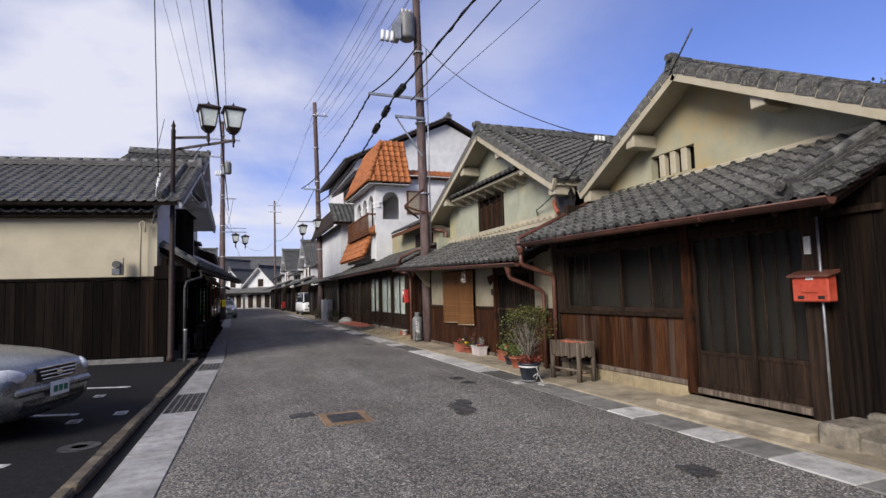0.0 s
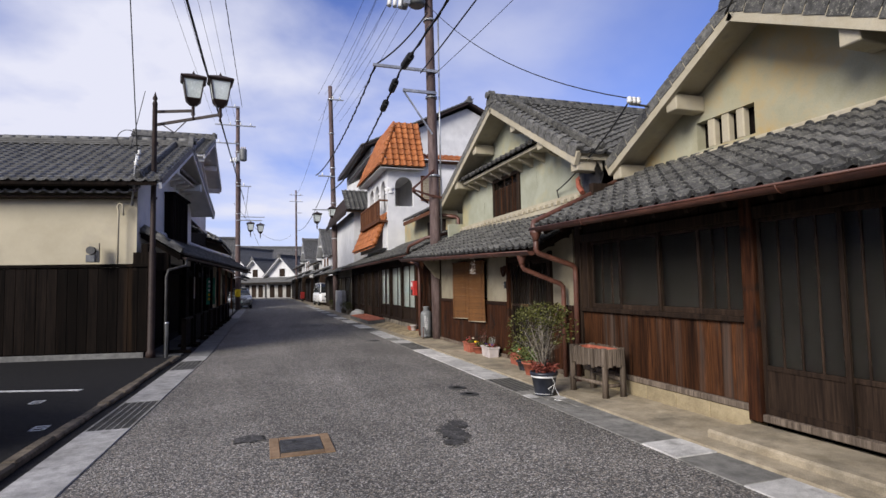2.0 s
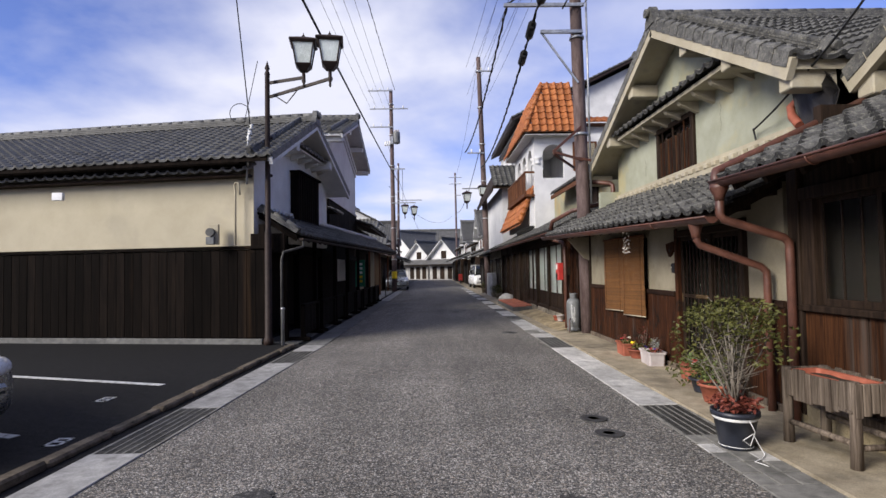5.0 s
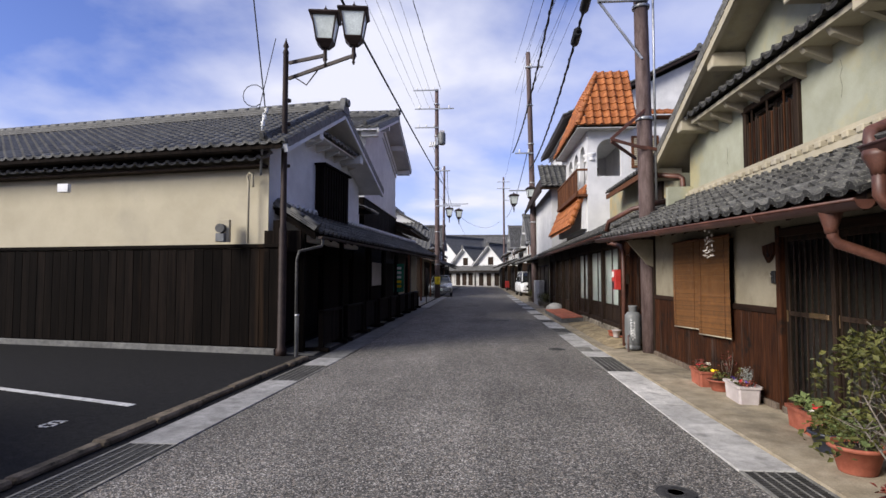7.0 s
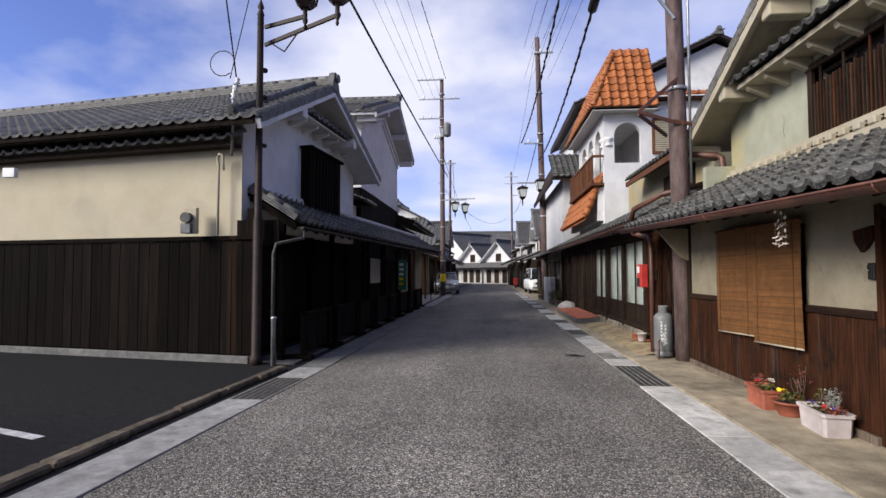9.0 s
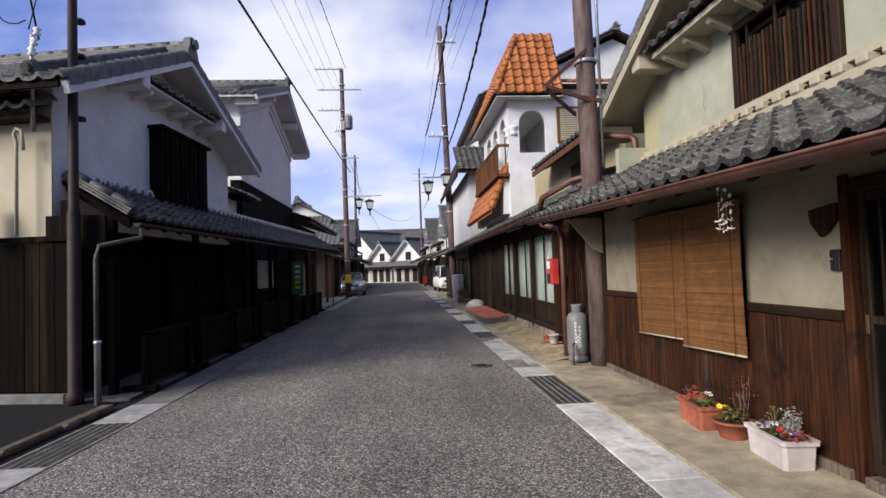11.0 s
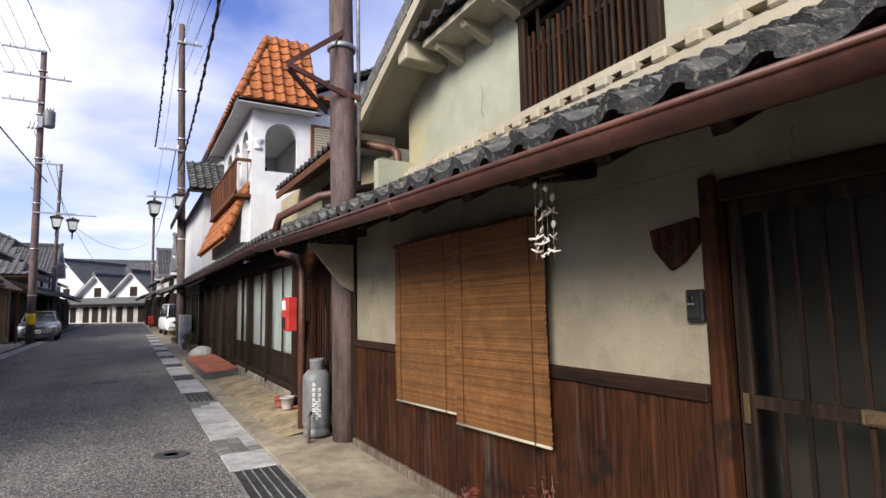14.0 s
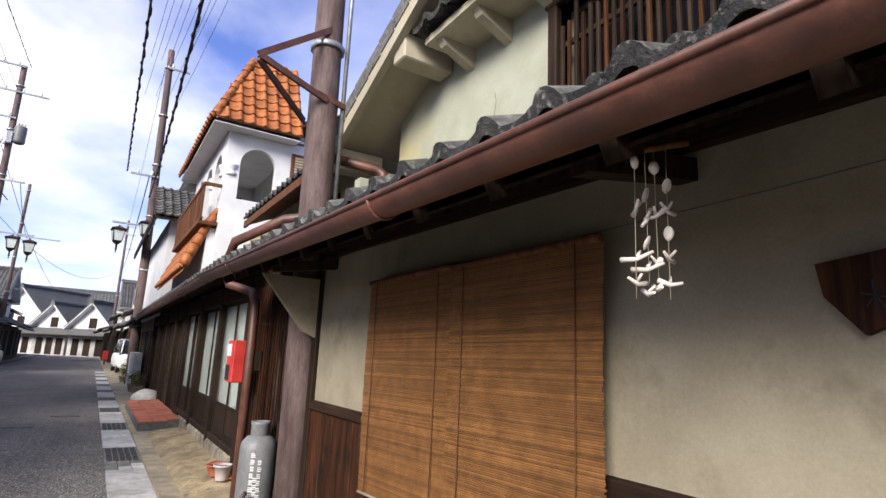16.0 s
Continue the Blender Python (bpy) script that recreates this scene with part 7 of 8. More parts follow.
plant(t3, (0.02, -0.12, 0.3), (0.08, 0.1, 0.1), 180, 0.024, "leaf_grey", 9, 12, "leaf_grey")
plant(t3, (0, -0.2, 0.22), (0.1, 0.08, 0.05), 80, 0.035, "leaf_red", 10)
blooms(t3, [((-0.05, 0.08, 0.23), 0.032, "petal_violet", 4), ((-0.04, -0.06, 0.22), 0.026, "petal_red", 4), ((-0.02, -0.22, 0.24), 0.024, "petal_violet", 3), ((-0.03, -0.2, 0.24), 0.016, "petal_white", 4)], 11)
# planters by the sliding door
t4 = trough("planter", 4.97, 10.12, 0.2, 0.58, 0.2, "terracotta", "terracotta plastic planter with pale green leaves", -4)
plant(t4, (0, 0.0, 0.24), (0.11, 0.28, 0.07), 220, 0.07, "weed", 12)
t5 = round_pot("flower_pot", 4.78, 9.6, 0.14, 0.16, "pot_black", "navy round pot with red geranium")
plant(t5, (0, 0.0, 0.24), (0.16, 0.16, 0.12), 240, 0.05, "leaf", 13)
blooms(t5, [((-0.06, 0.05, 0.34), 0.03, "petal_red", 5), ((-0.1, 0.08, 0.3), 0.02, "petal_white", 2)], 14)
t6 = round_pot("flower_pot", 4.68, 9.12, 0.17, 0.2, "terracotta", "terracotta pot with leafy herb")
plant(t6, (0, 0.0, 0.27), (0.19, 0.2, 0.14), 260, 0.05, "weed", 15)

# shrub in a navy pot tied with white cord
sh = round_pot("potted_shrub", 4.12, 7.76, 0.17, 0.3, "pot_black", "bushy evergreen shrub in navy pot tied with white cord", 0.015, 0.012, "plain_white")
tagged(sh, category="potted plant")
rng = random.Random(21)
keep = sh.matrix_basis.copy()
sh.matrix_basis = Matrix()
for i in range(16):
    bm = bmesh.new()
    a = i * 0.7
    end = Vector((math.cos(a) * rng.uniform(0.12, 0.36), math.sin(a) * rng.uniform(0.12, 0.36), rng.uniform(0.75, 1.2)))
    mid = Vector((end.x * 0.35, end.y * 0.35, end.z * 0.6))
    tube(bm, [(rng.uniform(-0.03, 0.03), rng.uniform(-0.03, 0.03), 0.25), mid, end], 0.011, 6, 0.003)
    for k in range(9):
        p = mid.lerp(end, rng.uniform(-0.3, 0.9))
        q = p + Vector((rng.uniform(-0.2, 0.2), rng.uniform(-0.2, 0.2), rng.uniform(0.03, 0.2)))
        tube(bm, [p, q], 0.004, 4, 0.0015)
    part("branch", bm, "twig", sh)
bm = bmesh.new()
for c, s, n in (((0.0, 0.0, 1.05), (0.36, 0.36, 0.17), 1300), ((-0.14, 0.14, 0.85), (0.32, 0.34, 0.24), 480), ((0.17, -0.1, 0.88), (0.26, 0.28, 0.26), 480), ((-0.22, 0.26, 0.6), (0.2, 0.24, 0.16), 220)):
    foliage(bm, c, s, n, 0.038, rng)
part("foliage", bm, "leaf", sh)
bm = bmesh.new()
foliage(bm, (0, 0, 0.36), (0.2, 0.2, 0.08), 420, 0.045, rng)
part("undergrowth", bm, "leaf_red", sh, "rust-red leaves at the foot")
bm = bmesh.new()
tube(bm, [(0.128 * math.cos(i * 0.5), 0.128 * math.sin(i * 0.5), 0.022 + 0.004 * math.sin(i)) for i in range(14)], 0.0025, 6)
tube(bm, [(0.02, -0.17, 0.25), (0.07, -0.155, 0.16), (0.03, -0.15, 0.05), (-0.03, -0.16, 0.1), (0.04, -0.175, 0.15), (0.09, -0.17, 0.06), (0.1, -0.22, 0.006), (0.03, -0.3, 0.006), (-0.06, -0.36, 0.006), (-0.02, -0.46, 0.006)], 0.0035, 6)
part("cord", bm, "plain_white", sh, "loose white cord")
sh.matrix_basis = keep

# planter stand of rough boards
st = thing("planter_stand", (4.8, 7.55, 0.03), "grey weathered log stand holding an empty terracotta trough", "plant stand")
rng = random.Random(5)
for x, y in ((4.66, 7.86), (4.97, 7.86), (4.72, 7.22), (4.98, 7.22)):
    bm = bmesh.new()
    tube(bm, [(x, y, 0.03), (x + rng.uniform(-0.008, 0.008), y, 0.3), (x, y, 0.64)], 0.042, 9, 0.036)
    part("leg", bm, "wood_grey", st)
for p, q in (((4.66, 7.84, 0.2), (4.72, 7.24, 0.2)), ((4.97, 7.84, 0.24), (4.98, 7.24, 0.24)), ((4.7, 7.24, 0.17), (4.98, 7.24, 0.17))):
    bm = bmesh.new()
    tube(bm, [p, q], 0.024, 7)
    part("stretcher", bm, "wood_grey", st)
for i in range(11):
    y = 7.2 + i * 0.063
    f = (y - 7.2) / 0.66
    for x in (4.72 - 0.06 * f - 0.02, 5.0):
        bm = bmesh.new()
        box(bm, x - 0.012, x + 0.012, y, y + 0.056, 0.40 + rng.uniform(-0.02, 0.02), 0.63 + rng.uniform(-0.012, 0.012), 0.004)
        part("slat", bm, "wood_grey", st)
for i in range(5):
    for y in (7.19, 7.9):
        x = 4.7 + i * 0.06
        boxed("slat", (x, x + 0.052, y - 0.012, y + 0.012, 0.41 + rng.uniform(-0.02, 0.02), 0.63), "wood_grey", st, 0.004)
boxed("shelf", (4.68, 4.99, 7.2, 7.88, 0.42, 0.44), "wood_grey", st)
tt = trough("planter", 4.83, 7.55, 0.22, 0.58, 0.18, "terracotta", "empty terracotta trough on the wooden stand", 3)
tt.matrix_basis = pose(4.76, 7.5, 0.44, 0, 0, 3)
st.matrix_basis = pose(-0.07, -0.05, 0.0) @ st.matrix_basis

# red letter box, wall box, block
lb = thing("letter_box", (5.0, 3.68, 1.27), "faded orange-red metal letter box with brown lid", "mailbox")
boxed("body", (4.93, 5.06, 3.5, 3.86, 1.27, 1.53), "red_old", lb, 0.012)
bm = bmesh.new()
prism(bm, [(4.9, 1.53), (5.07, 1.58), (5.07, 1.55), (4.9, 1.51)], "y", 3.47, 3.89)
part("lid", bm, "copper", lb)
boxed("flap", (4.92, 4.935, 3.6, 3.76, 1.36, 1.45), "red_old", lb, 0.004)
boxed("window_slot", (4.924, 4.932, 3.54, 3.6, 1.3, 1.33), "black", lb)
boxed("window_slot", (4.924, 4.932, 3.74, 3.8, 1.3, 1.33), "black", lb)
boxed("sticker", (4.926, 4.93, 3.64, 3.71, 1.485, 1.51), "plain_white", lb)
cb = thing("concrete_block", (4.75, 3.4, 0.0), "weathered concrete block at the house corner", "block")
boxed("block", (4.55, 5.05, 3.12, 3.46, 0, 0.22), "stone", cb, 0.03)
cb2 = thing("concrete_block", (5.2, 3.2, 0.0), "weathered concrete block at the house corner", "block")
boxed("block", (5.06, 5.4, 3.0, 3.36, 0, 0.26), "stone", cb2, 0.03)
nm = thing("name_plate", (5.05, 3.75, 1.8), "small grey name plate on the door post", "sign")
boxed("plate", (5.045, 5.058, 3.72, 3.79, 1.74, 1.92), "slab", nm, 0.003)

# bamboo blinds
def blind(y0, y1, z0, z1, x, label):
    t = thing("bamboo_blind", (x, (y0 + y1) / 2, z0), label, "blind", "bamboo blinds")
    bm = bmesh.new()
    n = int((z1 - z0) / 0.0095)
    rng = random.Random(int(y0 * 100))
    for i in range(n):
        z = z0 + (z1 - z0) * i / n
        dx = 0.012 * math.sin(i / n * 3.0) + rng.uniform(-0.0006, 0.0006)
        skew = 0.02 * (1 - i / n)
        a, b = y0 - rng.uniform(0, 0.012), y1 + rng.uniform(0, 0.012)
        v = [bm.verts.new(p) for p in ((x - dx, a, z + skew), (x - dx, b, z - skew), (x - dx - 0.0015, b, z + 0.0046 - skew), (x - dx - 0.0015, a, z + 0.0046 + skew), (x - dx, b, z + 0.0094 - skew), (x - dx, a, z + 0.0094 + skew))]
        bm.faces.new((v[0], v[1], v[2], v[3])), bm.faces.new((v[3], v[2], v[4], v[5]))
    sl = part("slats", bm, "bamboo", t)
    tagged(sl, kind="stuff")
    for f in (0.12, 0.88):
        y = y0 + (y1 - y0) * f
        bm = bmesh.new()
        tube(bm, [(x - 0.022, y, z0), (x - 0.022, y, z1)], 0.003, 5)
        part("cord", bm, "wood_brown", t)
    bm = bmesh.new()
    tube(bm, [(x - 0.01, y0, z1 + 0.01), (x - 0.01, y1, z1 + 0.01)], 0.018, 8)
    part("top_rod", bm, "wood_brown", t)
    bm = bmesh.new()
    tube(bm, [(x - 0.004, y0, z0 + 0.016), (x - 0.004, y1, z0 - 0.024)], 0.009, 8)
    part("bottom_rod", bm, "trim", t)
    return t


blind(12.97, 13.98, 0.68, 1.98, 5.07, "brown bamboo slat blind hung before the window")
blind(11.95, 12.955, 0.66, 1.97, 5.06, "brown bamboo slat blind hung before the window")

# shell wind chime under the eave
wc = thing("wind_chime", (4.78, 11.6, 2.03), "pale shell and coral wind chime hung under the eave", "wind chime")
rng = random.Random(9)
bm = bmesh.new()
tube(bm, [(4.82, 11.52, 2.03), (4.72, 11.68, 2.02)], 0.008, 6)
part("hanger", bm, "wood_brown", wc)
for k in range(4):
    x, y = 4.80 - 0.02 * k, 11.57 + 0.018 * k + rng.uniform(-0.012, 0.012)
    bm = bmesh.new()
    tube(bm, [(x, y, 2.025), (x + rng.uniform(-0.006, 0.006), y, 1.66 + 0.02 * (k % 3))], 0.0011, 4)
    part("string", bm, "trim", wc)
    for j in range(6):
        z = 1.99 - 0.058 * j - 0.012 * (k % 3)
        bm = bmesh.new()
        if j in (2, 4, 5):
            d = Vector((rng.uniform(-1, 1), rng.uniform(-1, 1), rng.uniform(-0.35, 0.35))).normalized() * rng.uniform(0.026, 0.04)
            tube(bm, [Vector((x, y, z)) - d, Vector((x, y, z - 0.006)), Vector((x, y, z + 0.004)) + d], 0.0068, 6, 0.0035)
            tube(bm, [Vector((x, y, z)), Vector((x, y, z)) + Vector((-d.y * 0.5, d.x * 0.5, 0.016))], 0.0045, 5, 0.003)
        elif (j + k) % 2:
            lathe(bm, [(0.002, -0.017), (0.010, -0.010), (0.013, 0.0), (0.009, 0.011), (0.002, 0.016)], (0, 0, 0), 8)
            bmesh.ops.transform(bm, verts=bm.verts, matrix=Matrix.Translation((x, y, z)) @ pose(0, 0, 0, rng.uniform(-30, 30), 0, rng.uniform(0, 180)) @ Matrix.Diagonal((1, 0.4, 1.1, 1)))
        else:
            bm.free()
            continue
        part("shell", bm, "shell", wc)

wc.matrix_basis = pose(-0.2, -0.22, 0.0) @ wc.matrix_basis

# wooden plaque and intercom by the door
pq = thing("wooden_plaque", (5.13, 11.14, 1.7), "rough-cut brown wooden name plaque on the wall", "sign")
bm = bmesh.new()
prism(bm, [(11.27, 1.80), (11.03, 1.83), (11.02, 1.73), (11.11, 1.64), (11.17, 1.61), (11.255, 1.71)], "x", 5.115, 5.148)
part("board", bm, "wood_dado", pq)
for y0, z0, y1, z1 in ((11.11, 1.70, 11.17, 1.715), (11.137, 1.67, 11.143, 1.745), (11.12, 1.675, 11.135, 1.7), (11.145, 1.7, 11.16, 1.68)):
    bm = bmesh.new()
    beam(bm, (5.113, y0, z0), (5.113, y1, z1), 0.004, 0.007, (1, 0, 0))
    part("brush_mark", bm, "black", pq)
ic = thing("intercom", (5.13, 11.06, 1.44), "black door intercom with camera on the wall", "intercom")
boxed("case", (5.118, 5.148, 11.025, 11.105, 1.38, 1.52), "black", ic, 0.006)
boxed("panel", (5.11, 5.119, 11.04, 11.09, 1.395, 1.51), "black", ic, 0.003)
bm = bmesh.new()
tube(bm, [(5.102, 11.065, 1.488), (5.095, 11.065, 1.488)], 0.011, 12)
part("lens", bm, "glass", ic)
for k in range(2):
    boxed("button", (5.096, 5.101, 11.05 + 0.018 * k, 11.062 + 0.018 * k, 1.455, 1.462), "steel", ic)

# gas bottle, red box, bottle post
gb = thing("gas_bottle", (4.88, 15.72, 0.05), "grey liquid gas bottle with faded white lettering", "gas cylinder")
bm = bmesh.new()
lathe(bm, [(0.14, 0.0), (0.15, 0.02), (0.15, 0.07), (0.135, 0.08), (0.15, 0.1), (0.158, 0.14), (0.158, 0.6), (0.15, 0.66), (0.11, 0.71), (0.06, 0.73)], (4.88, 15.72, 0.05), 24)
part("tank", bm, "grey_paint", gb)
bm = bmesh.new()
lathe(bm, [(0.075, 0.71), (0.08, 0.72), (0.08, 0.8), (0.086, 0.815), (0.086, 0.84), (0.07, 0.84), (0.07, 0.74)], (4.88, 15.72, 0.05), 18)
part("valve_guard", bm, "grey_paint", gb)
rng = random.Random(2)
for col, (ang, z1, n) in enumerate(((-118, 0.56, 7), (-96, 0.5, 6), (-107, 0.36, 4))):
    for k in range(n):
        a, z = radians(ang), 0.05 + z1 - k * 0.055
        c = Vector((4.88 + 0.1595 * math.cos(a), 15.72 + 0.1595 * math.sin(a), z))
        s = Vector((-math.sin(a), math.cos(a), 0))
        for q in range(3):
            bm = bmesh.new()
            beam(bm, c - s * 0.018 + Vector((0, 0, 0.014 * q)), c + s * rng.uniform(0.008, 0.018) + Vector((0, 0, 0.014 * q)), 0.003, 0.006)
            part("lettering", bm, "plain_white", gb)
ps = thing("gas_tap", (4.74, 15.5, 0.03), "short brown standpipe with bent top by the gas bottle", "pipe")
bm = bmesh.new()
tube(bm, [(4.72, 15.48, 0.0), (4.72, 15.48, 0.27), (4.725, 15.5, 0.31), (4.76, 15.55, 0.33)], 0.02, 8)
part("standpipe", bm, "pole", ps)
rb = thing("red_box", (4.78, 16.55, 1.4), "glossy red wall box with white and black labels", "mailbox")
boxed("body", (4.72, 4.84, 16.42, 16.72, 1.18, 1.6), "red", rb, 0.01)
boxed("label", (4.714, 4.72, 16.54, 16.7, 1.44, 1.56), "plain_white", rb)
boxed("slot_panel", (4.714, 4.72, 16.54, 16.7, 1.2, 1.35), "black", rb)
boxed("mount", (4.84, 5.05, 16.5, 16.6, 1.3, 1.5), "wood_dark", rb)
for i, (x, y, r, h, mat_) in enumerate(((4.88, 17.05, 0.09, 0.16, "pot_white"), (4.86, 17.3, 0.1, 0.12, "terracotta"), (4.92, 17.5, 0.09, 0.1, "terracotta"))):
    round_pot("flower_pot", x, y, r, h, mat_, "small empty pot with dry twigs by the shop foot", 0.01, 0.13)
rng = random.Random(3)
for i in range(7):
    y, x = 17.0 + rng.random() * 0.7, 4.8 + rng.random() * 0.15
    s = thing("brick_shard", (x, y, 0.12), "broken terracotta shard on the earth bank", "shard", "shards on the bank")
    bm = bmesh.new()
    box(bm, x, x + 0.1, y, y + 0.06, 0.13, 0.165, 0.01)
    part("shard", bm, "terracotta", s)

# red paved ramp, boulder, greenery further on
rp = thing("brick_ramp", (4.7, 24, 0), "red brick paved entrance ramp beside the drain", "ramp")
bm = bmesh.new()
prism(bm, [(4.38, 0.0), (5.08, 0.0), (5.08, 0.2), (4.38, 0.16)], "y", 21.8, 26.0)
rpb = part("base", bm, "slab_dark", rp)
bm = bmesh.new()
box(bm, 0, 0.22, 0, 0.1, 0, 0.03, 0.004)
me = mesh_of("brick", bm, "brick_red")
for i in range(39):
    for j in range(3):
        piece("brick", me, rpb, Matrix.Translation((4.39 + 0.23 * j, 21.82 + i * 0.107, 0.163 + 0.013 * j)) @ pose(0, 0, 0, 0, -3.3, 0))
bo = thing("boulder", (4.95, 26.8, 0), "smooth grey boulder by the door", "rock")
bm = bmesh.new()
bmesh.ops.create_icosphere(bm, subdivisions=3, radius=0.4)
for v in bm.verts:
    v.co = Vector((v.co.x * 0.9, v.co.y * 1.3, v.co.z * 0.6)) * (1 + 0.15 * noise.noise(v.co * 3))
    v.co += Vector((4.9, 27.0, 0.16))
for f in bm.faces:
    f.smooth = True
part("stone", bm, "slab", bo)
for x, y in ((4.85, 29.6), (4.95, 30.4), (4.8, 31.2), (4.75, 36.2)):
    t = round_pot("flower_pot", x, y, 0.16, 0.25, "stone", "grey pot with straggling green plant")
    plant(t, (0, 0, 0.45), (0.22, 0.24, 0.24), 220, 0.06, "leaf", int(y * 10), 6)
wt = thing("concrete_wall", (5.1, 31.5, 0), "low grey concrete wall beside the pole", "wall")
boxed("wall", (4.75, 5.0, 31.6, 34.3, 0, 1.25), "slab", wt, 0.02)

# ---- road details ----
mh = thing("inspection_cover", (0.94, 6.58, 0), "square iron cover in a tan stone border", "manhole cover")
bm = bmesh.new()
box(bm, 0.755, 1.125, 6.365, 6.785, 0.0, 0.03, 0.004)
lid = part("lid", bm, "iron", mh)
for i in range(5):
    boxed("rib", (0.78, 1.1, 6.4 + i * 0.08, 6.425 + i * 0.08, 0.03, 0.033), "iron", lid)
for x0, x1, y0, y1 in ((0.66, 0.75, 6.26, 6.89), (1.13, 1.22, 6.26, 6.89), (0.75, 1.13, 6.26, 6.36), (0.75, 1.13, 6.79, 6.89)):
    boxed("border_stone", (x0 + 0.002, x1 - 0.002, y0 + 0.002, y1 - 0.002, 0.0, 0.024), "brick", mh, 0.004)
boxed("handle_slot", (0.86, 0.9, 6.66, 6.69, 0.031, 0.036), "black", mh)


def round_cover(x, y, r, label="round dark iron cover in the asphalt"):
    t = thing("manhole_cover", (x, y, 0), label, "manhole cover", "round covers in the road")
    bm = bmesh.new()
    lathe(bm, [(r, -0.01), (r, 0.009), (r * 0.93, 0.0105), (r * 0.91, 0.008), (0.0, 0.008)], (x, y, 0.004), 24, False)
    lid = part("lid", bm, "iron", t)
    bm = bmesh.new()
    lathe(bm, [(r * 0.5, 0.008), (r * 0.5, 0.0105), (r * 0.4, 0.0105), (r * 0.4, 0.008)], (x, y, 0.004), 20, False)
    part("ring", bm, "iron", lid)


for x, y, r in ((3.23, 8.2, 0.13), (3.23, 8.68, 0.13), (3.43, 15.9, 0.17), (-1.75, 6.6, 0.19)):
    round_cover(x, y, r)
for x, y, a, b in ((2.4, 22.8, 0.45, 0.5), (3.0, 24.5, 0.5, 0.3)):
    structure(boxed("road_patch", (x, x + a, y, y + b, 0.0, 0.02), "slab_dark"), "worn concrete patch in the asphalt")


def stain(x, y, sx, sy, seed, material="damp"):
    """A thin damp-dark patch with a ragged outline."""
    bm = bmesh.new()
    ring_ = [bm.verts.new((x + sx * math.cos(a) * k, y + sy * math.sin(a) * k, 0.0215)) for a, k in [(i * 0.0924, 0.55 + 0.35 * abs(noise.noise((math.cos(i * 0.0924) * 1.7 + seed, math.sin(i * 0.0924) * 1.7, seed))) + 0.5 * abs(noise.noise((math.cos(i * 0.0924) * 6.0 + seed, math.sin(i * 0.0924) * 6.0, seed)))) for i in range(68)]]
    bm.faces.new(ring_)
    low_ = [bm.verts.new(v.co - Vector((0, 0, 0.03))) for v in ring_]
    for i in range(68):
        bm.faces.new((ring_[i], low_[i], low_[(i + 1) % 68], ring_[(i + 1) % 68]))
    structure(part("road_stain", bm, material), "dark oily stain on the asphalt")


stain(2.38, 6.45, 0.17, 0.38, 1)
stain(2.55, 6.75, 0.12, 0.2, 2)
stain(0.47, 6.98, 0.2, 0.16, 3)
stain(2.28, 6.15, 0.12, 0.14, 4)
stain(3.1, 3.4, 0.16, 0.2, 5)

# parking lines and stall numbers
for x0, y0, x1, y1, w in ((-5.0, 11.75, -1.95, 10.75, 0.1), (-5.0, 9.45, -2.2, 8.5, 0.1), (-5.0, 7.1, -2.2, 6.15, 0.1), (-5.0, 4.8, -2.2, 3.85, 0.1)):
    bm = bmesh.new()
    beam(bm, (x0, y0, 0.008), (x1, y1, 0.008), w, 0.006)
    structure(part("parking_line", bm, "paint_white"), "worn white parking line")
for x, y in ((-2.32, 9.85), (-2.2, 7.9), (-1.75, 8.2)):
    for dx, dy, lx, ly in ((0, 0, 0.03, 0.22), (0.12, 0, 0.03, 0.22), (0, 0, 0.15, 0.03), (0, 0.11, 0.15, 0.03), (0, 0.2, 0.15, 0.03)):
        structure(boxed("stall_mark", (x + dx, x + dx + lx, y + dy, y + dy + ly, 0.004, 0.0105), "paint_white"), "worn white stall mark")

# fixtures of the storehouse wall
mt = thing("electric_meter", (-2.88, 14.6, 2.1), "grey electric meter in a beige box on the wall", "meter")
boxed("back_box", (-2.93, -2.72, 14.6, 14.68, 2.08, 2.5), "beige", mt, 0.01)
bm = bmesh.new()
tube(bm, [(-2.86, 14.6, 2.33), (-2.86, 14.5, 2.33)], 0.085, 16)
part("dial", bm, "slab_dark", mt)
boxed("terminal_box", (-2.95, -2.78, 14.52, 14.6, 2.08, 2.24), "grey_paint", mt, 0.01)
pipe(mt, [(-2.38, 14.63, 2.06), (-2.38, 14.63, 3.2), (-2.4, 14.62, 3.3), (-2.36, 14.6, 3.36), (-2.3, 14.6, 3.34), (-2.28, 14.6, 3.1)], 0.022, "beige", "conduit")
wb_ = thing("junction_box", (-6.0, 14.66, 3.12), "small white junction box under the eave", "box")
boxed("case", (-6.12, -5.9, 14.6, 14.68, 3.04, 3.2), "plain_white", wb_, 0.008)
mb = thing("service_mast", (-2.12, 14.5, 3.4), "galvanised cable mast at the roof corner", "mast")
pipe(mb, [(-2.1, 14.5, 3.3), (-2.02, 14.35, 4.1), (-1.98, 14.3, 4.4)], 0.022, "steel", "tube")
for k in range(3):
    bm = bmesh.new()
    lathe(bm, [(0.02, 0), (0.045, 0.02), (0.02, 0.05), (0.045, 0.08), (0.01, 0.11)], (-2.0 + 0.03 * k, 14.32, 4.15 + 0.12 * k), 8)
    part("insulator", bm, "plain_white", mb)
bm = bmesh.new()
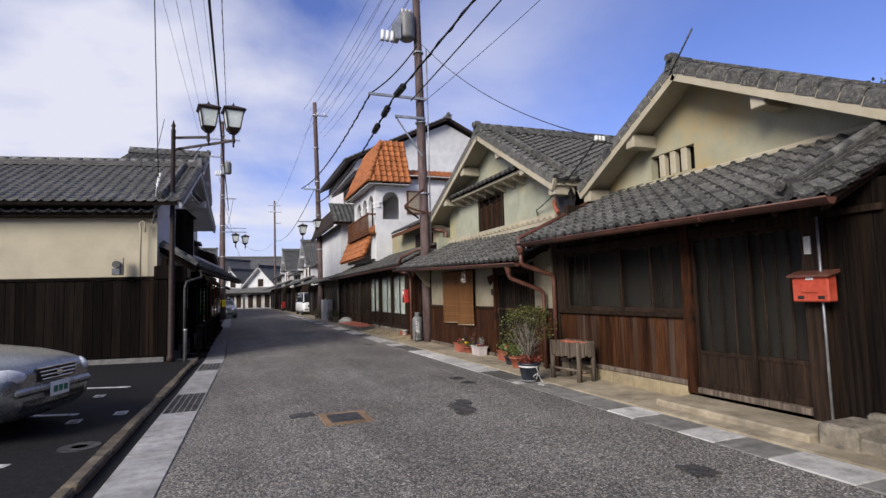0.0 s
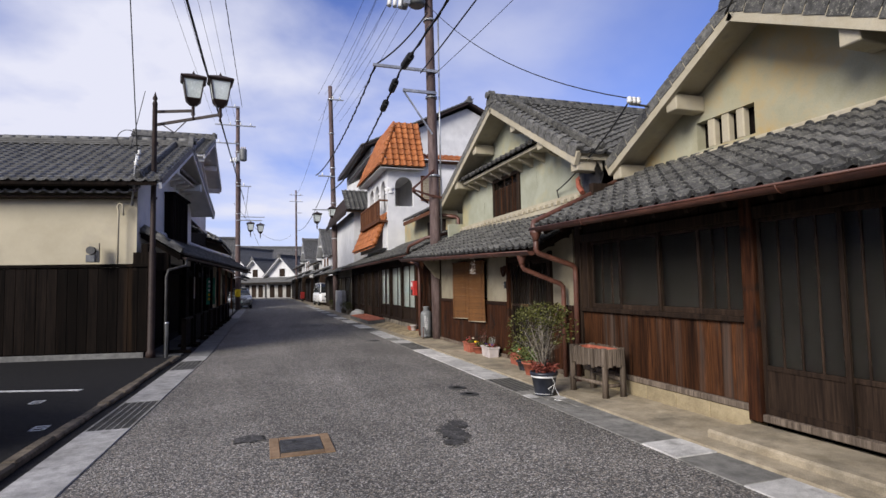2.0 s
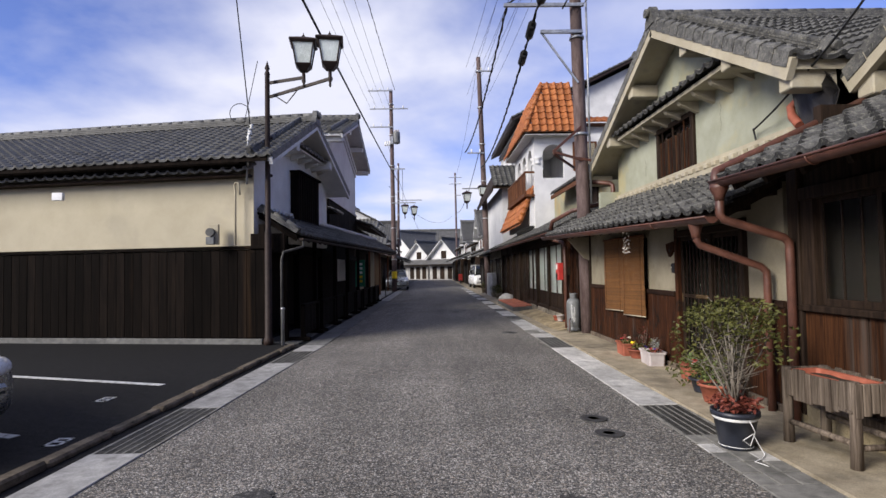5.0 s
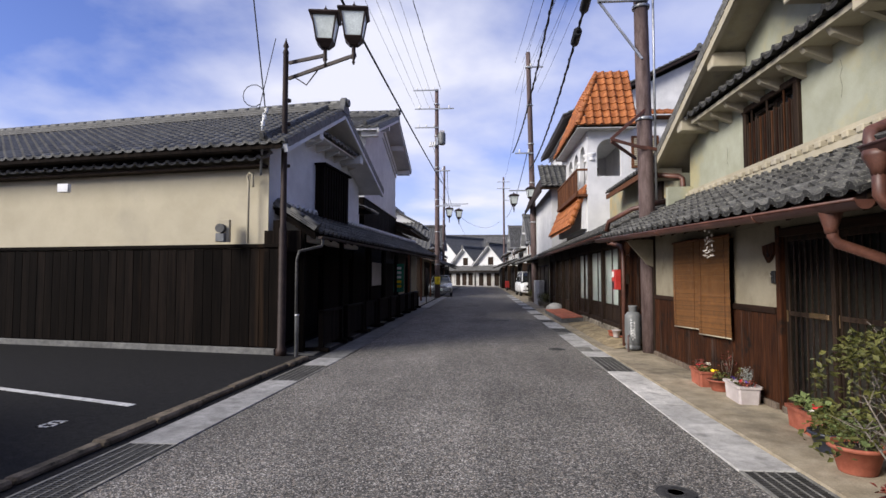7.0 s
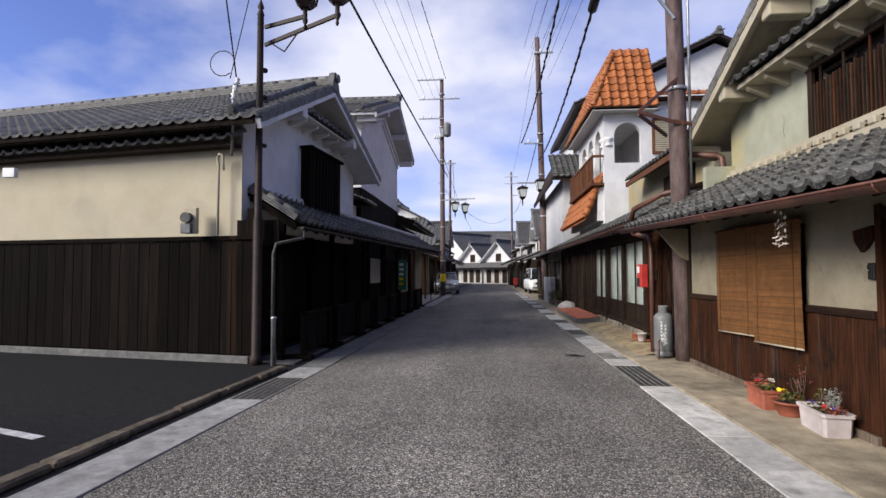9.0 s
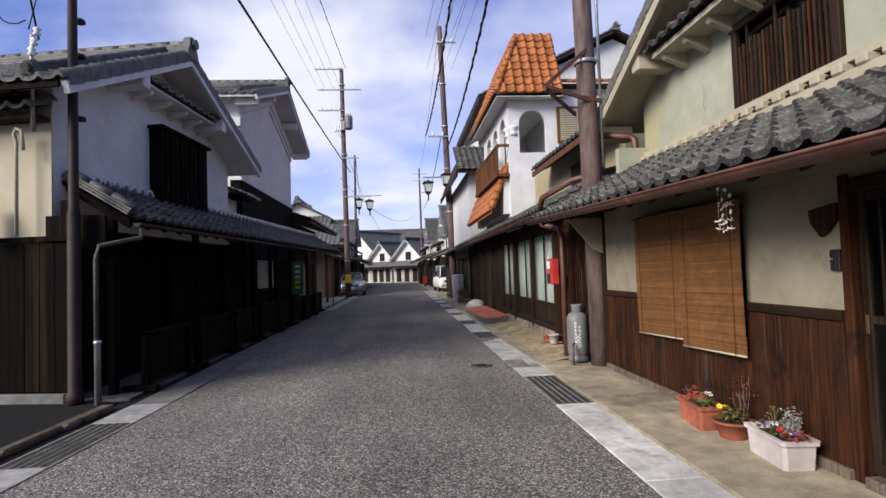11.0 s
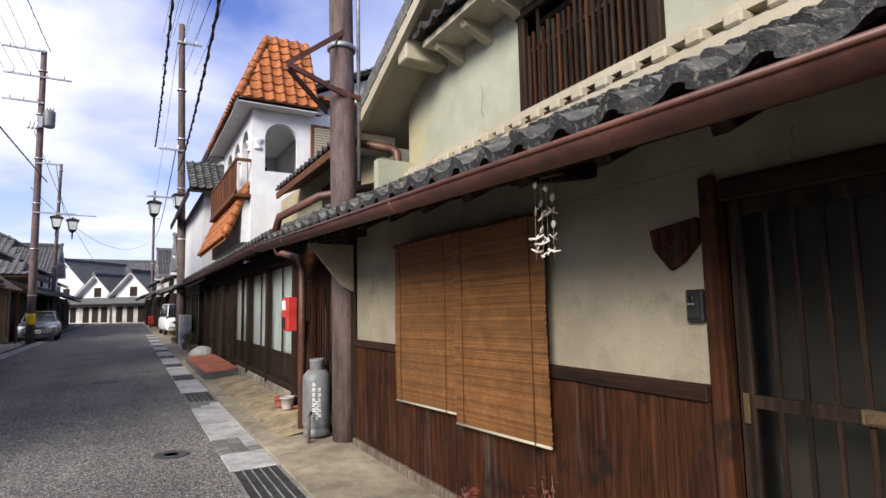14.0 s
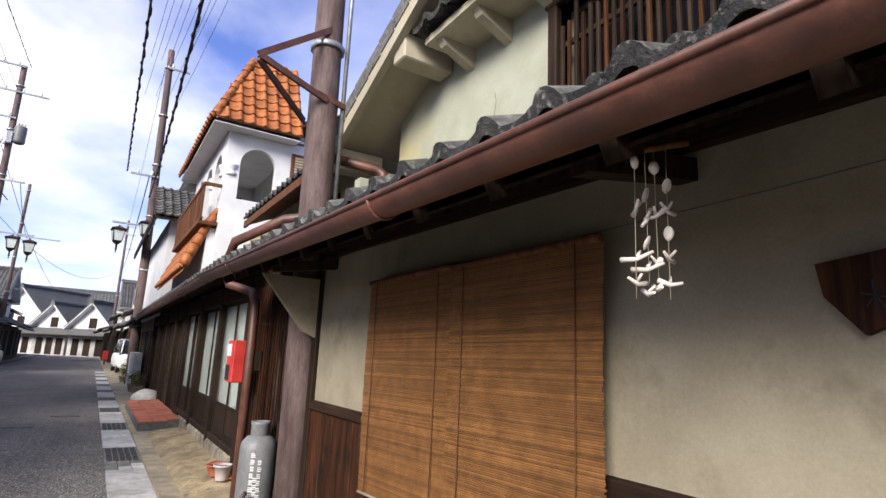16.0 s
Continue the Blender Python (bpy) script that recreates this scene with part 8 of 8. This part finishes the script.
tube(bm, [(-2.15 + 0.2 * math.cos(a * 0.45), 14.25, 4.7 + 0.2 * math.sin(a * 0.45)) for a in range(13)], 0.008, 6)
part("cable_loop", bm, "black", mb)
bp = thing("bollard", (-1.38, 14.55, 0), "thin steel bollard at the corner", "bollard")
bm = bmesh.new()
lathe(bm, [(0.035, 0), (0.035, 0.72), (0.045, 0.73), (0.045, 0.76), (0.02, 0.77)], (-1.38, 14.5, 0), 12)
part("tube", bm, "steel", bp)

# dark timber screens along the storehouse
rng = random.Random(14)
y, i = 15.1, 0
while y < 28.5:
    ln = 1.5 if i % 2 == 0 else 1.75
    f = thing("timber_screen", (-1.05, y, 0), "low black timber screen standing before the wall", "fence", "black screens before the storehouse")
    x = -1.12 + 0.012 * (y - 15)
    for yy in (y, y + ln - 0.09):
        boxed("post", (x - 0.05, x + 0.05, yy, yy + 0.09, 0.01, 0.8), "wood_black", f, 0.01)
        boxed("foot", (x - 0.3, x + 0.16, yy - 0.01, yy + 0.1, 0.01, 0.09), "wood_black", f, 0.01)
    for k in range(int((ln - 0.18) / 0.15)):
        boxed("board", (x - 0.02, x + 0.01, y + 0.09 + k * 0.15, y + 0.235 + k * 0.15, 0.12, 0.74), "wood_black", f, 0.004)
    boxed("cap", (x - 0.05, x + 0.05, y, y + ln, 0.74, 0.79), "wood_black", f, 0.008)
    y += ln + (0.12 if i % 2 else 0.3)
    i += 1
po_ = thing("notice_board", (-2.05, 25.5, 1.6), "plain white notice sheet on the dark front", "notice")
boxed("sheet", (-2.08, -2.05, 24.5, 26.6, 1.1, 2.15), "white", po_)
gs = thing("banner_sign", (-1.6, 29.2, 1.4), "green shop banner with pale bars of lettering", "sign")
boxed("cloth", (-1.95, -1.5, 28.9, 28.93, 0.75, 2.0), "sign_green", gs)
for k in range(5):
    boxed("lettering", (-1.8, -1.62, 28.89, 28.9, 0.95 + k * 0.2, 1.06 + k * 0.2), "petal_yellow" if k < 2 else "plain_white", gs)
ms = thing("signpost", (-0.95, 33.5, 0), "thin metal post at the pavement edge", "post")
bm = bmesh.new()
tube(bm, [(-0.95, 33.5, 0), (-0.95, 33.5, 1.9)], 0.025, 8)
part("tube", bm, "metal_brown", ms)
structure(boxed("forecourt", (-3.0, -1.1, 30, 40, -0.1, 0.1), "slab", None, 0.01), "raised pale concrete forecourt")


# ---- cars ----
def car(label, length, width, paint, stations, cabin, name="car"):
    """A car along +y, its nose at y 0: lofted body and cabin, wheels, lights, grille."""
    t = thing(name, (0, 0, 0), label, "car")

    def loft(rows, material, nm, power=3.2, n=20):
        bm = bmesh.new()
        rings = []
        for y, zb, zt, hw, pw in rows:
            c, h = (zb + zt) / 2, (zt - zb) / 2
            rings.append([bm.verts.new((hw * math.copysign(abs(math.cos(a)) ** (2 / pw), math.cos(a)), y, c + h * math.copysign(abs(math.sin(a)) ** (2 / pw), math.sin(a)))) for a in [6.28318 * k / n for k in range(n)]])
        for p, q in zip(rings, rings[1:]):
            for k in range(n):
                bm.faces.new((p[k], p[(k + 1) % n], q[(k + 1) % n], q[k])).smooth = True
        bm.faces.new(rings[0]), bm.faces.new(rings[-1][::-1])
        bmesh.ops.recalc_face_normals(bm, faces=bm.faces)
        return part(nm, bm, material, t)
    hw = width / 2
    loft([(y, zb, zt, w * hw, pw) for y, zb, zt, w, pw in stations], paint, "body")
    loft([(y, zb, zt, w * hw, 4) for y, zb, zt, w in cabin], "glass_dark", "window_band")
    zt = max(c[2] for c in cabin)
    roof = [c for c in cabin if c[2] > zt - 0.12]
    boxed("roof", (-hw * 0.66, hw * 0.66, roof[0][0] + 0.1, roof[-1][0] - 0.1, zt - 0.03, zt + 0.035), paint, t, 0.03)
    for s in (-1, 1):
        for y0, z0, y1, z1 in ((cabin[0][0], cabin[0][2], roof[0][0], zt), (cabin[-1][0], cabin[-1][2], roof[-1][0], zt)):
            bm = bmesh.new()
            beam(bm, (s * hw * 0.82, y0, z0 + 0.02), (s * hw * 0.66, y1, z1), 0.06, 0.05)
            part("pillar", bm, paint, t)
        for y in (length * 0.19, length * 0.8):
            bm = bmesh.new()
            pr = [(0.2, -0.09), (0.29, -0.085), (0.31, -0.06), (0.31, 0.06), (0.29, 0.085), (0.2, 0.09)]
            rg = [[bm.verts.new((s * (hw - 0.1) + px, y + r * math.cos(a), 0.31 + r * math.sin(a))) for r, px in pr] for a in [6.28318 * k / 22 for k in range(22)]]
            for k in range(22):
                for j in range(5):
                    bm.faces.new((rg[k][j], rg[k][j + 1], rg[(k + 1) % 22][j + 1], rg[(k + 1) % 22][j])).smooth = True
            wh = part("tyre", bm, "black", t)
            bm = bmesh.new()
            tube(bm, [(s * (hw - 0.1) - 0.07, y, 0.31), (s * (hw - 0.1) + 0.07, y, 0.31)], 0.205, 18)
            part("rim", bm, "steel", wh)
    return t


M["glass_dark"] = surf("tinted car glass", (0.02, 0.024, 0.026), (0.03, 0.034, 0.036), 3, 0.06, 0.0, spec=0.8)
M["chrome"] = surf("chrome", (0.6, 0.6, 0.6), (0.7, 0.7, 0.7), 5, 0.15, 0.0, metal=1.0)
M["lens"] = surf("headlamp lens", (0.55, 0.57, 0.6), (0.72, 0.74, 0.78), 24, 0.08, 0.0, spec=0.8)
SEDAN = [(0.0, 0.36, 0.70, 0.66, 4.5), (0.03, 0.28, 0.76, 0.78, 4.2), (0.12, 0.22, 0.82, 0.89, 4.2), (0.3, 0.2, 0.87, 0.96, 4.4), (0.6, 0.2, 0.93, 0.99, 4.6), (1.1, 0.2, 0.99, 1.0, 4.6), (1.6, 0.2, 1.02, 1.0, 4.6), (4.0, 0.2, 0.98, 1.0, 4.5), (4.5, 0.25, 0.96, 0.96, 4), (4.75, 0.35, 0.85, 0.8, 3.5)]
SEDAN_TOP = [(1.25, 0.8, 1.0, 0.86), (1.9, 0.8, 1.36, 0.78), (2.3, 0.8, 1.46, 0.74), (3.3, 0.8, 1.45, 0.74), (3.7, 0.8, 1.36, 0.76), (4.3, 0.8, 0.98, 0.82)]


def nose(t, hw, z0, dark=True):
    """Headlamps, grille bars, air intake and number plate on a car's nose."""
    for s in (-1, 1):
        bm = bmesh.new()
        bmesh.ops.create_uvsphere(bm, u_segments=14, v_segments=8, radius=1.0, matrix=Matrix.Translation((s * hw * 0.76, 0.13, z0 + 0.11)) @ pose(0, 0, 0, -18, 0, s * 40) @ Matrix.Diagonal((0.22, 0.075, 0.095, 1)))
        for f in bm.faces:
            f.smooth = True
        part("headlamp", bm, "lens", t, "clear headlamp")
    g = boxed("grille", (-0.34, 0.34, -0.012, 0.08, z0 + 0.02, z0 + 0.17), "black", t, 0.01)
    for k in range(4):
        boxed("grille_bar", (-0.34 + 0.02 * k, 0.34 - 0.02 * k, -0.028, -0.01, z0 + 0.16 - k * 0.042, z0 + 0.178 - k * 0.042), "chrome", g, 0.004)
    boxed("badge", (-0.045, 0.045, -0.036, -0.026, z0 + 0.07, z0 + 0.13), "chrome", g, 0.01)
    boxed("bumper_lip", (-hw * 0.74, hw * 0.74, -0.035, 0.12, z0 - 0.1, z0 - 0.01), "car_silver" if dark else "car_white", t, 0.03)
    boxed("air_intake", (-0.55, 0.55, 0.0, 0.12, z0 - 0.25, z0 - 0.14), "black", t, 0.01)
    pl = boxed("number_plate", (-0.165, 0.165, -0.05, -0.035, z0 - 0.16, z0 + 0.0), "plain_white", t, 0.003)
    for k in range(3):
        boxed("plate_bar", (-0.12 + 0.09 * k, -0.05 + 0.09 * k, -0.053, -0.05, z0 - 0.12, z0 - 0.05), "sign_green", pl)


c1 = car("silver-grey sedan parked nose to the street", 4.75, 1.78, "car_silver", SEDAN, SEDAN_TOP)
nose(c1, 0.89, 0.58)
c1.matrix_basis = pose(-2.2, 7.53, 0.006, 0, 0, 73)
c2 = car("grey sedan parked beside the power pole", 4.5, 1.7, "car_silver", SEDAN, SEDAN_TOP)
nose(c2, 0.85, 0.58)
c2.matrix_basis = pose(-0.9, 42.6, 0.02, 0, 0, 3)
VAN = [(0.0, 0.3, 0.72, 0.7, 4), (0.05, 0.24, 0.86, 0.9, 4), (0.2, 0.22, 0.98, 0.97, 4.5), (0.45, 0.2, 1.02, 1.0, 5), (3.1, 0.2, 1.05, 1.0, 5), (3.35, 0.25, 1.0, 0.95, 4)]
VAN_TOP = [(0.25, 0.8, 1.04, 0.92), (0.85, 0.8, 1.66, 0.84), (1.2, 0.8, 1.74, 0.82), (3.0, 0.8, 1.74, 0.82), (3.3, 0.8, 1.1, 0.9)]
c3 = car("white kei van parked by the houses", 3.4, 1.48, "car_white", VAN, VAN_TOP, "van")
nose(c3, 0.72, 0.6, False)
c3.matrix_basis = pose(5.5, 44.2, 0.03, 0, 0, 4)
rm = thing("red_scooter", (4.6, 58, 0), "small red scooter by the far houses", "scooter")
boxed("body", (4.3, 4.6, 58, 59.2, 0.3, 0.75), "red", rm, 0.08)
boxed("leg_shield", (4.25, 4.65, 57.9, 58.0, 0.35, 1.0), "red", rm, 0.04)
for y in (58.05, 59.1):
    bm = bmesh.new()
    tube(bm, [(4.41, y, 0.24), (4.49, y, 0.24)], 0.22, 16)
    part("wheel", bm, "black", rm)
# far tree behind the house
tr = thing("tree", (20.5, 12, 0), "dark evergreen tree behind the roofs", "tree")
bm = bmesh.new()
tube(bm, [(20.5, 12, 0), (20.4, 12.1, 4), (20.5, 12, 7)], 0.25, 8, 0.08)
part("trunk", bm, "twig", tr)
bm = bmesh.new()
rng = random.Random(31)
for k in range(14):
    foliage(bm, (20.5 + rng.uniform(-1.2, 1.2), 12 + rng.uniform(-1.2, 1.2), 6.6 + rng.uniform(-1.6, 1.3)), (0.7, 0.7, 0.5), 130, 0.16, rng)
part("crown", bm, "leaf", tr)
